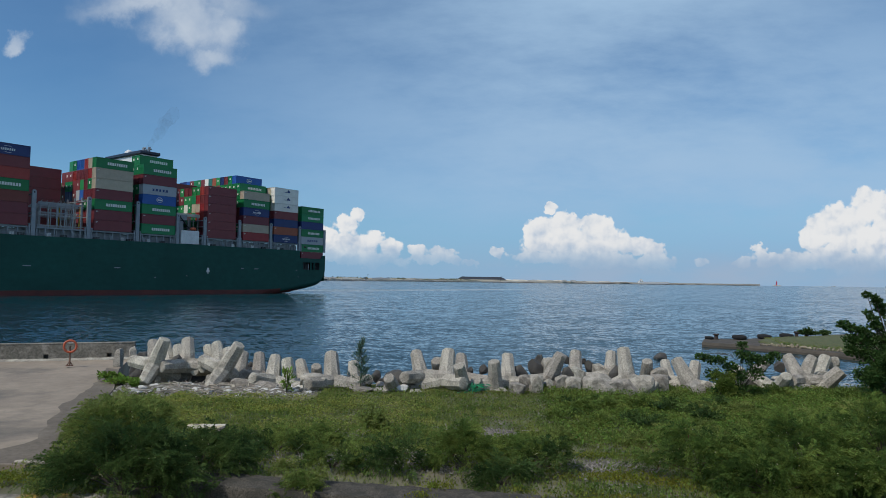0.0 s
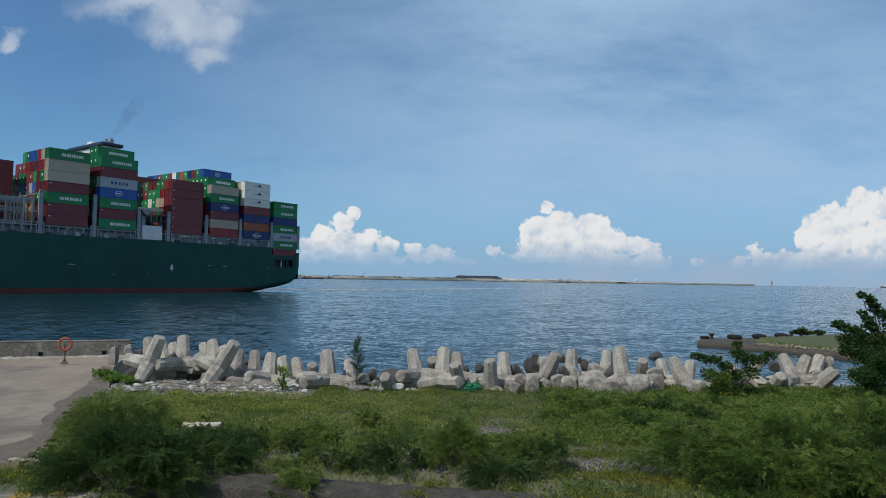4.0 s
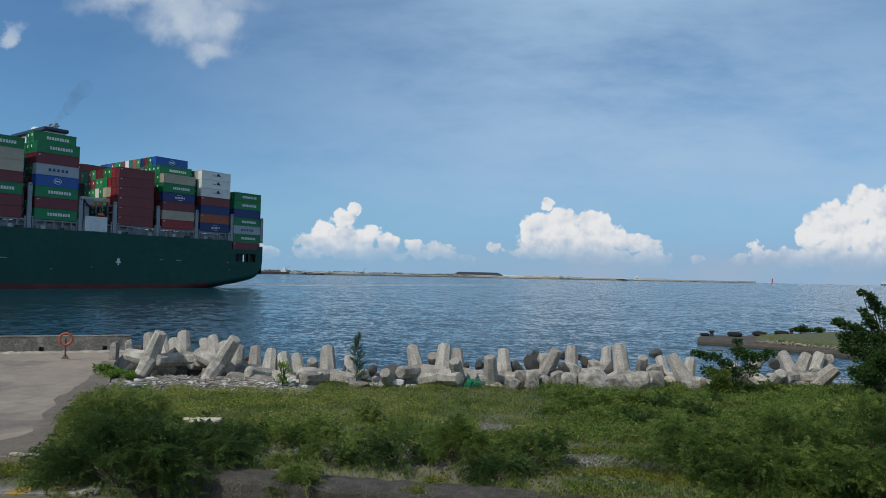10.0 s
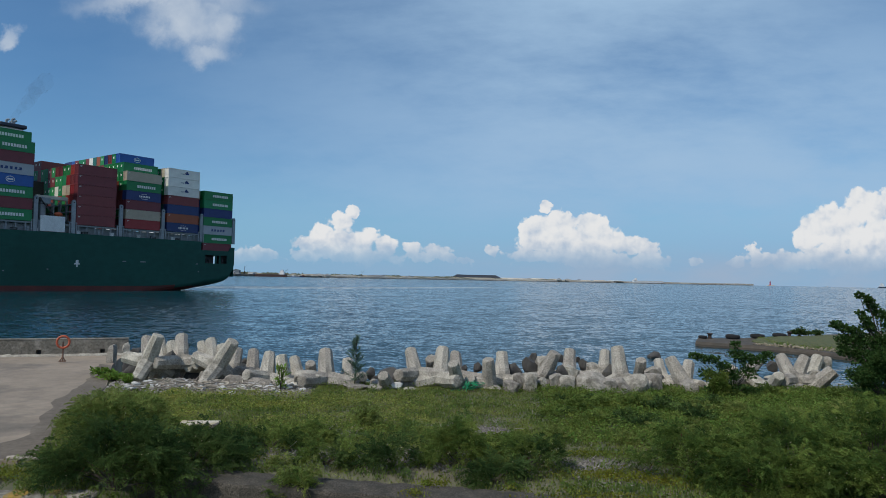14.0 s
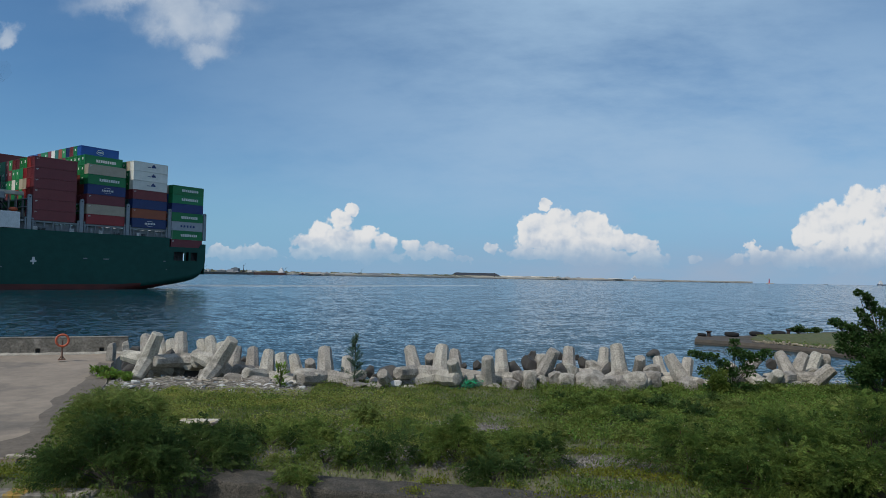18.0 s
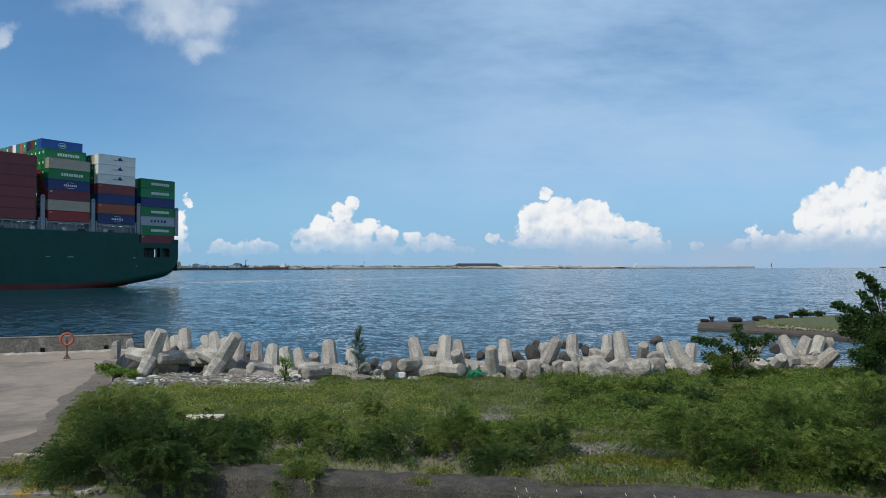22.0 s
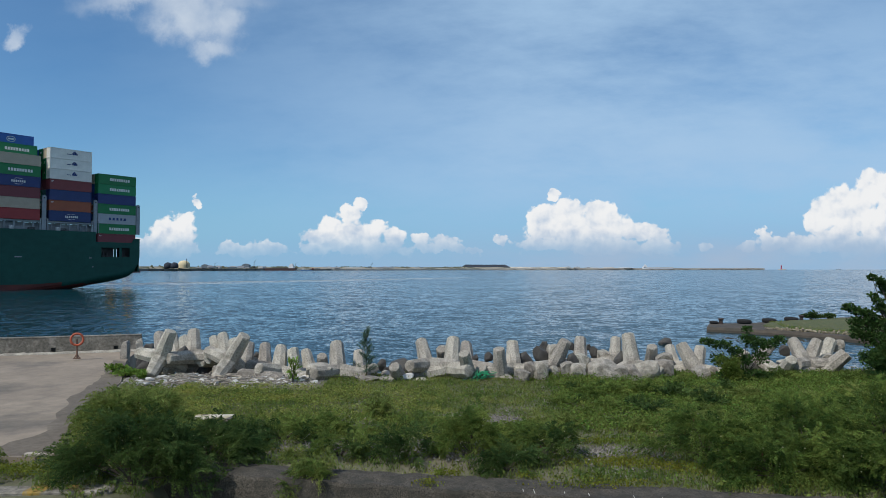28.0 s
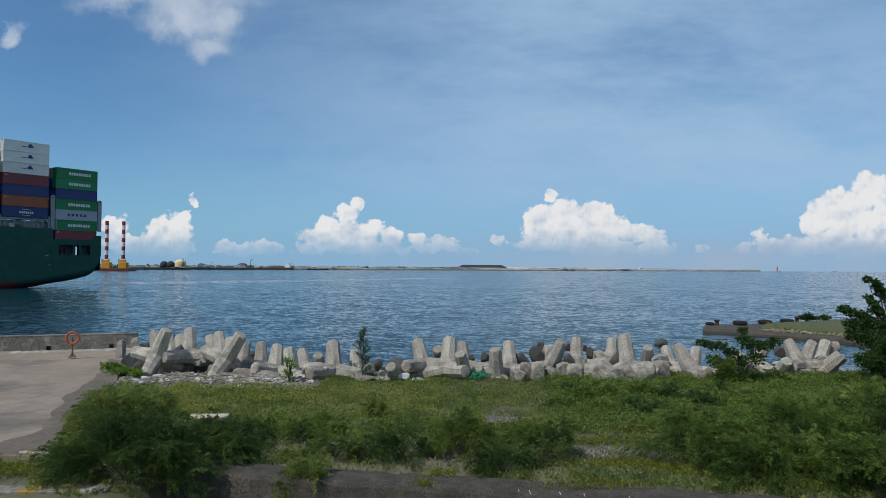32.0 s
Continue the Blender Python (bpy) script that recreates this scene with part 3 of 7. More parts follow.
def build_far_shore():
    """The other side of the harbour mouth: breakwater, quay, tanks, heaps and a light tower."""
    sand = material("far_land", (0.40, 0.35, 0.27), (0.24, 0.23, 0.18), 0.02, 0.95, dirt=(0.10, 0.11, 0.08), dirt_scale=0.010, dirt_at=(0.50, 0.56))
    pale = material("far_quay", (0.66, 0.61, 0.53), (0.52, 0.48, 0.41), 0.02, 0.9, spread=0.12)
    dark = material("far_dark", (0.035, 0.045, 0.065), (0.03, 0.037, 0.05), 0.02, 0.9)
    line = [(-1500, 1500), (-1020, 2030), (-740, 2700), (100, 3400), (850, 3600), (1420, 3800), (1720, 3900)]
    bm = bmesh.new()
    rings = []
    for i, (x, y) in enumerate(line):
        h = (16, 15, 14, 15, 11, 6, 4)[i]
        w = (300, 300, 260, 220, 90, 25, 14)[i]
        rings.append([(x, y, -2), (x, y + 1, h * 0.45), (x, y + 16, h * 0.6), (x, y + 40, h), (x, y + w + 60, h), (x, y + w + 62, -2)])
    add_loft(bm, rings)
    tagged(new("far_shore", mesh_of("far_shore", bm, sand)), "low sandy breakwater land across the harbour mouth", "land", kind="structure")
    # caissons along the water, one after the other
    # flared caissons in darker grey: the shade on their faces is painted in
    grey = material("far_caisson_shaded", (0.20, 0.20, 0.19), (0.13, 0.13, 0.125), 0.05, 0.9, spread=0.2)
    bm = bmesh.new()
    add_loft(bm, [[(-0.40, -0.5, 0), (0.40, -0.5, 0), (0.40, 0.5, 0), (-0.40, 0.5, 0)], [(-0.5, -0.5, 0.8), (0.5, -0.5, 0.8), (0.5, 0.5, 0.8), (-0.5, 0.5, 0.8)], [(-0.5, -0.5, 1), (0.5, -0.5, 1), (0.5, 0.5, 1), (-0.5, 0.5, 1)]])
    flared = mesh_of("caisson", bm, grey)
    cai = mesh_of("caisson", box_bm(-0.5, 0.5, -0.5, 0.5, 0, 1, bevel=0.03), pale)
    quay = thing("breakwater", Matrix.Identity(4), "row of pale concrete caissons along the far breakwater", "breakwater", kind="structure")
    random.seed(8)
    for (x0, y0), (x1, y1) in zip(line, line[1:]):
        L = math.hypot(x1 - x0, y1 - y0)
        n = max(3, int(L / 55))
        for k in range(n):
            f = (k + 0.5) / n
            o = part("caisson", flared if x0 < -800 else cai, None, quay)
            o.location = (x0 + (x1 - x0) * f, y0 + (y1 - y0) * f - 9, -0.5)
            o.rotation_euler = (0, 0, math.atan2(y1 - y0, x1 - x0))
            o.scale = (L / n * random.uniform(0.93, 0.99), 16, random.uniform(7.4, 8.6) + (2.5 if x0 > 0 else 0))
    # dark armour stones along the foot of the caissons
    bm = bmesh.new()
    rings = []
    for (x0, y0), (x1, y1) in zip(line, line[1:]):
        for k in range(24):
            f = k / 24
            x, y = x0 + (x1 - x0) * f, y0 + (y1 - y0) * f - 17
            h = (4.6 if x < -700 else 2.6) + (1.5 if x < -700 else 3.5) * noise.noise(Vector((x * 0.05, y * 0.05, 0)))
            rings.append([(x, y - 9, -1), (x, y - 3, h * 0.7), (x, y, h), (x, y + 2, -1)])
    add_loft(bm, rings)
    part("armour_stones", bm, material("far_stones", (0.075, 0.072, 0.07), (0.05, 0.05, 0.05), 0.05, 0.9), quay, "dark armour stones along the foot")
    # coal heap
    bm = bmesh.new()
    add_loft(bm, [[(x, y, z) for x, y, z in ((-130, 0, 0), (130, 0, 0), (130, 60, 0), (-130, 60, 0))],
                  [(x, y, z) for x, y, z in ((-105, 18, 16), (100, 18, 15), (100, 42, 15), (-105, 42, 16))]])
    bmesh.ops.subdivide_edges(bm, edges=bm.edges[:], cuts=5)
    roughen(bm, 2.2, 14)
    thing("coal_heap", pose(112, 3470, 13), "long dark heap of coal on the far quay", "heap", data=mesh_of("coal_heap", bm, dark))
    # pale rubble tipped along the breakwater
    random.seed(14)
    rubble = material("far_rubble", (0.68, 0.63, 0.55), (0.46, 0.43, 0.38), 0.06, 0.95, spread=0.2)
    for k, u in enumerate((0.074, 0.088, 0.103, 0.119, 0.131, 0.148, 0.166, 0.19, 0.215, 0.24)):
        bm = bmesh.new()
        w, h = random.uniform(34, 62), random.uniform(4.5, 8.0) * (1 if u < 0.16 else 0.6)
        add_loft(bm, [[(-w, -9, 0), (w, -9, 0), (w, 9, 0), (-w, 9, 0)], [(-w * 0.6, -3, h), (w * 0.5, -3, h * 0.9), (w * 0.5, 3, h * 0.9), (-w * 0.6, 3, h)]])
        bmesh.ops.subdivide_edges(bm, edges=bm.edges[:], cuts=4)
        roughen(bm, 1.6, 9, k)
        yy = 3590 if u > 0.1 else 3480
        thing("rubble_heap", pose(u * yy, yy, 9.5), "pale heap of rubble on the far breakwater", "heap", "rubble heaps", data=mesh_of("rubble_heap", bm, rubble))
    # gas domes and a pale storage tank
    for x in (-968, -946):
        bm = bmesh.new()
        add_loft(bm, [[(r * math.cos(a), r * math.sin(a), z) for a in [2 * math.pi * i / 24 for i in range(24)]] for r, z in
                      ((12.5, 0), (12.5, 8), (11.5, 12.5), (9, 16), (5, 18.4), (1, 19.5))])
        thing("dome_tank", pose(x, 2150, 9), "dark domed storage tank on the far quay", "tank", "domed tanks", data=mesh_of("dome_tank", bm, dark, True))
    cream = material("cream_tank", (0.74, 0.62, 0.38), (0.66, 0.55, 0.34), 0.05, 0.7)
    bm = bmesh.new()
    add_loft(bm, [[(r * math.cos(a), r * math.sin(a), z) for a in [2 * math.pi * i / 28 for i in range(28)]] for r, z in
                  ((19, 0), (19, 11), (18.2, 16), (15.5, 20.5), (11, 23.8), (5, 25.6), (1, 26))])
    tank = thing("storage_tank", pose(-936, 2200, 9), "large cream storage tank with a shallow dome", "tank")
    part("shell", bm, cream, tank)
    bm = bmesh.new()
    add_tube(bm, (15, -16, 0), (15, -16, 31), 0.6)
    add_tube(bm, (20, -16, 0), (16, -16, 29), 0.5)
    part("stair_mast", bm, DARK_STEEL, tank)
    # sheds and low buildings
    random.seed(3)
    shed = []
    for c in ((0.55, 0.55, 0.54), (0.14, 0.17, 0.2), (0.4, 0.4, 0.42)):
        bm = bmesh.new()
        add_loft(bm, [[(-0.5, y, 0), (0.5, y, 0), (0.5, y, 0.75), (0, y, 1.0), (-0.5, y, 0.75)] for y in (-0.5, 0.5)])
        shed.append(mesh_of("shed", bm, material("shed_paint", c, None, 0.05, 0.7)))
    spots = [(-0.393, 20, 14, 1), (-0.385, 26, 10, 2), (-0.372, 14, 9, 0), (-0.350, 22, 8, 0), (-0.336, 30, 9, 2), (-0.330, 26, 16, 1), (-0.307, 18, 7, 0),
             (-0.29, 40, 6, 2), (-0.21, 60, 7, 2), (-0.17, 50, 6, 0), (-0.12, 70, 7, 2), (-0.06, 40, 6, 0), (0.02, 60, 6, 2), (0.11, 30, 8, 0), (0.155, 22, 9, 0), (0.168, 30, 8, 0), (0.185, 16, 6, 2)]
    for u, w, h, k in spots:
        yy = 2300 if u < -0.3 else 2850 if u < -0.1 else 3500
        o = thing("shed", pose(u * yy, yy, 9 if u < -0.1 else 10, rz=random.uniform(-10, 10)), "low industrial shed on the far quay", "building", "far sheds", data=shed[k])
        o.scale = (w, 14, h)
    for k in range(30):
        u = random.uniform(-0.41, -0.06)
        yy = 2300 if u < -0.3 else 2850
        o = thing("shed", pose(u * yy, yy + random.uniform(-40, 60), 9, rz=random.uniform(-10, 10)), "small industrial building among others on the far quay", "building", "far sheds", data=shed[k % 3])
        o.scale = (random.uniform(8, 30), 12, random.uniform(3, 9))
    mast = bmesh.new()
    add_tube(mast, (0, 0, 0), (0, 0, 26), 0.9, 0.5, 6)
    add_tube(mast, (0, 0, 20), (14, 0, 30), 0.6, 0.3, 6)
    add_box(mast, -3, 3, -3, 3, 0, 5)
    mast = mesh_of("quay_crane", mast, DARK_STEEL)
    for u, yy, sc in ((-0.378, 2300, 0.7), (-0.318, 2350, 1.0), (-0.255, 2800, 0.8), (-0.14, 2850, 0.8), (0.06, 3450, 0.8)):
        o = thing("quay_crane", pose(u * yy, yy, 9, rz=random.uniform(-60, 60)), "small dark crane on the far quay", "crane", "far cranes", data=mast)
        o.scale = (sc, sc, sc)
    # scrub and low trees along the land
    rng = np.random.default_rng(5)
    pts = []
    for (x0, y0), (x1, y1) in zip(line[:3], line[1:4]):
        n = 420
        f = rng.uniform(0, 1, n)
        keep = np.sin(f * 23 + x0) + rng.normal(0, 0.6, n) > 0.2
        f = f[keep]
        base = np.stack([x0 + (x1 - x0) * f, y0 + (y1 - y0) * f + rng.uniform(20, 90, len(f)), np.full(len(f), 8.0)], 1)
        for q in base:
            h, w = rng.uniform(3, 9), rng.uniform(5, 14)
            a = q + np.array([-w, 0, 0])
            b = q + np.array([w, 3, 0])
            pts += [a, b, q + np.array([rng.uniform(-w, w) * 0.6, 2, h + 3])]
    scrub = material("far_scrub", (0.11, 0.13, 0.075), (0.17, 0.165, 0.11), 0.01, 0.95, island=0.3)
    me = bpy.data.meshes.new("far_scrub")
    me.from_pydata([tuple(v) for v in pts], [], [(i, i + 1, i + 2) for i in range(0, len(pts), 3)])
    me.materials.append(scrub)
    tagged(new("far_scrub", me), "grey-green scrub along the far land", "scrub", kind="stuff")
    # light tower at the end of the breakwater
    red = material("tower_red", (0.55, 0.07, 0.12), (0.46, 0.06, 0.10), 0.3, 0.6)
    tower = thing("light_tower", pose(1824, 3900, 0), "red harbour light tower on the end of the breakwater", "lighthouse")
    bm = bmesh.new()
    add_loft(bm, [[(r * math.cos(a), r * math.sin(a), z) for a in [2 * math.pi * i / 12 for i in range(12)]] for r, z in
                  ((6, 3), (4.5, 6), (3.4, 7), (2.6, 20), (4.0, 21), (4.0, 22.2), (2.0, 22.6), (2.0, 27), (0.3, 30))])
    part("shaft", bm, red, tower)
    part("pedestal", box_bm(-16, 22, -8, 8, -1, 4, bevel=0.5), pale, tower)


build_far_shore()


def ship_at_sea(name, at, length, beam, label, hull_mat, house_mat, house, group=""):
    """A small far vessel: sheered hull, deckhouse in steps, mast."""
    o = thing(name, at, label, "ship", group)
    bm = bmesh.new()
    L, B = length, beam
    rings = []
    for f, b, z, d in ((-0.5, 0.75, 0.6, 1.0), (-0.42, 0.95, 0, 0.95), (0.3, 1.0, 0, 0.95), (0.44, 0.6, 0, 1.15), (0.5, 0.05, 0.3, 1.3)):
        h = L * 0.055 * d
        rings.append([(L * f, -B / 2 * b, h), (L * f, -B / 2 * b * 0.95, -1 + z), (L * f, B / 2 * b * 0.95, -1 + z), (L * f, B / 2 * b, h)])
    add_loft(bm, rings)
    part("hull", bm, hull_mat, o)
    bm = bmesh.new()
    hx, hl, hh = house
    for i in range(4):
        k = 1 - 0.16 * i
        add_box(bm, L * hx - hl * k / 2, L * hx + hl * k / 2, -B * 0.42 * k, B * 0.42 * k, L * 0.05 + hh * i / 4, L * 0.05 + hh * (i + 1) / 4)
    add_tube(bm, (L * hx, 0, L * 0.05 + hh), (L * hx, 0, L * 0.05 + hh * 1.25), L * 0.003)
    part("deckhouse", bm, house_mat, o)
    return o


ship_at_sea("bulk_carrier", pose(-746, 2590, 0, rz=178), 180, 26, "long dark brown bulk carrier with white house at the far quay", material("carrier_brown", (0.085, 0.045, 0.042), None, 0.1, 0.6), WHITE_PAINT, (-0.4, 20, 17))
ship_at_sea("barge", pose(-640, 2690, 0, rz=3), 48, 14, "blue work barge at the far quay", material("barge_blue", (0.02, 0.10, 0.30), None, 0.1, 0.6), WHITE_PAINT, (-0.3, 8, 5))
ship_at_sea("coaster", pose(-598, 2760, 0, rz=5), 90, 15, "dark low coaster at the far quay", DARK_STEEL, HULL_RED, (-0.35, 10, 6))
ship_at_sea("ferry", pose(1025, 3575, 6, rz=184), 165, 20, "long white ferry lying behind the breakwater", WHITE_PAINT, WHITE_PAINT, (0.40, 18, 14))
ship_at_sea("freighter", pose(2950, 4600, 0, rz=2), 130, 22, "far freighter out at sea", NAVY_PAINT, WHITE_PAINT, (-0.36, 26, 24))
ship_at_sea("fishing_boat", pose(2369, 4300, 0, rz=160), 26, 8, "small fishing boat out at sea", DARK_STEEL, WHITE_PAINT, (-0.1, 6, 5))


def house_bm(x):
    bm = bmesh.new()
    add_box(bm, x - 6, x + 7.5, 3, 16, 5, 15, 0.4)
    add_box(bm, x - 4, x + 4, 5, 14, 15, 19.5, 0.4)
    for dx in (-5.4, 5.4):
        add_box(bm, x + dx - 0.8, x + dx + 0.8, 4, 6, 15, 21)
    return bm


def build_jackup():
    """Moored jack-up barge with two tall banded legs."""
    o = thing("jackup_barge", pose(-596, 1120, 0, rz=10), "yellow and dark red jack-up barge with two red-white banded legs", "barge")
    yellow = material("crane_yellow", (0.60, 0.30, 0.02), (0.5, 0.25, 0.02), 0.2, 0.6)
    part("pontoon", box_bm(-45, 30, 0, 40, -1, 5.0, bevel=0.6), HULL_RED, o, "dark red pontoon")
    red = material("leg_red", (0.36, 0.03, 0.03), None, 0.2, 0.6)
    for x in (-10.5, 16.5):
        base = part("jack_house", house_bm(x), yellow, o, "yellow jack house")
        for k in range(9):
            bm = bmesh.new()
            z0 = 21 + k * 7.2
            add_tube(bm, (x, 10, z0), (x, 10, z0 + 7.2), 2.9, n=14)
            part("leg_band", bm, red if k % 2 == 0 else WHITE_PAINT, base, "red band" if k % 2 == 0 else "white band")
    bm = bmesh.new()
    add_tube(bm, (2, 14, 5), (7, 14, 12), 0.8)
    add_tube(bm, (7, 14, 12), (14, 14, 14), 0.6)
    add_box(bm, 0, 6, 11, 17, 5, 8.5)
    part("crane", bm, material("crane_green", (0.03, 0.22, 0.10), None, 0.3, 0.6), o, "small green deck crane")


build_jackup()

# ---- container ship ----
# ship space: x towards the stern, y away from the shore, z up from the water
SHIP_TURN = 54.88
SHIP_AT = Vector((-65.80, 266.48, 0))
SHIP_WAY = Vector((math.cos(radians(SHIP_TURN)), math.sin(radians(SHIP_TURN)), 0))
TIER, BOX_L, BOX_W, STACK_Z, ROW = 3.08, 11.9, 2.44, 19.95, 2.52
BEAM, DECK = 48.0, 17.15

ship = thing("container_ship", pose(*SHIP_AT, rz=SHIP_TURN), "large dark green container ship, loaded with stacked containers, under way", "ship")


def hull_ring(x, half_beam, z_keel, flat, deck):
    """One cross-section, round the keel from the near rail to the far rail."""
    cy = BEAM / 2
    turn = 4.5 if z_keel < -1 else 2.6
    foot = z_keel + turn
    near = [(x, cy - half_beam, z) for z in (deck, 12.5, 9.6, max(1.5, foot + 0.02))]
    steps = 7
    for i in range(steps + 1):
        a = math.pi / 2 * i / steps
        near.append((x, cy - half_beam + (half_beam - flat) * (1 - math.cos(a)), z_keel + turn * (1 - math.sin(a))))
    far = [(px, 2 * cy - py, pz) for px, py, pz in reversed(near)]
    return near + far


def build_hull():
    bm = bmesh.new()
    stations = [(-262, 0.6, -8, 0.2, 20), (-255, 6, -9, 0.5, 19), (-240, 13, -10, 4, 18), (-215, 20, -11, 12, DECK), (-180, 24, -11, 18, DECK), (-60, 24, -11, 20, DECK),
                (-30, 24, -8, 19, DECK), (-16, 24, -3.0, 19, DECK), (-8, 24, -0.6, 19, DECK), (-1, 24, 0.3, 19, DECK), (1.55, 24, 0.9, 19, DECK), (1.60, 24, 0.9, 19, 14.2), (3.3, 24, 1.15, 19, 14.2),
                (7.2, 24, 1.75, 19, 14.2), (7.9, 24, 1.9, 19, 14.2), (8.9, 24, 2.1, 19, 14.2), (9.7, 24, 2.3, 19.5, 14.2), (12.2, 24, 3.0, 20, 14.2), (12.9, 24, 3.3, 20, 14.2), (13.6, 24, 3.7, 20, 15.4), (14.2, 23.97, 4.3, 20.2, 15.6), (15.2, 23.9, 6.0, 20.6, 15.6), (15.6, 23.8, 7.5, 21, 15.6)]
    vs = add_loft(bm, [hull_ring(*s) for s in stations], False)
    holes = []
    xs = [s[0] for s in stations]
    n = len(vs[0])
    for f in bm.faces:
        c = f.calc_center_median()
        f.material_index = 1 if c.z < 1.45 else 0
        inside = (3.3 < c.x < 7.2) or (7.9 < c.x < 8.9) or (9.7 < c.x < 12.2)
        if inside and 9.7 < c.z < 12.4 and (c.y < 1 or c.y > BEAM - 1):
            holes.append(f)
    bmesh.ops.delete(bm, geom=holes, context="FACES_ONLY")
    me = mesh_of("hull", bm, PALE_GREEN_PAINT)
    me.materials.append(HULL_RED)
    part("hull", me, None, ship, "dark green steel hull with a red boot-topping at the water")
    # transom in two plates with an open mooring deck between them
    part("transom", box_bm(15.3, 15.55, 0.4, BEAM - 0.4, 5.0, 9.6, bevel=0.05), PALE_GREEN_PAINT, ship)
    part("transom", box_bm(15.3, 15.55, 0.4, BEAM - 0.4, 12.5, 15.6, bevel=0.05), PALE_GREEN_PAINT, ship)
    part("mooring_deck", box_bm(1.7, 15.2, 0.3, BEAM - 0.3, 9.2, 9.45), DARK_STEEL, ship)
    part("bulkhead", box_bm(1.7, 1.9, 0.3, BEAM - 0.3, 9.45, 14.0), DARK_STEEL, ship)
    part("winch_house", box_bm(3.6, 8.2, 2.2, 5.0, 9.45, 12.9, bevel=0.1), DARK_STEEL, ship)
    part("winch_house", box_bm(10.6, 15.0, 1.6, 5.0, 9.45, 12.9, bevel=0.1), DARK_STEEL, ship)
    for x in (4.6, 5.8, 10.6, 11.4):
        bm = bmesh.new()
        add_tube(bm, (x, 1.6, 9.45), (x, 1.6, 11.2), 0.3, 0.25, 8)
        add_box(bm, x - 0.5, x + 0.5, 1.0, 2.2, 9.45, 10.1, 0.05)
        part("mooring_bitt", bm, DARK_STEEL, ship)
    # rims of the three mooring ports
    for x0, x1 in ((3.3, 7.2), (7.9, 8.9), (9.7, 12.2)):
        bm = bmesh.new()
        add_box(bm, x0 - 0.12, x1 + 0.12, -0.05, 0.06, 12.5, 12.66)
        add_box(bm, x0 - 0.12, x1 + 0.12, -0.05, 0.06, 9.44, 9.6)
        add_box(bm, x0 - 0.12, x0, -0.05, 0.06, 9.6, 12.5)
        add_box(bm, x1, x1 + 0.12, -0.05, 0.06, 9.6, 12.5)
        part("mooring_port", bm, PALE_GREEN_PAINT, ship, "framed mooring port in the hull")
    part("main_deck", box_bm(-215, 1.5, 0.3, BEAM - 0.3, 16.7, 16.9), DARK_STEEL, ship)
    # tug mark and small draught marks
    white = WHITE_PAINT
    bm = bmesh.new()
    add_box(bm, -40.9, -40.1, -0.03, -0.004, 8.3, 9.3)
    add_box(bm, -41.3, -39.7, -0.03, -0.004, 7.9, 8.3)
    add_box(bm, -40.7, -40.3, -0.03, -0.004, 7.2, 7.9)
    part("tug_mark", bm, white, ship, "white tug push mark on the hull")
    for x, z, w in ((-26.6, 9.2, 1.2), (-20.6, 9.2, 1.8), (-0.4, 9.1, 0.8), (0.6, 6.4, 0.4), (-100, 8.4, 2.2), (-74, 8.4, 2.0), (-60.5, 5.5, 0.5), (-49, 6.2, 0.5)):
        part("hull_mark", box_bm(x, x + w, -0.03, -0.004, z, z + 0.28), GALV, ship, "small pale mark on the hull")


build_hull()


def build_deck_gear():
    """Coamings, hatch edges, rail and stanchions between the deck and the stacks."""
    part("coaming", box_bm(-128, 1.4, 2.2, 2.6, 16.9, 19.2), GALV, ship, "grey hatch coaming")
    part("hatch_edge", box_bm(-128, 1.4, 0.5, 2.8, 19.35, 19.85, bevel=0.05), GALV, ship, "grey hatch cover edge")
    post = mesh_of("stanchion", box_bm(-0.16, 0.16, 0.5, 0.9, 16.9, 19.4), GALV)
    x = -126.0
    while x < 1.0:
        o = part("stanchion", post, None, ship)
        o.location.x = x
        x += 2.45
    rail = bmesh.new()
    for z in (17.5, 17.85, 18.2):
        add_tube(rail, (-128, 0.15, z), (1.4, 0.15, z), 0.035, n=5)
    part("hand_rail", rail, GALV, ship)
    post = mesh_of("rail_post", box_bm(-0.03, 0.03, 0.12, 0.18, 17.1, 18.22), GALV)
    for i in range(64):
        o = part("rail_post", post, None, ship)
        o.location.x = -127 + i * 2.0
    random.seed(17)
    fit = [mesh_of("deck_fitting", box_bm(-0.6, 0.6, 0.3, 0.9, 17.0, 18.1, bevel=0.1), WHITE_PAINT), mesh_of("deck_fitting", box_bm(-0.9, 0.9, 0.3, 1.2, 17.0, 17.9, bevel=0.1), DARK_STEEL), mesh_of("deck_fitting", box_bm(-0.4, 0.4, 0.3, 0.8, 17.0, 18.5, bevel=0.08), GALV)]
    for i in range(36):
        o = part("deck_fitting", fit[i % 3], None, ship)
        o.location.x = -124 + i * 3.45 + random.uniform(-1, 1)


build_deck_gear()


def lashing_post_mesh(height):
    """A flat steel post with a rounded head and a lightening hole plate."""
    bm = bmesh.new()
    w = 0.55
    outline = [(-w, 16.9), (w, 16.9), (w, height - w)] + [(w * math.cos(a), height - w + w * math.sin(a)) for a in [math.pi * i / 8 for i in range(1, 8)]] + [(-w, height - w)]
    add_loft(bm, [[(x, y, z) for x, z in outline] for y in (0.1, 0.75)])
    return mesh_of("lashing_post", bm, GALV)


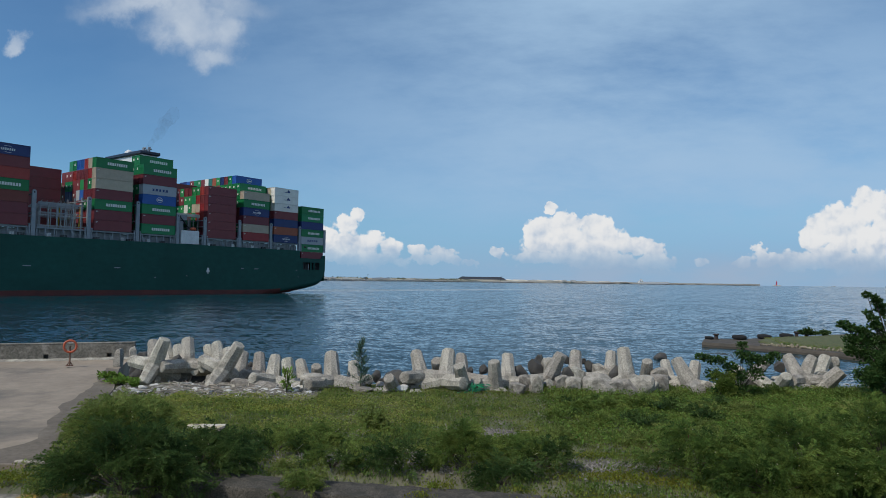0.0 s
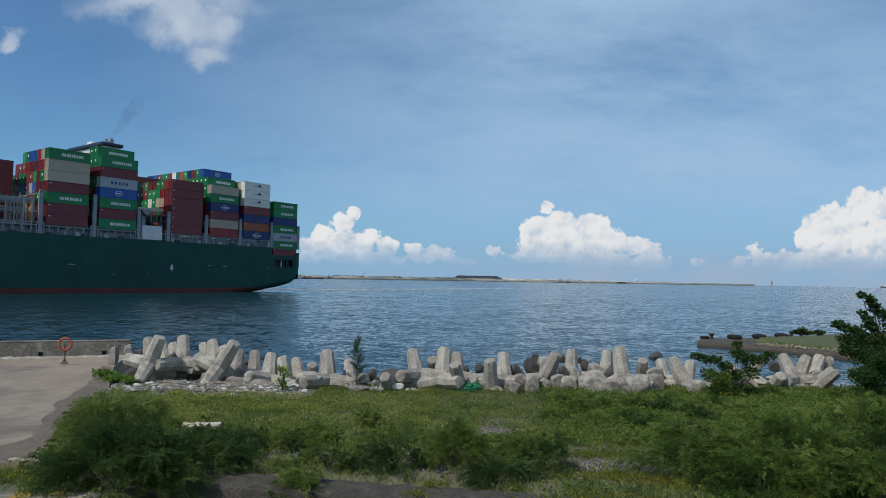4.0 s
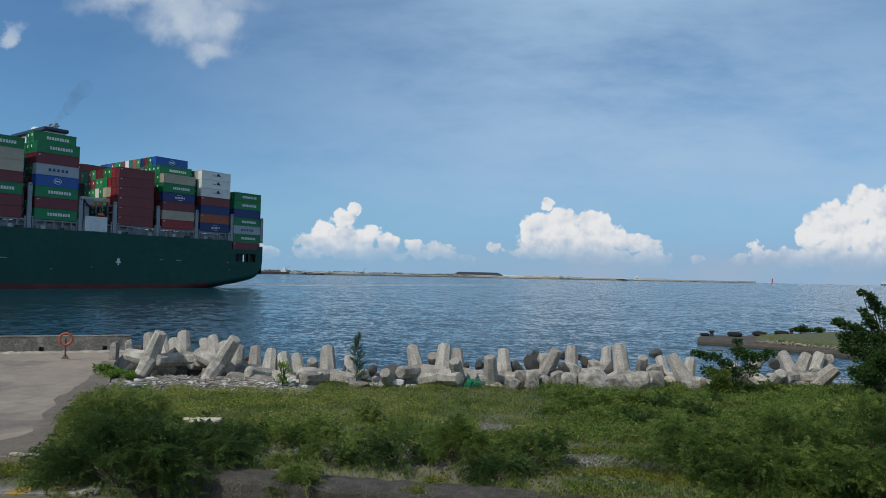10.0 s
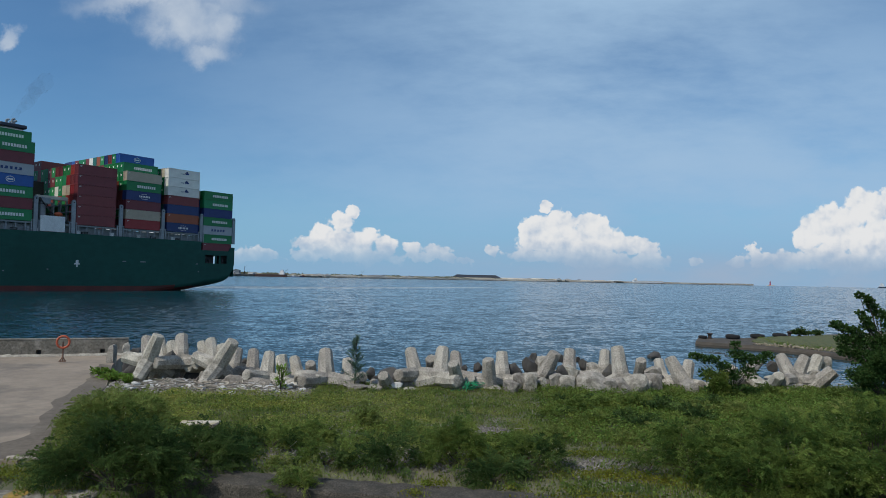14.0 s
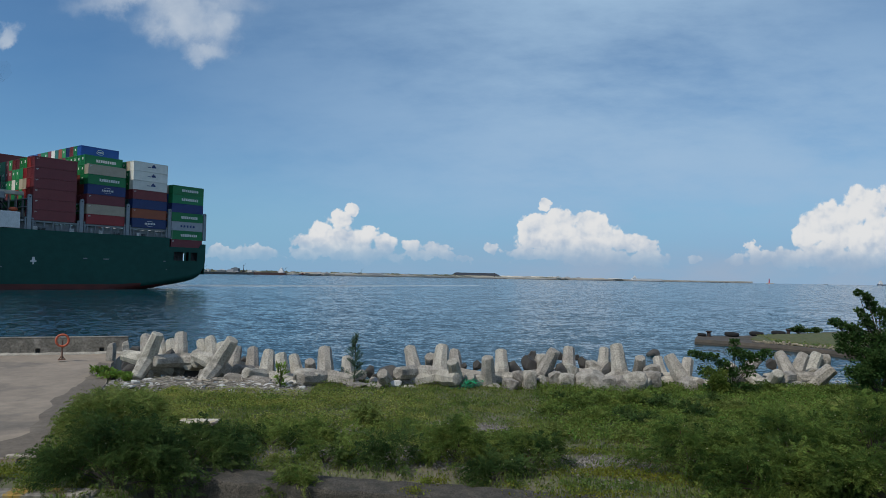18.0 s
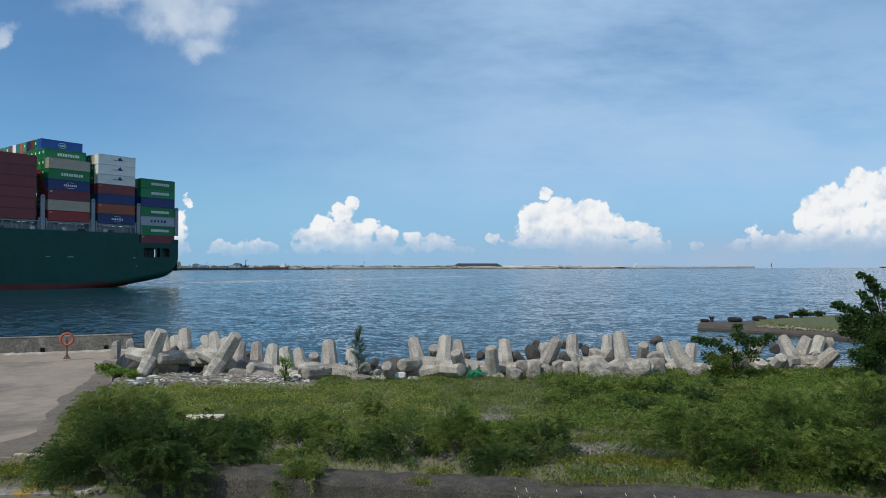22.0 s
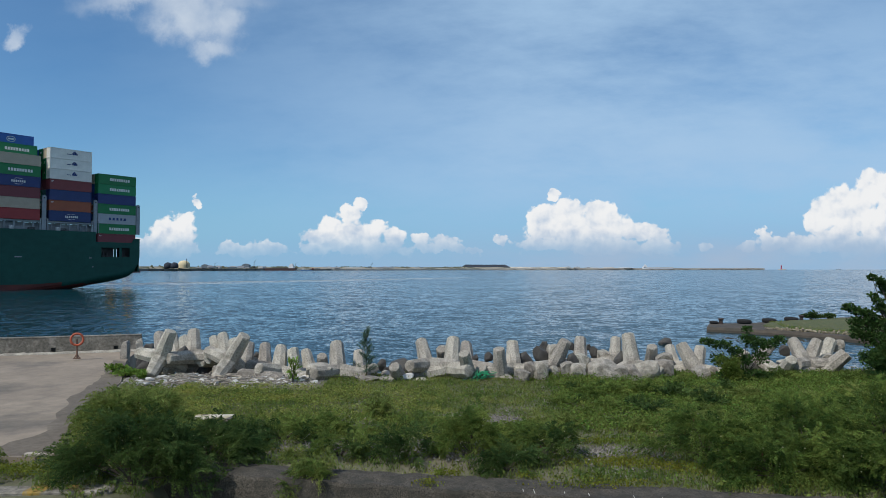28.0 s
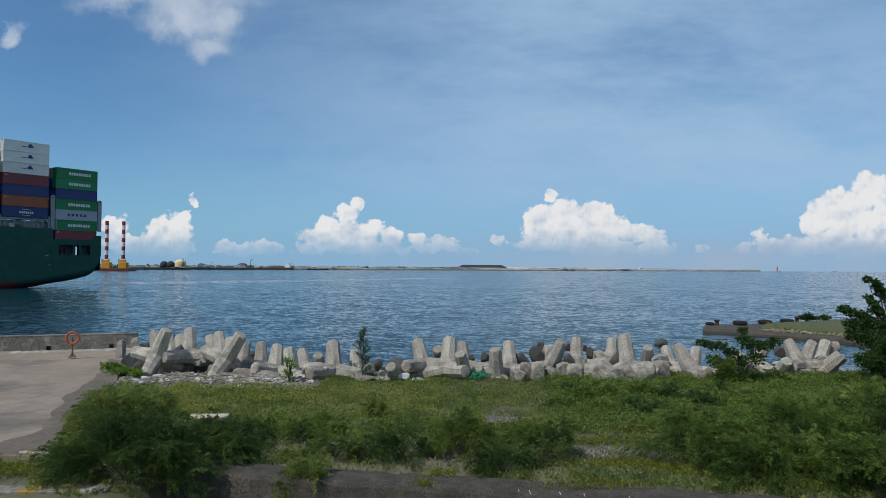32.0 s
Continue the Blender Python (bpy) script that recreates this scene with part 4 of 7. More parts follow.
def build_lashing_bridges():
    for x, h in ((-97.6, 30.4), (-82.1, 30.0), (-66.7, 30.2), (-52.5, 27.4), (-42.0, 27.2), (-27.5, 27.3), (-13.1, 27.2), (1.45, 27.0), (14.95, 26.5)):
        o = part("lashing_bridge", lashing_post_mesh(h), None, ship, "grey steel lashing bridge post")
        o.location.x = x
        bm = bmesh.new()
        for z in (20.6, 23.6, h - 1.4):
            add_box(bm, -0.5, 0.5, 0.8, BEAM - 0.8, z, z + 0.22)
        for j in range(1, 10):
            add_box(bm, -0.25, 0.25, j * 4.9 - 0.2, j * 4.9 + 0.2, 16.9, h)
        part("walkway", bm, GALV, o)
        # no opening is cut: a dark disc imitates the shaded eye hole
        bm = bmesh.new()
        bmesh.ops.create_circle(bm, cap_ends=True, segments=12, radius=0.22, matrix=Matrix.Translation((0, 0.085, h - 0.75)) @ Matrix.Rotation(math.pi / 2, 4, "X"))
        part("eye_hole", bm, DARK_STEEL, o, "dark disc standing in for a shaded hole in the post head")
        # feet on both sides of the post
        if x > 10:
            continue
        for dx in (-1.0, 1.0):
            part("foot", box_bm(dx - 0.14, dx + 0.14, 0.15, 0.6, 16.9, 20.2), GALV, o)
        part("foot_beam", box_bm(-1.15, 1.15, 0.14, 0.62, 20.2, 20.5), GALV, o)


build_lashing_bridges()
BOXES = {}
PAINTS = {
    "green": (0.010, 0.215, 0.075), "maroon": (0.205, 0.040, 0.050), "navy": (0.020, 0.045, 0.165), "blue": (0.022, 0.115, 0.40),
    "grey": (0.38, 0.41, 0.45), "beige": (0.52, 0.44, 0.335), "white": (0.86, 0.84, 0.78), "red": (0.36, 0.040, 0.038),
    "orange": (0.34, 0.085, 0.042), "brown": (0.22, 0.050, 0.035), "lime": (0.025, 0.26, 0.075), "teal": (0.02, 0.15, 0.13),
}
PAINT_MATS = {k: material("container_" + k, c, tuple(v * 0.88 for v in c), 0.4, 0.5, 0.0, dirt=tuple(v * 0.78 + 0.015 for v in c), dirt_scale=0.5, dirt_at=(0.6, 0.8), spread=0.12, grains=(0.94, 1.05)) for k, c in PAINTS.items()}


def container_mesh(colour):
    """A box with corrugated long sides and a frame of corner posts and rails; its ends are doors with bars."""
    if colour in BOXES:
        return BOXES[colour]
    L, W, Hh = BOX_L, BOX_W, TIER - 0.05
    bm = bmesh.new()
    add_box(bm, 0.12, L - 0.12, 0.10, W - 0.06, 0.08, Hh - 0.06)
    for x in (0, L - 0.16):
        for y in (0, W - 0.16):
            add_box(bm, x, x + 0.16, y, y + 0.16, 0, Hh)
    for z in (0, Hh - 0.12):
        add_box(bm, 0.16, L - 0.16, 0, 0.12, z, z + 0.12)
        for x in (0, L - 0.12):
            add_box(bm, x, x + 0.12, 0.16, W - 0.16, z, z + 0.12)
    n = 0 if colour == "white" else 22
    for i in range(n):
        x = 0.3 + (L - 0.6) * i / n
        w = (L - 0.6) / n * 0.5
        add_box(bm, x, x + w, 0.088, 0.10, 0.12, Hh - 0.12)
    for y in (0.55, 0.95, 1.45, 1.85):
        add_box(bm, 0.05, 0.12, y, y + 0.05, 0.15, Hh - 0.15)
    BOXES[colour] = mesh_of("container_" + colour, bm, PAINT_MATS[colour])
    return BOXES[colour]


NAMES = {"g": "green", "m": "maroon", "n": "navy", "b": "blue", "k": "grey", "e": "beige", "w": "white", "r": "red", "o": "orange", "d": "brown", "l": "lime", "t": "teal"}


def mark_meshes():
    """Plain bars and emblems in the colours of the carriers' marks."""
    L, Hh = BOX_L, TIER

    def bars(n, x0, x1, z0, z1, gap):
        bm = bmesh.new()
        w = (x1 - x0) / n
        for i in range(n):
            l, r = x0 + i * w + gap / 2, x0 + (i + 1) * w - gap / 2
            add_box(bm, l, r, 0.04, 0.072, z0, z1)
            # an open bar in each block, as in lettering
            if i % 3 != 1:
                continue
            add_box(bm, l - gap * 0.6, l, 0.04, 0.072, z0, z0 + 0.16)
        return bm

    out = {}
    pale = material("mark_white", (0.82, 0.84, 0.82), None, 1, 0.5)
    blue = material("mark_navy", (0.02, 0.05, 0.20), None, 1, 0.5)
    out["green"] = mesh_of("brand_mark", bars(9, L * 0.29, L * 0.83, 1.06, 1.90, 0.19), pale)
    bm = bars(7, L * 0.36, L * 0.68, 1.1, 1.7, 0.22)
    for i in range(8):
        a0, a1 = math.pi * (0.2 + 0.6 * i / 8), math.pi * (0.2 + 0.6 * (i + 1) / 8)
        for sgn, zc in ((1, 1.75), (-1, 1.05)):
            p, q = (L * 0.52 + 1.3 * math.cos(a0), 0.035, zc + sgn * 0.5 * math.sin(a0)), (L * 0.52 + 1.3 * math.cos(a1), 0.035, zc + sgn * 0.5 * math.sin(a1))
            add_tube(bm, p, q, 0.05, n=4)
    out["navy"] = mesh_of("brand_mark", bm, pale)
    out["grey"] = mesh_of("brand_mark", bars(5, L * 0.26, L * 0.76, 1.15, 1.9, 0.55), blue)
    bm = bmesh.new()
    for i in range(20):
        a0, a1 = 2 * math.pi * i / 20, 2 * math.pi * (i + 1) / 20
        add_tube(bm, (L * 0.5 + 1.1 * math.cos(a0), 0.035, 1.55 + 0.75 * math.sin(a0)), (L * 0.5 + 1.1 * math.cos(a1), 0.035, 1.55 + 0.75 * math.sin(a1)), 0.08, n=4)
    add_box(bm, L * 0.5 - 0.75, L * 0.5 + 0.75, 0.02, 0.05, 1.35, 1.75)
    out["blue"] = mesh_of("brand_mark", bm, pale)
    bm = bmesh.new()
    for i in range(5):
        add_box(bm, L * 0.52 + 0.3 * i, L * 0.52 + 0.3 * i + 0.28, 0.02, 0.05, 1.45, 1.6 + (0.45, 0.8, 0.95, 0.6, 0.3)[i])
    add_box(bm, L * 0.40, L * 0.50, 0.02, 0.05, 1.45, 1.65)
    out["white"] = mesh_of("brand_mark", bm, blue)
    bm = bmesh.new()
    add_box(bm, 0.5, 1.2, 0.05, 0.085, 2.42, 2.56)
    add_box(bm, 0.5, 0.9, 0.05, 0.085, 2.22, 2.32)
    small = mesh_of("number_mark", bm, pale)
    for c in ("maroon", "red", "orange", "brown", "beige"):
        out[c] = small
    return out


MARKS = mark_meshes()
DOOR_MARK = mesh_of("door_mark", box_bm(0.01, 0.045, 0.95, 1.55, 1.5, 2.2), PAINT_MATS["white"])
INNER = []


def stack(x, row, colours, first=0, marks=True):
    """A stack of containers, named from the bottom up, in one row of a bay that begins at x."""
    for i, c in enumerate(colours):
        if c == ".":
            continue
        plain = c.isupper()
        colour = NAMES[c.lower()]
        tier = first + i
        tall = 1.05 if x < -60 else 1.0
        place = (x, 0.15 + row * ROW, STACK_Z + tier * TIER * tall)
        if row > 2 and not (tier >= 5 and row <= 5):
            INNER.append((place, colour, tall))
            continue
        ob = part("container", container_mesh(colour), None, ship, colour + " steel shipping container")
        ob.location = place
        ob.scale.z = tall
        if row and colour in ("green", "lime"):
            part("door_mark", DOOR_MARK, None, ob)
        if (row == 0 or tier >= 6) and marks and colour in MARKS and not plain:
            mark = part("brand_mark" if colour in ("green", "navy", "grey", "blue", "white") else "number_mark", MARKS[colour], None, ob)
            tagged(mark, kind="stuff")


random.seed(11)
MIX = "gggggmmmmmdrnnbkeolltw"


def any_stack(n, skip=0):
    return "." * skip + "".join(random.choice(MIX) for _ in range(n - skip))


BAYS = {"A": 2.2, "B": -11.75, "C": -26.1, "D": -41.2, "E": -65.4, "F": -80.6, "H": -95.9, "G": -111.0, "I": -126.2}
stack(BAYS["A"], 0, "mgkgNgg", -2)
stack(BAYS["B"], 0, "noNmwww")
stack(BAYS["C"], 0, "remnge")
stack(BAYS["D"], 0, "mmmmmm")
stack(BAYS["E"], 0, "gmgbkmg")
stack(BAYS["F"], 0, "mmgmeeg")
stack(BAYS["G"], 0, "mmdgrmn")
stack(BAYS["I"], 0, "mgmrgmg")
stack(BAYS["C"], 1, "mlmdggg")
stack(BAYS["C"], 2, "mlmddlgb")
stack(BAYS["C"], 3, "....mllg")
stack(BAYS["C"], 4, "....lmlm")
stack(BAYS["C"], 5, "....mgln")
stack(BAYS["C"], 6, "....glml")
stack(BAYS["C"], 7, "....gmlo")
stack(BAYS["C"], 8, "....mlgt")
stack(BAYS["D"], 1, "mmrrmr")
stack(BAYS["D"], 2, "egrerl")
stack(BAYS["D"], 3, "ellegl")
stack(BAYS["D"], 4, "emrglm")
stack(BAYS["D"], 5, "elgwlm")
stack(BAYS["D"], 6, "eldlml")
stack(BAYS["E"], 1, "gmgmgmgg")
stack(BAYS["E"], 2, "mgmggmgg")
stack(BAYS["F"], 1, "mmlmgre")
stack(BAYS["F"], 2, "mmlmmmr")
stack(BAYS["F"], 3, "mmmblmb")
stack(BAYS["F"], 4, "mmmkmmb")
stack(BAYS["F"], 5, "mmmmmrg")
stack(BAYS["F"], 6, "mmmngmg")
stack(BAYS["F"], 7, "mmmngm")
stack(BAYS["F"], 8, "mmmmmm")
stack(BAYS["H"], 6, "mmmmmm", marks=False)
for bay, n, first_row in (("A", 5, 1), ("B", 7, 1), ("C", 8, 9), ("D", 6, 7), ("E", 7, 3), ("F", 5, 9), ("H", 6, 7), ("G", 7, 1), ("I", 7, 1)):
    for row in range(first_row, 18):
        k = n - (1 if row == 17 else 0)
        stack(BAYS[bay], row, any_stack(k, 0 if bay in "DF" and row < 10 or row < 3 else 4), marks=False)


for row in range(10, 17):
    stack(BAYS["D"], row, "m", 6, marks=False)


def inner_stacks():
    """The containers deep in the stacks, of which little shows."""
    mats = list(PAINT_MATS)
    verts, faces, idx = [], [], []
    quad = ((0, 1, 2, 3), (7, 6, 5, 4), (0, 4, 5, 1), (1, 5, 6, 2), (2, 6, 7, 3), (3, 7, 4, 0))
    for (x, y, z), colour, tall in INNER:
        b = len(verts)
        X, Y, Z = x + BOX_L, y + BOX_W - 0.04, z + TIER * tall - 0.05
        verts += [(x, y, z), (x, Y, z), (X, Y, z), (X, y, z), (x, y, Z), (x, Y, Z), (X, Y, Z), (X, y, Z)]
        faces += [tuple(b + i for i in f) for f in quad]
        idx += [mats.index(colour)] * 6
        if colour in ("green", "lime", "maroon") and (x * 7 + y * 3 + z) % 1.0 < 0.8:
            b = len(verts)
            verts += [(x - 0.03, y + 1.55, z + 1.5), (x - 0.03, y + 0.95, z + 1.5), (x - 0.03, y + 0.95, z + 2.2), (x - 0.03, y + 1.55, z + 2.2)]
            faces.append((b, b + 1, b + 2, b + 3))
            idx.append(mats.index("white"))
    me = bpy.data.meshes.new("inner_stacks")
    me.from_pydata(verts, [], faces)
    for c in mats:
        me.materials.append(PAINT_MATS[c])
    me.polygons.foreach_set("material_index", idx)
    me.update()
    o = part("inner_stack", me, None, ship, "many-coloured containers deep in the stacks")
    tagged(o, kind="stuff")


inner_stacks()


def build_gap_gear():
    """What stands in the two gaps between the stacks."""
    part("ladder_house", box_bm(-51.2, -44.4, 0.02, 0.5, 17.3, 21.9, bevel=0.06), WHITE_PAINT, ship, "white steel panel at the ship's side")
    crane = part("provision_crane", box_bm(-50.2, -48.6, 3.0, 4.6, 17, 25.5, bevel=0.2), GALV, ship, "grey provision crane")
    bm = bmesh.new()
    add_tube(bm, (-49.4, 3.0, 25.6), (-50.8, 2.6, 27.0), 0.5)
    add_tube(bm, (-50.8, 2.6, 27.2), (-47.0, 2.0, 22.6), 0.28, 0.16)
    part("jib", bm, DARK_STEEL, crane, "dark crane jib")
    part("cab", box_bm(-50.4, -47.6, 2.4, 5.0, 25.5, 27.4, bevel=0.15), GALV, crane)
    part("gantry", box_bm(-51.5, -42.6, 2.6, 4.0, 26.9, 28.0, bevel=0.1), material("cream_paint", (0.55, 0.53, 0.45), None, 0.5, 0.6), ship, "cream gantry beam")
    boat = bmesh.new()
    rings = []
    for x, r in ((-46.6, 0.2), (-46.2, 0.6), (-45.4, 0.75), (-44.6, 0.6), (-44.2, 0.2)):
        rings.append([(x, 2.4 + r * math.cos(a), 22.7 + r * 0.9 * math.sin(a)) for a in [2 * math.pi * i / 10 for i in range(10)]])
    add_loft(boat, rings)
    part("rescue_boat", boat, material("boat_orange", (0.62, 0.13, 0.05), None, 1, 0.5), ship, "orange rescue boat")
    for x in (-50.6, -48.0, -45.6, -43.6):
        part("frame_post", box_bm(x - 0.15, x + 0.15, 5.0, 5.3, 17, 27.0), GALV, ship)
    part("casing_wall", box_bm(-53.0, -42.2, 20.5, 21.0, 17, 34), DARK_STEEL, ship)
    # lattice of walkways in the empty outer bay
    yellow = material("safety_yellow", (0.50, 0.34, 0.03), None, 1, 0.6)
    pale_steel = material("walkway_grey", (0.40, 0.42, 0.44), (0.30, 0.32, 0.34), 0.5, 0.6, spread=0.15)
    for j, (y, x0, first, gap) in enumerate(((1.2, -96.0, -95.6, 2.3), (3.2, -95.4, -94.8, 2.9), (5.4, -95.0, -94.2, 2.6), (8.0, -95.6, -93.8, 3.1), (10.6, -96.0, -92.4, 2.8))):
        frame = part("cell_frame", box_bm(x0, -83.2, y, y + 0.25, 26.9 - j * 0.15, 27.25 - j * 0.15), pale_steel, ship, "pale grey steel walkway frame in the empty bay")
        for z in (20.4, 23.4, 24.2, 26.2):
            part("rail", box_bm(x0, -83.2, y, y + 0.14, z, z + 0.14), pale_steel, frame)
        x = first
        while x < -83.4:
            part("upright", box_bm(x, x + 0.24, y, y + 0.24, 17.0, 27.0), pale_steel, frame)
            x += gap
        bm = bmesh.new()
        for k in range(8):
            x = x0 + 0.3 + k * 1.55
            add_tube(bm, (x, y + 0.1, 27.0 - j * 0.15), (x + 0.75, y + 0.1, 27.8 - j * 0.15), 0.06, n=5)
        part("stanchion", bm, pale_steel, frame, "slanting stanchions along the walkway")
    for x, y in ((-88.4, 6.0), (-85.2, 4.0), (-84.4, 1.6), (-90.0, 8.0)):
        bm = bmesh.new()
        add_tube(bm, (x, y, 19.9), (x + 0.3, y, 26.8), 0.16, n=6)
        part("ladder", bm, yellow, ship, "yellow ladder in the empty bay")
    # funnel casing
    casing = part("funnel_casing", box_bm(-54.5, -48.4, 21.5, 45.5, 17, 49.9, bevel=0.3), WHITE_PAINT, ship, "white funnel casing with a navy top")
    part("top_band", box_bm(-55.3, -47.6, 20.8, 46.4, 49.9, 51.1, bevel=0.25), NAVY_PAINT, casing, "navy overhanging top")
    for x, y, h in ((-52.6, 23.5, 1.5), (-51.0, 23.2, 1.9), (-50.0, 24.4, 1.6), (-51.8, 25.4, 1.9), (-50.6, 26.2, 1.4)):
        bm = bmesh.new()
        add_tube(bm, (x, y, 51.0), (x, y, 50.8 + h), 0.34, n=10)
        add_tube(bm, (x, y, 50.8 + h), (x + 0.7, y, 51.1 + h), 0.34, 0.3, n=10)
        part("exhaust_pipe", bm, GALV, casing, "grey exhaust pipe")
    bm = bmesh.new()
    add_loft(bm, [[(-52 + r * math.cos(a), 35 + r * math.sin(a), z) for a in [2 * math.pi * i / 14 for i in range(14)]] for r, z in ((1.4, 50.7), (1.6, 51.6), (1.3, 52.5), (0.5, 53.0))])
    part("dome", bm, WHITE_PAINT, casing, "pale dome on the casing")


build_gap_gear()


def build_smoke():
    """A thin wisp of smoke that leans away from the exhaust pipes, in small faint puffs."""
    m = bpy.data.materials.new("thin_smoke")
    m.use_nodes = True
    nt = m.node_tree
    nt.nodes["Principled BSDF"].inputs["Base Color"].default_value = (0.10, 0.10, 0.11, 1)
    nt.nodes["Principled BSDF"].inputs["Roughness"].default_value = 1.0
    nt.nodes["Principled BSDF"].inputs["Alpha"].default_value = 0.030
    random.seed(44)
    bm = bmesh.new()
    for i in range(7):
        f = i / 7
        c = Vector((-51 + 9 * f, 24 - 2 * f + random.uniform(-1, 1) * f, 52.8 + 15 * f + random.uniform(-0.5, 0.5) * f))
        r = 0.9 + 2.6 * f
        q = bmesh.ops.create_icosphere(bm, subdivisions=2, radius=r, matrix=Matrix.Translation(c) @ Matrix.Rotation(0.5, 4, "Y") @ Matrix.Diagonal((0.8, 0.8, 1.4, 1)))
        for v in q["verts"]:
            v.co += noise.noise_vector(v.co * 0.5) * r * 0.5
    o = part("smoke", bm, m, ship, "faint grey wisp of exhaust smoke", smooth=True)
    tagged(o, kind="stuff")
    o.visible_shadow = False


build_smoke()


def build_bird():
    """A small dark swallow, wings swept back, flying over the water."""
    dark = material("dark_feathers", (0.018, 0.020, 0.028), (0.012, 0.013, 0.018), 20, 0.7)
    o = thing("swallow", pose(-10, 50, 8.2), "small dark swallow flying low over the harbour", "bird")
    bm = bmesh.new()
    add_loft(bm, [[(x, r * math.cos(a), r * math.sin(a)) for a in [2 * math.pi * i / 8 for i in range(8)]] for x, r in
                  ((0.10, 0.004), (0.08, 0.018), (0.03, 0.027), (-0.04, 0.024), (-0.09, 0.010), (-0.11, 0.004))])
    part("body", bm, dark, o, smooth=True)
    bm = bmesh.new()
    add_loft(bm, [[(-0.09, y * 0.2, z), (-0.19, y, z), (-0.12, y * 0.1, z)] for y, z in ((0.035, 0.002), (-0.035, -0.002))])
    part("tail", bm, dark, o, "forked tail")
    wings = []
    for s in (1, -1):
        bm = bmesh.new()
        add_loft(bm, [[(0.045, 0.01 * s, 0), (0.0, 0.012 * s, 0.006), (-0.04, 0.01 * s, 0)], [(0.05, 0.08 * s, 0), (0.015, 0.08 * s, 0.006), (-0.025, 0.08 * s, 0)], [(-0.05, 0.19 * s, 0), (-0.055, 0.19 * s, 0.002), (-0.06, 0.19 * s, 0)]])
        wings.append(part("wing", bm, dark, o))
    return o, wings


swallow, swallow_wings = build_bird()


def build_wake():
    """Foam flecks in two thin lines that trail from the stern and drift with it."""
    rng = np.random.default_rng(12)
    n = 3000
    x = 27 + 240 * rng.uniform(0, 1, n) ** 1.15
    y = 46.5 + 1.6 * np.sin(x * 0.03) + rng.normal(0, 1, n) * (0.45 + 0.004 * x)
    stray = rng.uniform(0, 1, n) < 0.25
    y = np.where(stray, y - rng.uniform(2, 26, n), y)
    l, w = rng.uniform(0.8, 3.6, n), rng.uniform(0.06, 0.22, n)
    z = np.full(n, 0.02)
    top = rng.uniform(0.08, 0.46, n) * np.where(stray, 0.2, 1.0) * np.clip(1.3 - x / 220, 0.2, 1)
    quad = np.stack([np.stack([x - l, y, z], 1), np.stack([x, y - w, z], 1), np.stack([x + l, y, z], 1), np.stack([x, y + w, top], 1)], 1).reshape(-1, 3)
    me = bpy.data.meshes.new("wake_foam")
    me.from_pydata([tuple(v) for v in quad], [], [(i, i + 1, i + 2, i + 3) for i in range(0, len(quad), 4)])
    me.materials.append(material("foam", (0.62, 0.68, 0.71), (0.46, 0.53, 0.58), 1, 0.6))
    tagged(part("wake_foam", me, None, ship, "thin foam lines trailing from the stern"), kind="stuff")


build_wake()


def motions():
    rows = [(0, 0), (1, -2.97), (2, -6.10), (3, -9.2), (6, -18.53), (8, -24.74), (10, -30.85), (12, -36.83), (14, -42.75), (17, -51.65),
            (19, -57.44), (21, -63.0), (23, -68.66), (25, -74.39), (28, -82.75), (30, -88.3), (32, -93.83)]
    walk(ship, [(t, pose(*(SHIP_AT + SHIP_WAY * s), rz=SHIP_TURN)) for t, s in rows])
    # the bird crosses over the water and flies on
    seen = [(0, -11.74, 8.18), (0.2, -8.92, 8.32), (0.4, -5.6, 8.54), (0.6, -1.85, 8.62), (0.8, 1.27, 8.73), (1, 3.9, 8.72), (1.2, 6.9, 8.68), (1.4, 9.88, 8.77), (1.7, 13.9, 8.89), (2, 18.1, 9.05), (2.2, 20.8, 9.1), (2.4, 23.3, 9.23), (2.6, 26.2, 9.38), (2.8, 28.9, 9.53), (3, 31.2, 9.66), (3.4, 37, 9.9), (5, 60, 11), (12, 160, 15), (32, 440, 22)]
    walk(swallow, [(t, pose(x, 50, z, 8)) for t, x, z in seen])
    for wing, s in zip(swallow_wings, (1, -1)):
        beat = [(k * 0.1, pose(0, 0, 0, s * (32, -5, -30, 10)[k % 4])) for k in range(40)]
        walk(wing, beat + [(32, pose(0, 0, 0, s * 5))])

# ---- armour blocks and stones on the shore ----
# centre of the block (x, y, z), its three turns in degrees, its size
BLOCKS_BY_APRON = [(-13.37, 29.2, 2.03, 35, -23, -117, 0.9), (-12.71, 29.2, 1.92, -32, -10, 29, 0.95), (-12.54, 27.3, 2.16, -22, 13, -80, 0.95), (-12.02, 28.9, 1.82, 8, 34, 148, 0.9), (-11.53, 28.2, 2.08, -33, -15, 1, 1.0), (-10.81, 29.0, 1.81, 6, 35, 134, 0.9), (-10.31, 28.6, 2.0, 29, -21, -116, 0.9), (-9.62, 28.6, 1.77, 28, -23, -94, 0.9), (-9.54, 27.0, 2.07, -32, 14, -88, 1.0), (-9.3, 28.0, 1.56, -34, -17, -20, 1.0)]
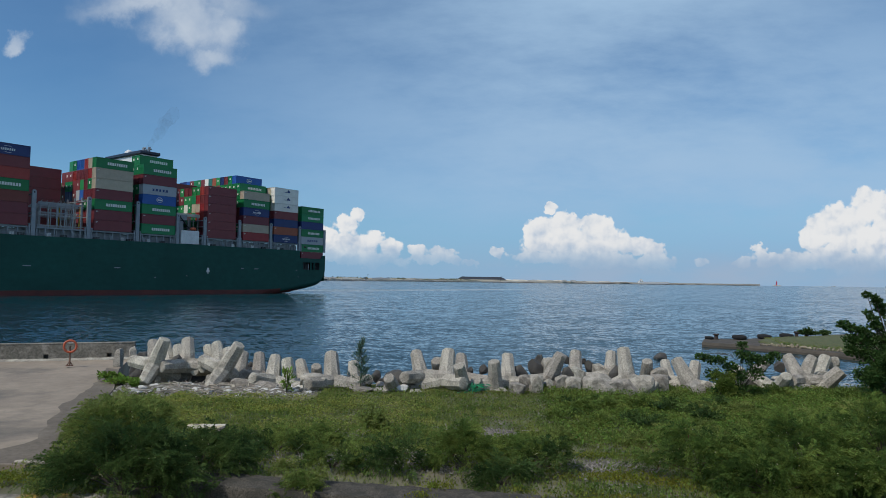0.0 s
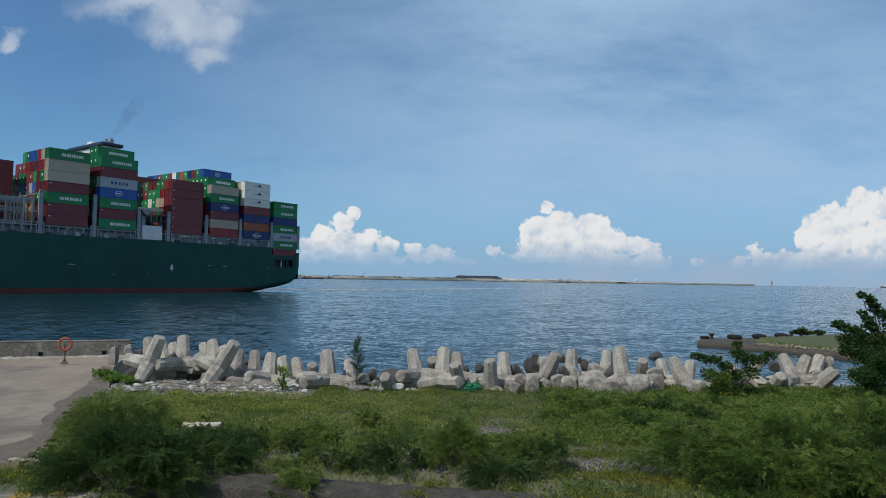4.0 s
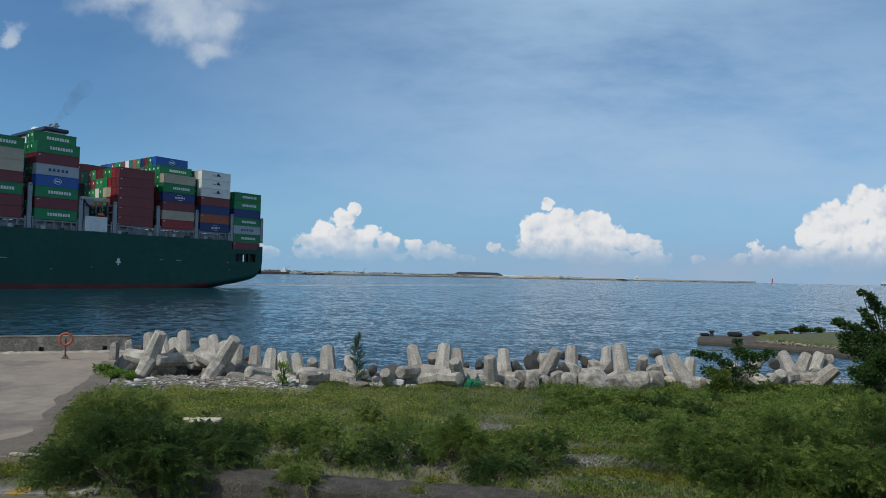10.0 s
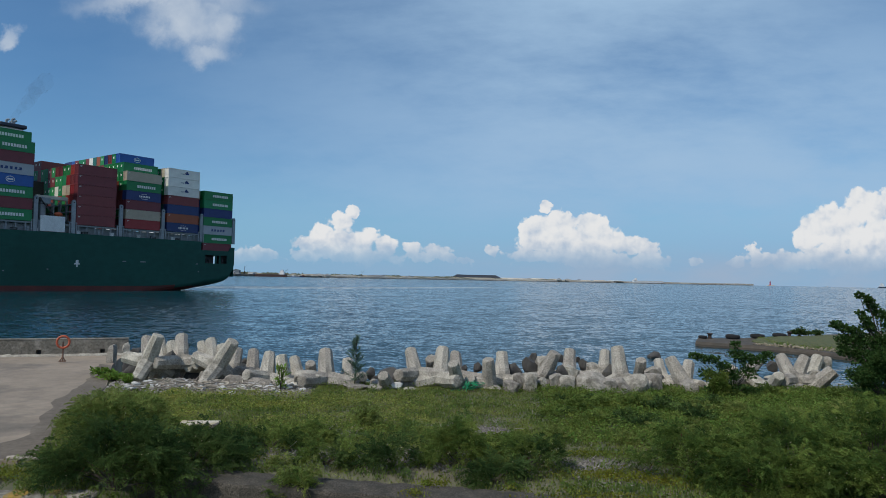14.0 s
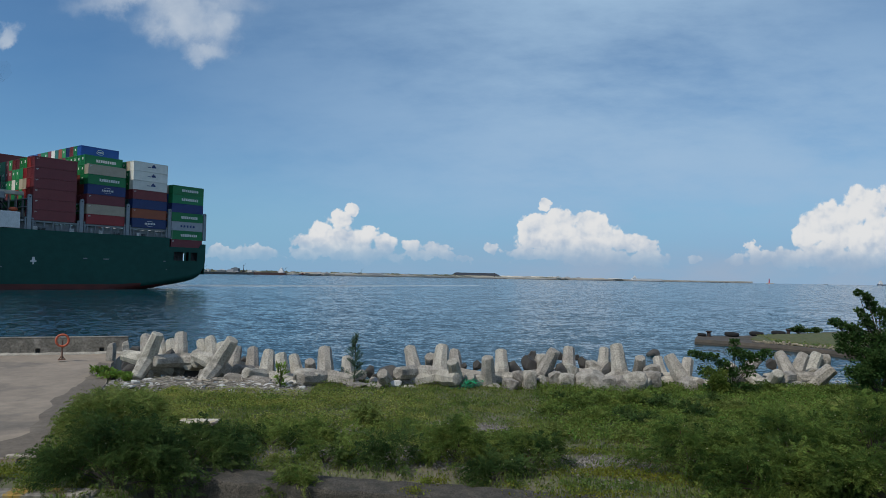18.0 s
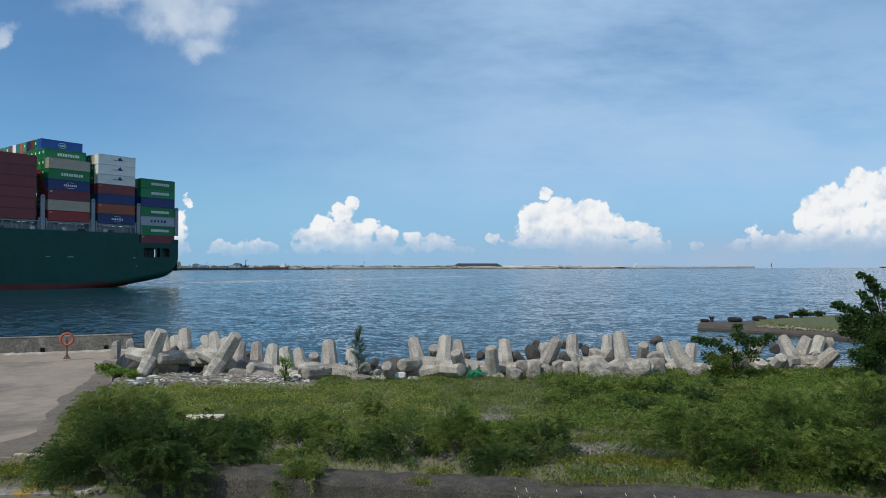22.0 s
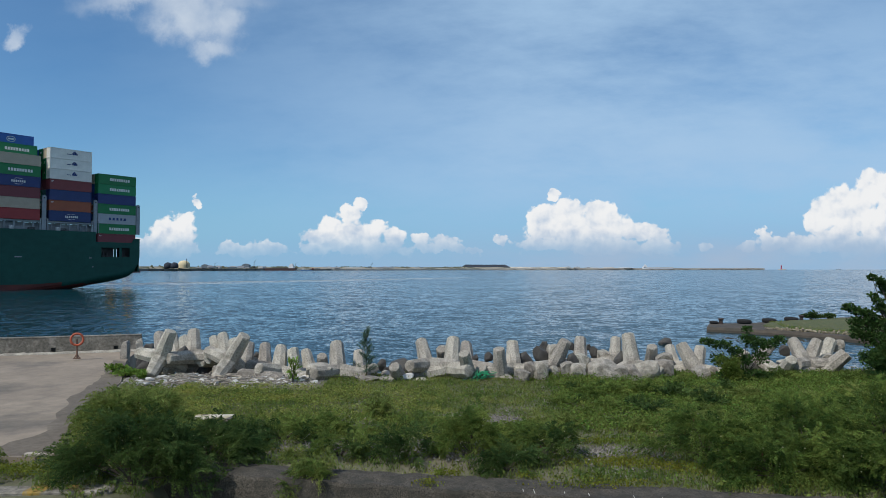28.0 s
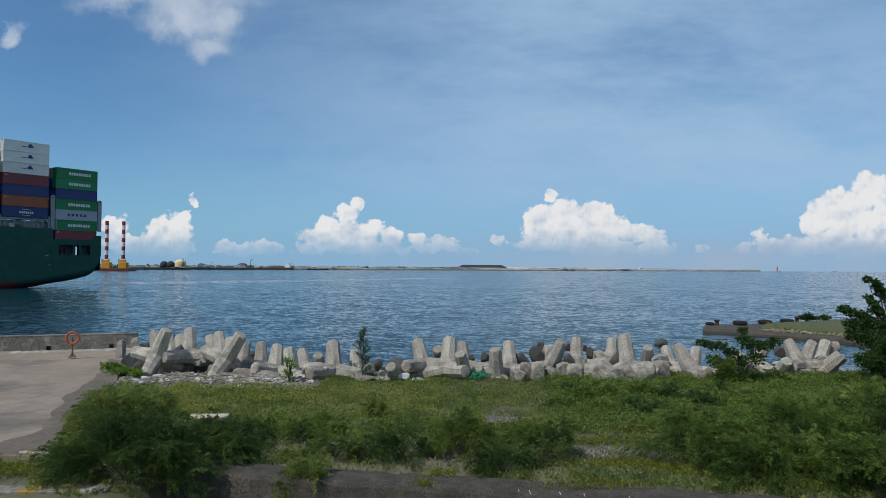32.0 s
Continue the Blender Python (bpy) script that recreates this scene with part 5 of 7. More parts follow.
BLOCKS_MID = [(-8.5, 28.3, 1.61, 23, -31, -114, 0.9), (-7.53, 27.0, 1.63, 27, -31, -125, 0.95), (-6.78, 27.0, 1.4, -3, -23, -44, 0.95), (-6.48, 28.2, 1.36, 7, 38, 135, 0.9), (-6.12, 29.0, 1.13, 29, -15, 30, 0.9), (-5.04, 26.6, 1.69, 31, -21, -134, 1.05), (-4.34, 27.6, 1.4, -26, -38, -41, 0.95), (-2.46, 26.3, 1.36, 46, -25, 9, 0.9), (-1.5, 27.0, 1.92, 37, -21, -133, 0.95), (-0.84, 28.4, 1.58, 1, 40, -95, 0.95), (-0.53, 26.9, 1.79, 30, -6, -177, 1.05)]
BLOCKS_CENTRE = [(0.14, 28.2, 1.67, 36, -20, -149, 0.95), (0.2, 26.4, 1.61, 3, 35, -104, 0.9), (0.93, 27.0, 1.14, 40, -23, 5, 0.9), (1.45, 26.8, 1.48, 1, -15, 70, 0.95), (2.02, 27.6, 1.66, -31, -16, -25, 1.0), (3.63, 27.6, 1.75, -7, 26, -44, 1.0), (4.85, 28.3, 1.83, -3, 36, 73, 0.95), (6.33, 28.4, 1.87, -30, -20, -48, 0.9), (6.76, 27.2, 1.86, -13, -15, -41, 1.05), (8.0, 29.0, 1.56, -29, -14, 146, 0.9)]
BLOCKS_EAST = [(8.88, 28.6, 1.65, 0, 45, 88, 0.85), (9.33, 27.2, 1.66, 8, 34, 143, 1.0), (9.57, 28.0, 1.6, -33, -24, -65, 0.9), (10.74, 27.4, 1.51, -7, 27, -46, 0.9), (12.55, 29.5, 1.65, -10, 39, -19, 0.9), (13.22, 28.4, 1.4, -33, -41, 135, 0.9), (14.3, 28.6, 1.81, -37, -17, -10, 0.95), (14.78, 28.4, 1.32, 43, -15, 83, 1.1), (14.8, 29.4, 1.67, -9, 32, 8, 0.95), (15.95, 30.5, 1.61, -9, 35, 11, 0.95)]


def tetrapod_mesh(seed):
    """Four blunt tapered legs at equal angles; the first along +z."""
    bm = bmesh.new()
    ways = [Vector((0, 0, 1))]
    for k in range(3):
        a = 2 * math.pi * k / 3
        ways.append(Vector((math.cos(a) * 0.943, math.sin(a) * 0.943, -0.333)))
    n = 16
    step = math.pi / 4
    prof = ((-0.05, 0.335), (0.15, 0.325), (0.35, 0.31), (0.55, 0.296), (0.75, 0.282), (0.95, 0.268), (1.12, 0.257), (1.22, 0.248), (1.275, 0.23), (1.295, 0.19), (1.30, 0.05))
    for w in ways:
        rot = w.to_track_quat("Z", "Y").to_matrix()
        rings = []
        for z, r in prof:
            ring = []
            for i in range(n):
                a = 2 * math.pi * i / n
                k = r * math.cos(step / 2) / math.cos((a % step) - step / 2) * 1.03
                ring.append(rot @ Vector((k * math.cos(a), k * math.sin(a), z)))
            rings.append(ring)
        add_loft(bm, rings)
    for v in bm.verts:
        p = v.co.copy()
        v.co += 0.022 * noise.noise_vector(p * 1.7 + Vector((seed * 3.7, seed, 0))) + 0.014 * noise.noise_vector(p * 5 + Vector((seed, 0, 0))) + 0.012 * noise.noise_vector(p * 13 + Vector((0, seed, 0)))
    return mesh_of("tetrapod", bm, CONCRETE)


TETS = [tetrapod_mesh(k) for k in range(5)]


def place_blocks(rows, first):
    for i, (x, y, z, rx, ry, rz, size) in enumerate(rows):
        ob = thing("tetrapod", pose(x, y, z, rx, ry, rz), "weathered grey concrete tetrapod leaning among others on the shore", "tetrapod", "tetrapods on the shore", data=TETS[(i + first) % 5])
        ob.scale = (size, size, size)


for j, rows in enumerate((BLOCKS_BY_APRON, BLOCKS_MID, BLOCKS_CENTRE, BLOCKS_EAST)):
    place_blocks(rows, j * 2)

def build_broken_leg():
    """The broken-off leg of a block, lying before the others."""
    p, q = Vector((-8.93, 26.30, 1.63)), Vector((-7.06, 25.90, 1.48))
    bm = bmesh.new()
    rot = (q - p).to_track_quat("Z", "Y").to_matrix()
    length = (q - p).length
    rings = []
    for i in range(13):
        f = i / 12
        r = (0.235 + 0.05 * math.sin(math.pi * f) + 0.02 * f) * (0.82 if i in (0, 12) else 1.0)
        rings.append([rot @ Vector((r * math.cos(a), r * math.sin(a), length * f)) for a in [2 * math.pi * k / 10 for k in range(10)]])
    add_loft(bm, rings)
    roughen(bm, 0.05, 0.3)
    thing("broken_block", Matrix.Translation(p), "broken tetrapod leg lying among driftwood", "concrete block", data=mesh_of("broken_block", bm, CONCRETE))


build_broken_leg()

# rocks that show between the blocks: place, height of the top, half width
DARK_ROCKS = [(2.56, 28.2, 2.3, 0.29), (1.03, 28.4, 2.28, 0.17), (3.23, 28.5, 2.55, 0.34), (3.49, 29.5, 2.65, 0.2), (4.41, 27.3, 2.37, 0.23), (4.57, 29.0, 2.67, 0.15), (5.57, 28.8, 2.5, 0.24), (5.45, 29.6, 2.5, 0.1), (6.41, 27.6, 2.41, 0.28), (-2.63, 28.6, 1.95, 0.58), (0.43, 28.4, 2.18, 0.17), (-3.15, 27.2, 1.84, 0.18), (-3.5, 28.2, 1.99, 0.19), (-11.89, 28.0, 2.53, 0.33), (-14.27, 29.5, 2.11, 0.4), (-14.6, 30.5, 2.4, 0.36), (-14.12, 29.0, 1.73, 0.25), (-9.21, 29.5, 2.11, 0.2), (-9.86, 28.8, 1.82, 0.49), (-11.23, 28.8, 1.86, 0.68), (-5.46, 28.4, 2.0, 0.14), (14.11, 30, 2.44, 0.2)]
GREY_LUMPS = [(-5.62, 26.3, 2.06, 0.58), (-3.77, 25.9, 1.66, 0.48), (-3.0, 25.9, 1.62, 0.44), (-1.68, 25.8, 1.59, 0.31), (2.63, 26.6, 2.11, 0.25), (2.24, 26.0, 1.9, 0.31), (3.0, 26.3, 2.17, 0.31), (3.49, 26.4, 1.99, 0.2), (4.06, 26.8, 2.09, 0.27), (4.77, 27.4, 2.34, 0.33), (4.47, 26.6, 2.06, 0.38), (5.45, 26.3, 2.23, 0.6), (5.97, 26.2, 2.01, 0.36), (7.11, 26.4, 2.2, 0.45), (7.79, 26.5, 2.22, 0.4), (6.51, 26.2, 2.06, 0.4), (8.29, 28.2, 2.26, 0.36), (5.95, 28.6, 2.33, 0.34), (3.75, 28.3, 2.6, 0.31), (-9.04, 28.8, 1.89, 0.2), (15.67, 29.5, 2.11, 0.25), (16.98, 31, 2.56, 0.24)]


def scatter_stones():
    random.seed(21)
    dark = [stone_mesh("boulder", DARK_STONE, k, 0.55) for k in range(4)]
    light = [stone_mesh("boulder", CONCRETE, k + 9, 0.65) for k in range(4)]

    def wedge(x, y, top, r, mesh, label, group, turn):
        foot = max(ground_height(x, y) - 0.1, top - 2.6 * r)
        ob = thing("boulder", pose(x, y, (top + foot) / 2, rz=turn), label, "rock", group, data=mesh)
        ob.scale = (r / 0.82, max(r, 0.4 * (top - foot)), (top - foot) / 1.45)

    for i in range(62):
        x = -15.5 + 33 * (i + random.random()) / 62
        y = 30.4 + 0.07 * x + random.uniform(0.0, 2.6)
        z = ground_height(x, y) + 0.15
        r = random.uniform(0.28, 0.62)
        ob = thing("boulder", pose(x, y, z, random.uniform(0, 360), random.uniform(0, 30), random.uniform(0, 360)), "dark wet boulder at the water's edge", "rock", "boulders at the water", data=random.choice(dark))
        ob.scale = (r * 1.2, r, r)
    for i, (x, y, top, r) in enumerate(DARK_ROCKS):
        wedge(x, y, top, r, dark[i % 4], "dark boulder wedged between the tetrapods", "boulders between the blocks", random.choice((0, 180)) + random.uniform(-15, 15))
    for i, (x, y, top, r) in enumerate(GREY_LUMPS):
        wedge(x, y, top, r, light[i % 4], "grey weathered concrete lump between the tetrapods", "lumps between the blocks", random.choice((0, 180)) + random.uniform(-15, 15))
    ob = thing("boulder", pose(15.44, 52, 0.12), "dark boulder standing in the water", "rock", data=dark[0])
    ob.scale = (0.55, 0.5, 0.5)
    ob = thing("boulder", pose(13.6, 55.5, -0.05), "dark boulder just above the water", "rock", data=dark[1])
    ob.scale = (0.5, 0.32, 0.2)


scatter_stones()


# ---- lifebuoy, litter, driftwood ----
def build_lifebuoy():
    o = thing("lifebuoy_stand", pose(-18.05, 30.65, GROUND_Z + 0.14, rz=27), "orange lifebuoy on a rusty post on the apron", "lifebuoy")
    o.scale = (0.9, 0.9, 0.94)
    rust = material("rusty_post", (0.22, 0.13, 0.09), (0.14, 0.08, 0.055), 5, 0.8, 0.3, 40)
    orange = material("faded_orange", (0.55, 0.11, 0.045), (0.46, 0.10, 0.05), 4, 0.6)
    bm = bmesh.new()
    add_tube(bm, (0, 0.07, 0), (0, 0.07, 0.95), 0.04)
    add_tube(bm, (-0.14, 0.07, 0.0), (0, 0.07, 0.22), 0.025)
    add_tube(bm, (0.14, 0.07, 0.0), (0, 0.07, 0.22), 0.025)
    add_box(bm, -0.17, 0.17, -0.05, 0.19, -0.01, 0.03)
    part("post", bm, rust, o)
    bm = bmesh.new()
    n, k = 28, 10
    rings = [[Vector(((0.285 + 0.055 * math.cos(b)) * math.cos(a), 0.05 * math.sin(b), 0.95 + (0.285 + 0.055 * math.cos(b)) * math.sin(a))) for b in [2 * math.pi * j / k for j in range(k)]] for a in [2 * math.pi * i / n for i in range(n + 1)]]
    add_loft(bm, rings, False)
    part("ring", bm, orange, o, "faded orange ring", smooth=True)
    for a in (45, 135, 225, 315):
        bm = bmesh.new()
        c, s = math.cos(radians(a)), math.sin(radians(a))
        add_tube(bm, (0.285 * c - 0.04 * s, 0, 0.95 + 0.285 * s + 0.04 * c), (0.285 * c + 0.04 * s, 0, 0.95 + 0.285 * s - 0.04 * c), 0.059, n=12)
        part("band", bm, material("band_red", (0.42, 0.10, 0.05), None, 4, 0.6), o, "darker band")


build_lifebuoy()
WEATHERED = material("weathered_timber", (0.46, 0.41, 0.34), (0.25, 0.22, 0.18), 3, 0.9, 0.4, 20, spread=0.25, stretch=(1, 1, 0.2))


def build_driftwood():
    random.seed(5)
    meshes = []
    for k in range(5):
        bm = bmesh.new()
        p = Vector((0, 0, 0))
        rings = []
        for i in range(6):
            r = 0.035 * (1 - i * 0.13)
            c = Vector((i * 0.2, 0.05 * math.sin(i * 1.3 + k), 0.03 * math.cos(i * 0.9 + k * 2)))
            rings.append([c + Vector((0, r * math.cos(a), r * math.sin(a))) for a in [2 * math.pi * j / 6 for j in range(6)]])
        add_loft(bm, rings)
        meshes.append(mesh_of("driftwood", bm, WEATHERED))
    for i in range(210):
        x = random.uniform(-11.4, -6.6)
        y = 24.4 + (x + 12.8) * -0.05 + random.uniform(0, 2.0)
        ob = thing("driftwood", pose(x, y, ground_height(x, y) + 0.06 + random.uniform(0, 0.10), random.uniform(-10, 10), random.uniform(-14, 8), random.uniform(0, 360)), "bleached driftwood stick on the shore", "driftwood", "driftwood on the shore", data=meshes[i % 5])
        s = random.uniform(0.2, 0.85)
        ob.scale = (s, s * 1.1, s * 1.1)
    white = material("litter_white", (0.62, 0.61, 0.58), (0.45, 0.44, 0.41), 6, 0.6, spread=0.1)
    bits = [stone_mesh("litter", white, 31 + k) for k in range(3)]
    for i in range(80):
        x = random.uniform(-12.2, -6.0)
        y = 24.3 + random.uniform(0, 1.9)
        ob = thing("litter", pose(x, y, ground_height(x, y) + 0.07, random.uniform(0, 360), 0, random.uniform(0, 360)), "scrap of white foam litter among driftwood", "litter", "litter on the shore", data=bits[i % 3])
        s = random.uniform(0.05, 0.13)
        ob.scale = (s * 1.8, s, s * 0.6)
    for x, y, s in ((-2.2, 25.8, 0.22), (-7.9, 23.9, 0.10), (-6.9, 24.3, 0.09), (-5.6, 25.0, 0.10)):
        ob = thing("plastic_bag", pose(x, y, GROUND_Z + s * 0.55, rz=20), "white plastic bag lying at the edge of the grass", "bag", data=bits[0])
        ob.scale = (s * 1.5, s, s * 0.9)
    # pebbles and shells under the driftwood
    random.seed(14)
    bm = bmesh.new()
    for i in range(2600):
        x, y = random.uniform(-13.2, -5.4), random.gauss(25.4, 0.75)
        r = random.uniform(0.015, 0.055)
        c = Vector((x, y, ground_height(x, y) + r * 0.4))
        vs = [bm.verts.new(c + Vector((r * random.uniform(0.7, 1.4) * dx, r * random.uniform(0.7, 1.3) * dy, r * 0.7 * dz))) for dx, dy, dz in ((1, 0, 0), (0, 1, 0), (-1, 0, 0), (0, -1, 0), (0, 0, 1))]
        for k in range(4):
            bm.faces.new((vs[k], vs[(k + 1) % 4], vs[4]))
    tagged(new("pebbles", mesh_of("pebbles", bm, material("pebble_mix", (0.34, 0.31, 0.27), (0.2, 0.19, 0.18), 2, 0.85, island=0.5))), "grey pebbles and shell bits between driftwood", "pebbles", kind="stuff")


build_driftwood()


def build_boards():
    worn = material("worn_paint_board", (0.55, 0.53, 0.48), (0.40, 0.33, 0.16), 2.2, 0.8, 0.2, 20, dirt=(0.10, 0.09, 0.08), dirt_scale=3.0, dirt_at=(0.55, 0.6))
    o = thing("pallet_board", pose(-6.85, 18.15, GROUND_Z + 0.25, 10, 0, 3), "worn painted board lying in the grass", "board")
    part("board", box_bm(-0.52, 0.52, -0.16, 0.16, -0.01, 0.025, bevel=0.006), worn, o)
    part("batten", box_bm(-0.42, -0.3, -0.18, 0.18, -0.08, -0.024, bevel=0.006), WEATHERED, o)
    part("batten", box_bm(0.3, 0.42, -0.18, 0.18, -0.08, -0.024, bevel=0.006), WEATHERED, o)
    bm = bmesh.new()
    rings = []
    for i in range(9):
        r = 0.06 + 0.012 * math.sin(i * 2.1)
        rings.append([Vector((-0.5 + i * 0.125, 0.02 * math.sin(i), 0)) + Vector((0, r * math.cos(a), r * 0.8 * math.sin(a))) for a in [2 * math.pi * j / 9 for j in range(9)]])
    add_loft(bm, rings)
    roughen(bm, 0.02, 0.1)
    thing("weathered_log", pose(-9.3, 14.75, GROUND_Z + 0.16, 0, 0, 3), "bleached timber log at the edge of the apron", "log", data=mesh_of("weathered_log", bm, material("bleached_timber", (0.48, 0.43, 0.37), (0.30, 0.26, 0.21), 3, 0.9, 0.5, 25, stretch=(0.3, 1, 1))))
    k = thing("kerb", pose(-7.85, 12.75, GROUND_Z - 0.06, 0, 0, 5), "old concrete kerb with worn yellow paint", "kerb")
    part("kerb_stone", box_bm(-1.3, 1.1, -0.2, 0.2, -0.4, 0.14, bevel=0.03), OLD_WALL, k)
    yel = material("worn_yellow", (0.34, 0.21, 0.035), (0.2, 0.15, 0.06), 3, 0.8, 0.3, 20, dirt=(0.2, 0.19, 0.15), dirt_scale=4, dirt_at=(0.5, 0.6))
    for x in (-0.35, 0.35):
        part("paint_band", box_bm(x - 0.22, x + 0.22, -0.205, 0.205, -0.2, 0.145, bevel=0.03), yel, k, "worn yellow paint")


build_boards()


def build_tyres():
    rubber = material("tyre_rubber", (0.010, 0.010, 0.011), (0.016, 0.016, 0.016), 4, 0.95)
    bm = bmesh.new()
    prof = [(0.28, -0.13), (0.42, -0.14), (0.49, -0.09), (0.5, 0), (0.49, 0.09), (0.42, 0.14), (0.28, 0.13), (0.26, 0)]
    rings = [[Vector((r * math.cos(a), r * math.sin(a), z)) for r, z in prof] for a in [2 * math.pi * i / 20 for i in range(21)]]
    add_loft(bm, rings, False)
    tyre = mesh_of("tyre", bm, rubber, True)
    for x, y, size in ((24.4, 66.2, 0.85), (27.4, 66.4, 1.35), (30.4, 67.7, 1.35), (33.4, 69.4, 1.35)):
        o = thing("tyre", pose(x, y, 0.45 + 0.14 * size, 3, 0, 30), "old black rubber tyre lying on the mole as a fender", "tyre", "tyres on the mole", data=tyre)
        o.scale = (size, size, size)
    for x, y in ((25.0, 66.0), (34.9, 70.4)):
        bm = bmesh.new()
        add_loft(bm, [[(r * math.cos(a), r * math.sin(a), z) for a in [2 * math.pi * i / 12 for i in range(12)]] for r, z in
                      ((0.26, 0), (0.19, 0.05), (0.17, 0.36), (0.27, 0.42), (0.28, 0.50), (0.19, 0.54))])
        thing("bollard", pose(x, y, 0.45), "rusty dark mooring bollard on the mole", "bollard", "bollards on the mole", data=mesh_of("bollard", bm, material("bollard_iron", (0.05, 0.035, 0.03), None, 3, 0.8)))


build_tyres()


def build_net():
    random.seed(6)
    o = thing("fishing_net", pose(0.57, 25.9, GROUND_Z), "tangle of green fishing net in the grass", "net")
    bm = bmesh.new()
    for i in range(60):
        p = Vector((random.gauss(0, 0.22), random.gauss(0, 0.15), random.uniform(0.02, 0.34)))
        q = p + Vector((random.gauss(0, 0.16), random.gauss(0, 0.1), random.gauss(-0.02, 0.1)))
        add_tube(bm, p, q, 0.012, n=5)
    tagged(part("net_tangle", bm, material("net_green", (0.01, 0.30, 0.13), None, 5, 0.6), o), kind="stuff")


build_net()

# ---- plants ----
def quads_mesh(name, verts, mat, n=4):
    """A mesh of separate n-cornered faces from an array of their corners, one face after the other."""
    me = bpy.data.meshes.new(name)
    verts = np.asarray(verts, np.float32).reshape(-1, 3)
    faces = len(verts) // n
    me.vertices.add(len(verts))
    me.vertices.foreach_set("co", verts.ravel())
    me.loops.add(len(verts))
    me.loops.foreach_set("vertex_index", np.arange(len(verts), dtype=np.int32))
    me.polygons.add(faces)
    me.polygons.foreach_set("loop_start", np.arange(0, len(verts), n, dtype=np.int32))
    me.update(calc_edges=True)
    me.materials.append(mat)
    return me


def unit(v):
    return v / np.maximum(np.linalg.norm(v, axis=-1, keepdims=True), 1e-6)


def leaflets(rng, at, way, length, pairs, leaf, width, droop=0.35, face=None):
    """Feathery fronds: along each one pairs of narrow leaflets. at, way, face: arrays of places, directions and upper sides."""
    n = len(at)
    up = np.array([0, 0, 1.0])
    if face is None:
        face = unit(up + rng.normal(0, 0.55, (n, 3)))
    side = unit(np.cross(way, face) + 1e-3)
    k = np.linspace(0.12, 1.0, pairs)
    L = length * rng.uniform(0.6, 1.2, (n, 1, 1))
    spine = at[:, None] + way[:, None] * (L * k[None, :, None]) - up * (L * droop * (k ** 2)[None, :, None])
    out = []
    for s in (-1, 1):
        d = unit(side[:, None] * s + way[:, None] * 0.6 + rng.normal(0, 0.16, (n, pairs, 3)))
        ll = leaf * rng.uniform(0.7, 1.2, (n, pairs, 1)) * np.sin(np.pi * (0.18 + 0.72 * k))[None, :, None]
        w = unit(np.cross(d, face[:, None] + rng.normal(0, 0.4, (n, pairs, 3)))) * width
        a = spine
        out.append(np.stack([a, a + d * ll * 0.5 + w, a + d * ll, a + d * ll * 0.5 - w], 2))
    return np.concatenate(out, 1).reshape(-1, 3)


def sprays(rng, at, way, length, fronds=7, leaf=0.068, width=0.0095):
    """Arching branchlets, each with fronds fanned out to both sides in a plane of its own."""
    n = len(at)
    up = np.array([0, 0, 1.0])
    side = unit(np.cross(way, up) + 1e-3)
    face = unit(np.cross(side, way))
    turn = rng.normal(0, 0.75, (n, 1))
    side, face = side * np.cos(turn) + face * np.sin(turn), face * np.cos(turn) - side * np.sin(turn)
    L = length * rng.uniform(0.6, 1.25, (n, 1))
    out = []
    for k in range(fronds):
        f = 0.15 + 0.85 * k / fronds
        p = at + way * L * f - up * L * 0.22 * f * f
        s = 1 if k % 2 else -1
        d = unit(way * (0.55 + 0.5 * f) + side * s * (1.0 - 0.55 * f) - up * 0.25 * f + rng.normal(0, 0.22, (n, 3)))
        out.append(leaflets(rng, p, d, length * 0.62 * (1.1 - 0.45 * f), 12, leaf, width, 0.38, unit(face + rng.normal(0, 0.25, (n, 3)))))
    return np.concatenate(out)


def branches(rng, count, radii, each=9):
    """Branches that rise from the foot and arch outwards; gives the places and ways of the sprays along them, and the curves."""
    r = np.array(radii, float)
    n = max(7, count // each)
    a = rng.uniform(0, 2 * np.pi, n)
    lift = rng.uniform(0, 1, n) ** 0.8
    reach = np.sqrt(1 - lift ** 2 * 0.96) * rng.uniform(0.75, 1.1, n)
    tip = np.stack([np.cos(a) * reach, np.sin(a) * reach, 0.12 + 0.78 * lift * rng.uniform(0.75, 1.15, n)], 1) * r
    mid = tip * np.array([0.42, 0.42, 0.0]) + np.stack([0 * a, 0 * a, tip[:, 2] * 0.72 + 0.10 * r[2]], 1)
    pts, way, which = [], [], []
    for j in range(each):
        f = (0.42 + 0.58 * (j + rng.uniform(0, 1, n)) / each)[:, None]
        p = 2 * f * (1 - f) * mid + f * f * tip
        d = unit(2 * (1 - f) * mid + 2 * f * (tip - mid))
        pts.append(p + rng.normal(0, 0.05, (n, 3)))
        way.append(unit(d * 0.9 + rng.normal(0, 0.45, (n, 3)) + np.array([0, -0.05, 0.25])))
        which.append(np.arange(n))
    return np.concatenate(pts), np.concatenate(way), np.concatenate(which), mid, tip


def broad_leaves(rng, at, way, size, wide=0.42):
    n = len(at)
    d = unit(way + rng.normal(0, 0.5, (n, 3)))
    w = unit(np.cross(d, rng.normal(0, 1, (n, 3)) + np.array([0, 0, 1.5]))) * wide
    s = size * rng.uniform(0.6, 1.3, (n, 1))
    return np.stack([at, at + (d * 0.5 + w) * s, at + d * s, at + (d * 0.5 - w) * s], 1).reshape(-1, 3)


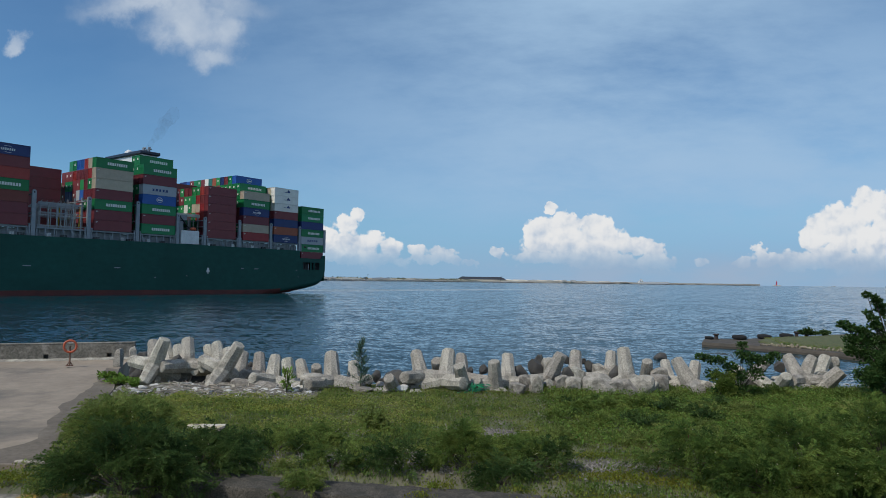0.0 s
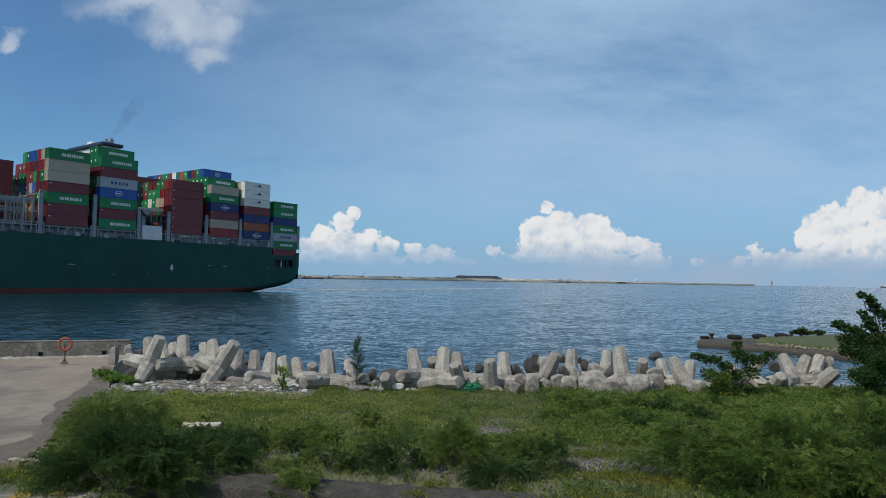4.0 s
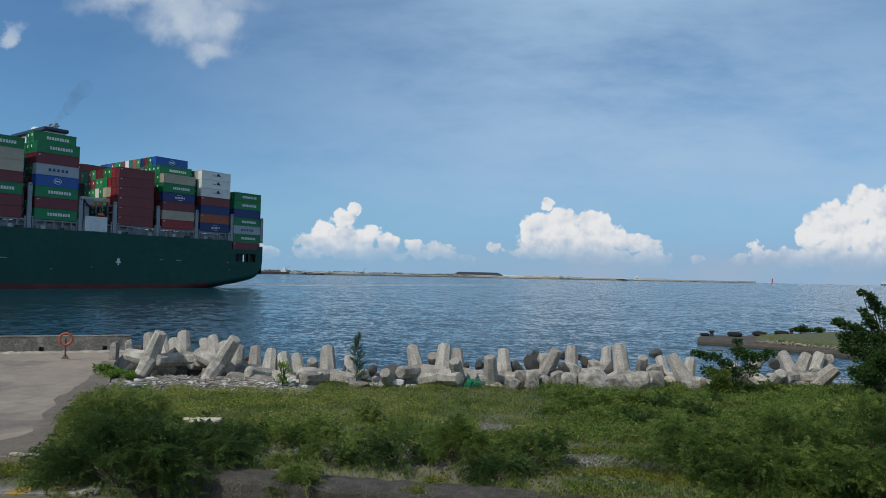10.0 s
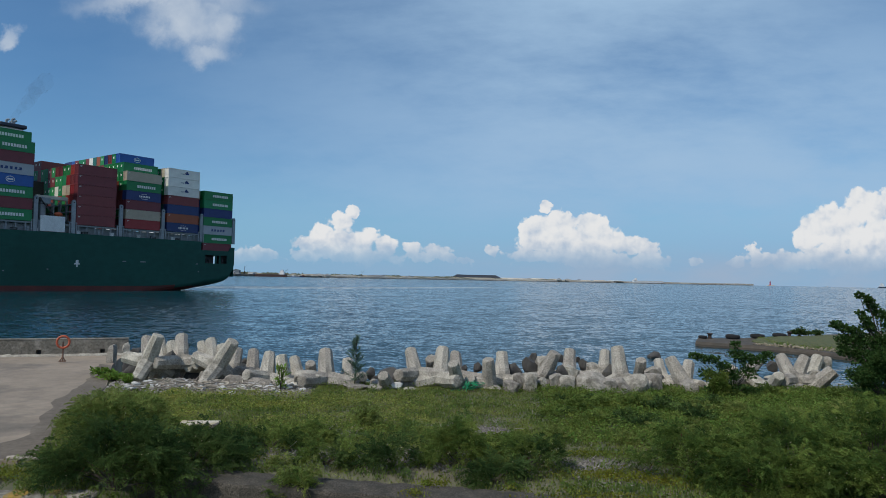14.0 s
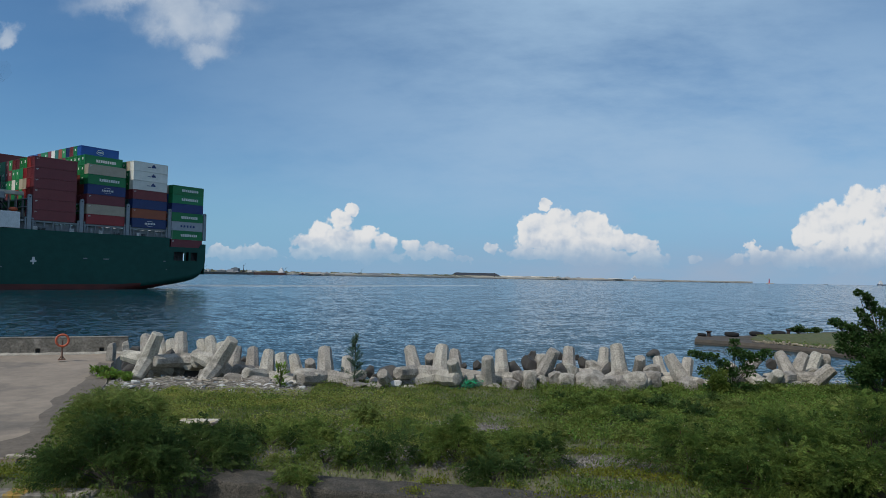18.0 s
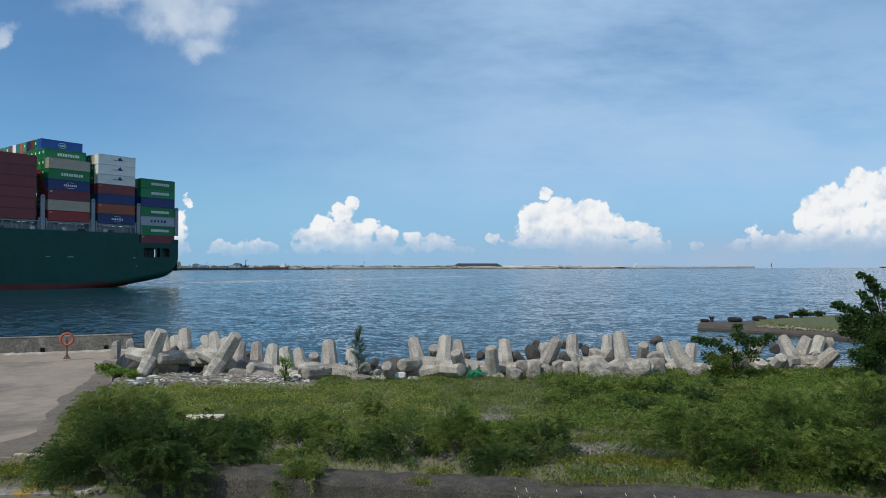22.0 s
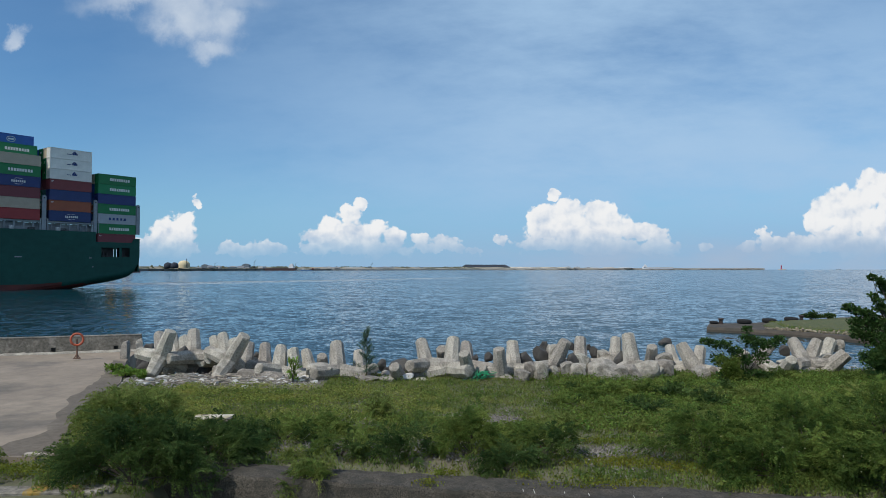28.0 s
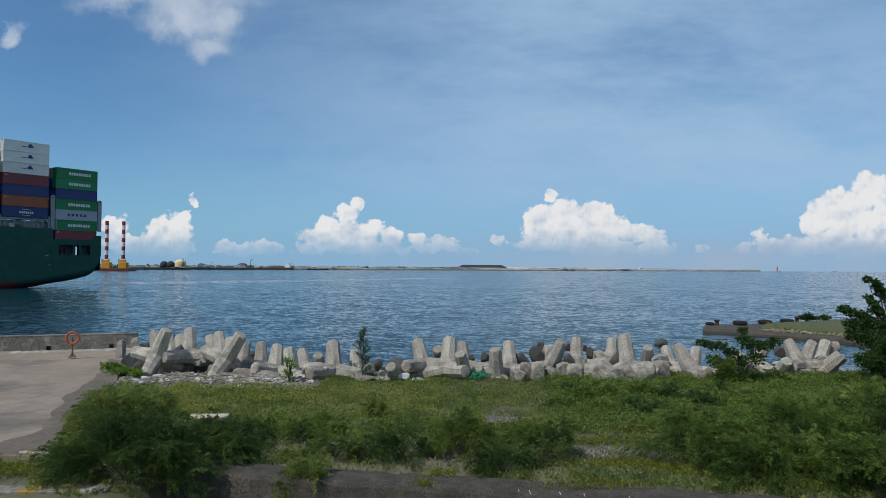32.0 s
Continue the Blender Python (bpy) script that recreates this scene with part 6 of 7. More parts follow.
def lumpy_points(rng, count, centre, radii, lumps, shell=0.45, low=-0.35):
    """Points in the outer part of a crown made of several lumps of uneven size."""
    c = np.array(centre, float)
    r = np.array(radii, float)
    lc = unit(rng.normal(0, 1, (lumps, 3))) * rng.uniform(0.35, 0.85, (lumps, 1))
    lc[:, 2] = np.abs(lc[:, 2]) * 0.9 + low * rng.uniform(0, 1, lumps)
    lr = rng.uniform(0.16, 0.46, lumps)
    which = rng.integers(0, lumps, count)
    d = unit(rng.normal(0, 1, (count, 3)))
    p = lc[which] + d * (lr[which] * rng.uniform(shell, 1.0, count))[:, None]
    way = unit(d * 0.8 + p * 0.5 + np.array([0, 0, 0.35]))
    p[:, :2] /= 1.15
    p *= rng.uniform(0.72, 1.22, (count, 1))
    p[:, 2] *= 0.62
    return c + p * r, way


def stems(bm, foot, tips, r=0.03):
    for tip in tips:
        f, t = Vector(foot), Vector(tip)
        mid = f.lerp(t, 0.5) + Vector((random.uniform(-0.08, 0.08), random.uniform(-0.08, 0.08), 0.1))
        add_tube(bm, f, mid, r, r * 0.65, 6)
        add_tube(bm, mid, t, r * 0.65, r * 0.25, 6)


BARK = material("bark", (0.075, 0.06, 0.045), (0.05, 0.04, 0.03), 4, 0.9, 0.4, 30)
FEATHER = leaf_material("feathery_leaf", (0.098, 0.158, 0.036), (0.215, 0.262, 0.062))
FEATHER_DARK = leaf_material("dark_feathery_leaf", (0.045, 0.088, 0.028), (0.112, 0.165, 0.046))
# lighter feathery tone; on bush tops it stands in for sunlight
LIGHT_FEATHER = leaf_material("light_feathery_leaf", (0.155, 0.212, 0.055), (0.270, 0.298, 0.085))
BROAD = leaf_material("glossy_leaf", (0.045, 0.095, 0.026), (0.070, 0.125, 0.034))
CREEPER = leaf_material("creeper_leaf", (0.155, 0.205, 0.032), (0.235, 0.225, 0.034))
GRASS = leaf_material("grass_blade", (0.098, 0.162, 0.040), (0.285, 0.310, 0.085), 0.4)
GRASS_DRY = leaf_material("dry_grass_blade", (0.17, 0.145, 0.07), (0.12, 0.11, 0.05), 0.4)
NEEDLE = leaf_material("needle_leaf", (0.085, 0.150, 0.100), (0.120, 0.180, 0.115))
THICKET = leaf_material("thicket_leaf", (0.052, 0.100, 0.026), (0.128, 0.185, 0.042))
# sunlit copy of the thicket leaf for its upper sprays
THICKET_LIT = leaf_material("thicket_lit_leaf", (0.100, 0.165, 0.036), (0.190, 0.245, 0.054))
LAWN = leaf_material("lawn_leaf", (0.22, 0.29, 0.060), (0.37, 0.37, 0.10))
LOW_GROWTH = leaf_material("low_growth_leaf", (0.105, 0.190, 0.036), (0.205, 0.275, 0.060))
FRESH_LOW = leaf_material("yellowish_leaf", (0.13, 0.19, 0.04), (0.17, 0.22, 0.045))
FRESH = leaf_material("fresh_leaf", (0.20, 0.30, 0.06), (0.15, 0.25, 0.045))

PUFF = leaf_material("flower_head", (0.42, 0.44, 0.24), (0.52, 0.50, 0.32))
POD = leaf_material("seed_pod", (0.13, 0.065, 0.035), (0.09, 0.05, 0.03))


def feathery_bush(name, at, radii, fronds, seed, label, mat=None, length=0.50, lit_leaf=None):
    rng = np.random.default_rng(seed)
    random.seed(seed)
    o = thing(name, pose(*at), label, "bush", "bushes in the grass")
    pts, way, which, mid, tip = branches(rng, int(fronds * 0.115), radii)
    branch_draw = rng.uniform(0, 1, len(tip))[which]
    # higher sprays mostly take the lighter leaf: sunlit tops painted by colour
    lit = 0.55 * branch_draw + rng.uniform(0, 0.45, len(pts)) < 0.16 + 0.66 * (pts[:, 2] / radii[2])
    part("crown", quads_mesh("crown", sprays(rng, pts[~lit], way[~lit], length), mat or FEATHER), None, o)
    part("young_growth", quads_mesh("young_growth", sprays(rng, pts[lit], way[lit], length * 1.15), lit_leaf or (LIGHT_FEATHER if not mat else FEATHER)), None, o, "lighter upper sprays, sunlight put into the leaf colour")
    top = pts[pts[:, 2] > radii[2] * 0.35]
    if len(top) > 12:
        c = top[rng.integers(0, len(top), int(len(top) * 0.30))] + rng.normal(0, 0.09, (int(len(top) * 0.30), 3))
        r = 0.017
        ends = [np.array(v) * r for v in ((1, 0, 0), (0, 1, 0), (-1, 0, 0), (0, -1, 0))]
        up = np.array((0, 0, r))
        puffs = np.concatenate([np.stack([c + ends[k], c + ends[(k + 1) % 4], c + up], 1) for k in range(4)] + [np.stack([c + ends[(k + 1) % 4], c + ends[k], c - up], 1) for k in range(4)])
        tagged(part("flower_heads", quads_mesh("flower_heads", puffs, PUFF, 3), None, o, "small pale flower heads"), kind="stuff")
        c = pts[rng.integers(0, len(pts), int(len(pts) * 0.22))]
        pods = broad_leaves(rng, c, np.tile([0.0, -0.3, -0.9], (len(c), 1)), 0.15, 0.07)
        tagged(part("seed_pods", quads_mesh("seed_pods", pods, POD), None, o, "hanging brown seed pods"), kind="stuff")
    bm = bmesh.new()
    for m, t in zip(mid, tip):
        p = Vector((0, 0, -0.05))
        for k in range(1, 5):
            f = k / 5
            q = Vector(2 * f * (1 - f) * m + f * f * t)
            add_tube(bm, p, q, 0.026 - 0.005 * k, 0.021 - 0.005 * k, 5, False)
            p = q
    part("woody_base", bm, BARK, o)
    return o


def g(x, y):
    return ground_height(x, y)


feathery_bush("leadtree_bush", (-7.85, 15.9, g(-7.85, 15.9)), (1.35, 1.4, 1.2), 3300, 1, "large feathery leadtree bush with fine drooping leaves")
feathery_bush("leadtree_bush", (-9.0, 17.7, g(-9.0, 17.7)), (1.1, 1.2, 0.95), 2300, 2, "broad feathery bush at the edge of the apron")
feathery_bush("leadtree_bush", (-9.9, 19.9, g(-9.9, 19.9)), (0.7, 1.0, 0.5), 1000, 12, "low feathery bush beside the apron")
feathery_bush("leadtree_bush", (-5.65, 14.5, g(-5.65, 14.5)), (1.3, 0.9, 0.95), 2100, 3, "dense dark green feathery bush by the low wall", FEATHER_DARK, lit_leaf=FEATHER_DARK)
feathery_bush("leadtree_bush", (-6.6, 13.2, g(-6.6, 13.2)), (1.45, 0.8, 1.25), 2400, 4, "dense feathery bush by the kerb", FEATHER_DARK, lit_leaf=FEATHER_DARK)
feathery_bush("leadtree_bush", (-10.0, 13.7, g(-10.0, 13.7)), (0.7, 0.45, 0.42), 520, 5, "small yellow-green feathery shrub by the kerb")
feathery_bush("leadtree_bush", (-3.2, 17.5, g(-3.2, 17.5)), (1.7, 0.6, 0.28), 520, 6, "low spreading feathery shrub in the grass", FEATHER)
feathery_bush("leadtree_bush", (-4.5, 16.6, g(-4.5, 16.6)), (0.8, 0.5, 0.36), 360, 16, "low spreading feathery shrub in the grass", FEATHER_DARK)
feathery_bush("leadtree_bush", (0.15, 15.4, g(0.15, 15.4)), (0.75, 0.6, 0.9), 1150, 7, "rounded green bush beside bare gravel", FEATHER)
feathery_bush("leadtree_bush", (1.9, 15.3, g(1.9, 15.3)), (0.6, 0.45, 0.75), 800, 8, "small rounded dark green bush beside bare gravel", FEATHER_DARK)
feathery_bush("leadtree_bush", (5.4, 15.3, g(5.4, 15.3)), (1.6, 1.2, 0.95), 2200, 9, "dense feathery thicket by the low wall", THICKET, lit_leaf=THICKET_LIT)
feathery_bush("leadtree_bush", (7.7, 15.2, g(7.7, 15.2)), (1.6, 1.4, 1.25), 2600, 10, "dense feathery thicket by the low wall", THICKET, lit_leaf=THICKET_LIT)
feathery_bush("leadtree_bush", (9.9, 16.0, g(9.9, 16.0)), (1.6, 1.5, 1.65), 2800, 11, "tall feathery thicket with dry stems", THICKET, lit_leaf=THICKET_LIT)
feathery_bush("leadtree_bush", (12.3, 17.0, g(12.3, 17.0)), (1.7, 1.6, 2.05), 2600, 13, "tall feathery thicket with dry stems", THICKET, lit_leaf=THICKET_LIT)
feathery_bush("leadtree_bush", (6.3, 13.75, g(6.3, 13.75)), (1.4, 0.6, 0.75), 1500, 18, "dark low thicket along the low wall", THICKET, lit_leaf=THICKET_LIT)
feathery_bush("leadtree_bush", (8.6, 13.3, g(8.6, 13.3)), (1.7, 0.8, 1.15), 2200, 19, "dark low thicket along the low wall", THICKET, lit_leaf=THICKET_LIT)
feathery_bush("leadtree_bush", (11.2, 14.2, g(11.2, 14.2)), (1.5, 1.0, 1.3), 2000, 20, "tall dark thicket with dry stems", THICKET, lit_leaf=THICKET_LIT)
feathery_bush("leadtree_bush", (7.4, 18.4, g(7.4, 18.4)), (2.0, 1.2, 0.45), 1000, 14, "low feathery growth in the grass", FEATHER, lit_leaf=LIGHT_FEATHER)
feathery_bush("leadtree_bush", (11.6, 20.5, g(11.6, 20.5)), (2.0, 1.3, 0.45), 800, 15, "low feathery growth in the grass", FEATHER, lit_leaf=LIGHT_FEATHER)
feathery_bush("leadtree_bush", (-1.3, 15.2, g(-1.3, 15.2)), (0.7, 0.4, 0.42), 480, 21, "low dark shrub on bare ground by the low wall", FEATHER_DARK, lit_leaf=FEATHER_DARK)
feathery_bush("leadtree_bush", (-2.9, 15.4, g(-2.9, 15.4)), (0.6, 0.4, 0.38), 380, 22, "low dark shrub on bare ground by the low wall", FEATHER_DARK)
feathery_bush("leadtree_bush", (0.9, 14.4, g(0.9, 14.4)), (0.6, 0.3, 0.35), 360, 23, "low dark shrub on bare ground by the low wall", FEATHER_DARK, lit_leaf=FEATHER_DARK)
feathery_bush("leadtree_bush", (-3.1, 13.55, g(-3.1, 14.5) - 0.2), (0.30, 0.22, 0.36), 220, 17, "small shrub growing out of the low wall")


def broad_bush(name, at, radii, count, seed, label, lumps=12, size=0.12, trunk=None, mat=None, category="bush", group=""):
    rng = np.random.default_rng(seed)
    random.seed(seed)
    o = thing(name, pose(*at), label, category, group)
    pts, way = lumpy_points(rng, count, (0, 0, radii[2] * 0.45 + (trunk or 0)), radii, lumps, shell=0.3)
    part("crown", quads_mesh("crown", broad_leaves(rng, pts, way, size), mat or BROAD), None, o)
    bm = bmesh.new()
    if trunk:
        add_tube(bm, (0, 0, -0.1), (0.1, 0, trunk + radii[2] * 0.4), 0.09, 0.05, 8)
        stems(bm, (0.08, 0, trunk * 0.7), pts[rng.integers(0, len(pts), 16)], 0.04)
    else:
        stems(bm, (0, 0, -0.05), pts[rng.integers(0, len(pts), 14)], 0.025)
    part("trunk" if trunk else "woody_base", bm, BARK, o)
    return o


def branch_clumps(o, rng, clumps, mat, size=0.13, limb=0.05):
    """Limbs that reach out, each with clumps of leaves along its end."""
    for tip, r, n in clumps:
        t = np.array(tip, float)
        d = unit(rng.normal(0, 1, (n, 3)))
        p = t + d * r * rng.uniform(0.15, 1.0, (n, 1)) * np.array([1.25, 1, 0.75])
        tagged(part("leaf_clump", quads_mesh("leaf_clump", broad_leaves(rng, p, unit(d + np.array([0, 0, 0.4])), size), mat), None, o), kind="stuff")
        bm = bmesh.new()
        stems(bm, (0.0, 0.0, min(0.7, limb * 14)), [tip], limb)
        part("limb", bm, BARK, o)


tree = thing("sea_tree", pose(17.0, 26.6, 1.5), "dark green broad-leaved tree beside the rocks", "tree")
_bm = bmesh.new()
add_tube(_bm, (0, 0, -0.2), (-0.1, 0, 0.9), 0.10, 0.08, 8)
add_tube(_bm, (-0.1, 0, 0.9), (-0.25, 0, 2.2), 0.08, 0.05, 8)
part("trunk", _bm, BARK, tree)
_rng = np.random.default_rng(7)
branch_clumps(tree, _rng, [((-1.01, 0.1, 3.97), 0.14, 120), ((-0.86, -0.1, 3.84), 0.16, 140), ((-0.69, 0.0, 3.68), 0.18, 180), ((-0.49, 0.1, 3.47), 0.21, 220), ((-0.28, 0.0, 3.25), 0.23, 260), ((0.00, -0.1, 3.12), 0.32, 360),
                           ((-2.08, 0.0, 2.82), 0.14, 110), ((-1.91, 0.1, 2.76), 0.18, 160), ((-1.69, 0.0, 2.67), 0.18, 170), ((-1.43, 0.1, 2.59), 0.21, 200), ((-1.21, 0.0, 2.53), 0.21, 200), ((-0.96, 0.1, 3.24), 0.16, 150),
                           ((-0.92, -0.1, 3.02), 0.18, 180), ((-0.85, -0.1, 2.78), 0.21, 200), ((-0.64, 0.0, 2.67), 0.16, 150), ((-1.65, 0.0, 2.19), 0.32, 420), ((-0.99, 0.1, 2.16), 0.41, 620), ((-0.34, -0.1, 2.21), 0.46, 700),
                           ((-1.76, -0.1, 1.81), 0.23, 240), ((-1.22, 0.0, 1.65), 0.46, 700), ((-0.46, -0.1, 1.62), 0.55, 900), ((0.31, 0.1, 2.07), 0.68, 900), ((0.32, 0.1, 2.73), 0.50, 500)], BROAD, 0.10, 0.035)
shrub = broad_bush("coastal_shrub", (10.7, 25.9, g(10.7, 25.9)), (1.3, 0.6, 0.55), 1300, 32, "spreading dark green shrub among the tetrapods", 10, 0.12)
branch_clumps(shrub, _rng, [((-1.45, 0, 1.55), 0.16, 150), ((-1.15, 0, 1.45), 0.19, 190), ((-0.75, 0, 1.42), 0.22, 240), ((-0.35, 0, 1.15), 0.26, 300), ((0.1, 0, 1.65), 0.25, 280), ((0.45, 0, 1.45), 0.36, 480),
                            ((0.9, 0, 1.45), 0.28, 300), ((1.3, 0, 1.6), 0.22, 200), ((-1.0, 0, 0.85), 0.30, 300), ((0.55, 0, 0.95), 0.34, 380), ((0.1, 0, 2.0), 0.17, 140), ((-0.1, 0, 0.8), 0.3, 300)], BROAD, 0.095, 0.016)
broad_bush("coastal_shrub", (9.75, 25.4, g(9.75, 25.4)), (0.95, 0.5, 1.25), 3400, 33, "rounded yellow-green shrub at the foot of the tetrapods", 9, 0.075, mat=FRESH_LOW)
broad_bush("coastal_shrub", (16.35, 25.9, g(16.35, 25.9)), (1.75, 0.8, 2.0), 9500, 36, "dark leafy growth under the tree", 16, 0.09)
broad_bush("coastal_shrub", (36.0, 70.6, 0.45), (1.7, 0.9, 0.95), 1500, 34, "low shrub growing on the mole", 10, 0.16, mat=FEATHER_DARK)
broad_bush("coastal_shrub", (38.4, 71.8, 0.45), (0.9, 0.7, 0.8), 700, 35, "low shrub growing on the mole", 10, 0.16, mat=FEATHER_DARK)
for x, y, s, k in ((-13.4, 26.3, 0.55, 41), (-12.7, 26.0, 0.42, 42), (-14.2, 27.0, 0.6, 43)):
    broad_bush("beach_plant", (x, y, g(x, y)), (s * 1.2, s, s * 0.75), 420, k, "bright green leafy beach plant beside the posts", 6, 0.11, mat=FRESH, group="beach plants")


def rosette_plant(at, seed):
    rng = np.random.default_rng(seed)
    o = thing("milkweed", pose(*at), "bright green leafy upright plant before the tetrapods", "plant")
    pts, way = [], []
    for i in range(110):
        z = rng.uniform(0.08, 0.85)
        a = rng.uniform(0, 2 * np.pi)
        pts.append((0.03 * np.cos(a) + 0.12 * np.sin(i), 0.03 * np.sin(a), z))
        way.append((np.cos(a), np.sin(a), 0.75))
    part("leaves", quads_mesh("leaves", broad_leaves(rng, np.array(pts), unit(np.array(way)), 0.24, 0.16), FRESH), None, o)
    bm = bmesh.new()
    for x in (-0.1, 0, 0.1):
        add_tube(bm, (0, 0, 0), (x, 0, 0.85), 0.015, 0.008, 6)
    part("stem", bm, BARK, o)


rosette_plant((-6.46, 25.1, g(-6.46, 25.1)), 51)


def casuarina():
    rng = np.random.default_rng(61)
    o = thing("casuarina_sapling", pose(-3.82, 26.0, g(-3.82, 26.0)), "slender grey-green casuarina sapling with thin needles", "sapling")
    bm = bmesh.new()
    add_tube(bm, (0, 0, -0.05), (0.04, 0, 1.9), 0.025, 0.005, 6)
    at, way = [], []
    for i in range(46):
        z = 0.15 + 1.7 * i / 46
        a = rng.uniform(0, 6.28)
        r = (0.62 * (1 - z / 2.1)) * rng.uniform(0.5, 1.1)
        tip = Vector((r * math.cos(a), r * math.sin(a), z + 0.28 * r + 0.12))
        add_tube(bm, (0.02 * z, 0, z), tip, 0.007, 0.003, 5)
        for k in range(46):
            f = rng.uniform(0.1, 1.05)
            at.append((tip.x * f, tip.y * f, z + (tip.z - z) * f))
            way.append((math.cos(a) * 0.5, math.sin(a) * 0.5, 0.8))
    part("trunk", bm, BARK, o)
    part("needles", quads_mesh("needles", broad_leaves(rng, np.array(at), unit(np.array(way)), 0.17, 0.038), NEEDLE), None, o)


casuarina()


def weed_clumps():
    """Small low clumps of fine-leaved weeds all over the meadow."""
    rng = np.random.default_rng(91)
    protos = []
    for k in range(5):
        pts, way = lumpy_points(rng, 150, (0, 0, 0.12), (0.5, 0.5, 0.42), 7)
        pts, way = pts[pts[:, 2] > 0], way[pts[:, 2] > 0]
        protos.append(quads_mesh("weed_clump", leaflets(rng, pts, way, 0.24, 8, 0.075, 0.013), (FEATHER, LIGHT_FEATHER, FEATHER, FEATHER_DARK, LIGHT_FEATHER)[k]))
    n = 0
    while n < 105:
        x, y = rng.uniform(-9, 20), 14.6 + 12 * rng.uniform(0, 1) ** 1.2
        if y < 15.0 - 0.155 * (x + 4.5) or x < -8.5 - (y - 14.5) * 0.45:
            continue
        if x < 1 and y > 19.5 or x < -5 and y > 16.8:
            continue
        if any(((x - bx) / (br * 1.5)) ** 2 + ((y - by) / (br * 0.7)) ** 2 < 1 for bx, by, br in BARE) or noise.noise(Vector((x * 0.3, y * 0.3, 4.0))) < -0.25:
            continue
        o = thing("weed_clump", pose(x, y, g(x, y), rz=rng.uniform(0, 360)), "low clump of fine-leaved weeds in the grass", "weeds", "weed clumps in the meadow", data=protos[n % 5])
        s = rng.uniform(0.6, 1.5)
        o.scale = (s, s, s * rng.uniform(0.7, 1.1))
        n += 1


BARE = [(-6.85, 17.6, 0.6), (3.6, 15.6, 1.0), (0.95, 15.6, 0.75), (-0.6, 16.1, 0.95), (-1.9, 16.1, 0.5), (-3.4, 16.1, 0.95), (-3.0, 18.6, 0.4), (6.1, 15.4, 0.5), (-5.2, 16.9, 0.4), (1.2, 17.6, 0.5), (1.0, 19.4, 0.6)]


def meadow():
    """Grass, creepers and weeds over the flat ground, thinner over bare patches."""
    rng = np.random.default_rng(77)

    def spots(n, y_power=0.8):
        x = rng.uniform(-14.5, 24, n)
        y = 12.2 + 15.6 * rng.uniform(0, 1, n) ** y_power + 0.05 * np.maximum(x, 0)
        ok = x > -9.15 - (y - 14.5) * 0.44
        ok &= (y > 14.4 - 0.155 * (x + 4.5)) | ((x < -6.0) & (y > 12.3) & (np.sin(x * 5) + np.sin(y * 7) > -0.6))
        ok &= y < 27.4 + 0.07 * x
        ok &= ~((x < -5.2) & (y > 23.7))
        x, y = x[ok], y[ok]
        bare = np.zeros(len(x), bool)
        for bx, by, br in BARE:
            bare |= ((x - bx) / (br * 1.3)) ** 2 + ((y - by + 0.30) / (br * 1.2)) ** 2 < rng.uniform(0.6, 1.3, len(x))
        strip = (x > -5.4) & (x < 2.3) & (y < 15.9 - 0.10 * (x + 4.5))
        bare |= strip & (rng.uniform(0, 1, len(x)) < 0.72)
        bare &= rng.uniform(0, 1, len(x)) > 0.08
        x, y = x[~bare], y[~bare]
        z = np.array([ground_height(a, b) for a, b in zip(x, y)])
        tuft = np.array([noise.noise(Vector((a * 0.55, b * 0.55, 7.0))) + 0.5 * noise.noise(Vector((a * 1.9, b * 1.9, 2.0))) for a, b in zip(x, y)])
        return np.stack([x, y, z], 1), tuft

    def blades(n, low, high, width, tuft_gain, dry=None):
        p, t = spots(n)
        if dry is not None:
            keep = t * dry + rng.normal(0, 0.25, len(t)) > 0.12
            p, t = p[keep], t[keep]
        m = len(p)
        lawn = np.where((p[:, 1] > 19.5) & (p[:, 0] < 5), 0.55, 1.0)[:, None]
        h = lawn * rng.uniform(low, high, (m, 1)) * (1 + tuft_gain * np.clip(t, -0.8, 1.0))[:, None]
        lean = rng.normal(0, 0.45, (m, 3))
        lean[:, 2] = 1
        a = rng.uniform(0, 2 * np.pi, m)
        w = np.stack([np.cos(a), np.sin(a), 0 * a], 1) * width
        return np.stack([p - w, p + w, p + unit(lean) * h], 1).reshape(-1, 3)

    tagged(new("grass", quads_mesh("grass", blades(330000, 0.07, 0.22, 0.011, 0.9), GRASS, 3)), "low yellow-green grass and weeds", "grass", kind="stuff")
    tagged(new("dry_grass", quads_mesh("dry_grass", blades(50000, 0.08, 0.22, 0.007, 0.6, -1.0), GRASS_DRY, 3)), "straw-coloured dry grass among green", "grass", kind="stuff")
    p, t = spots(200000)
    keep = (t + rng.normal(0, 0.2, len(t)) > -0.25) & ((rng.uniform(0, 1, len(t)) < 0.22) | (p[:, 1] < 19.0) | (p[:, 0] > 3))
    p, t = p[keep], t[keep]
    p[:, 2] += rng.uniform(0.02, 0.16, len(p)) * (1 + np.clip(t, 0, 1))
    tagged(new("weeds", quads_mesh("weeds", broad_leaves(rng, p, np.tile([0, 0, 0.6], (len(p), 1)), 0.065), FEATHER)), "small-leaved green weeds", "weeds", kind="stuff")
    # sunny short lawn between the bushes and the driftwood
    n = 30000
    p = np.stack([-10.2 + 9.5 * rng.uniform(0, 1, n) ** 1.4, rng.uniform(18.6, 24.6, n), np.zeros(n)], 1)
    t = np.array([noise.noise(Vector((a * 0.7, b * 0.7, 3.0))) for a, b in p[:, :2]])
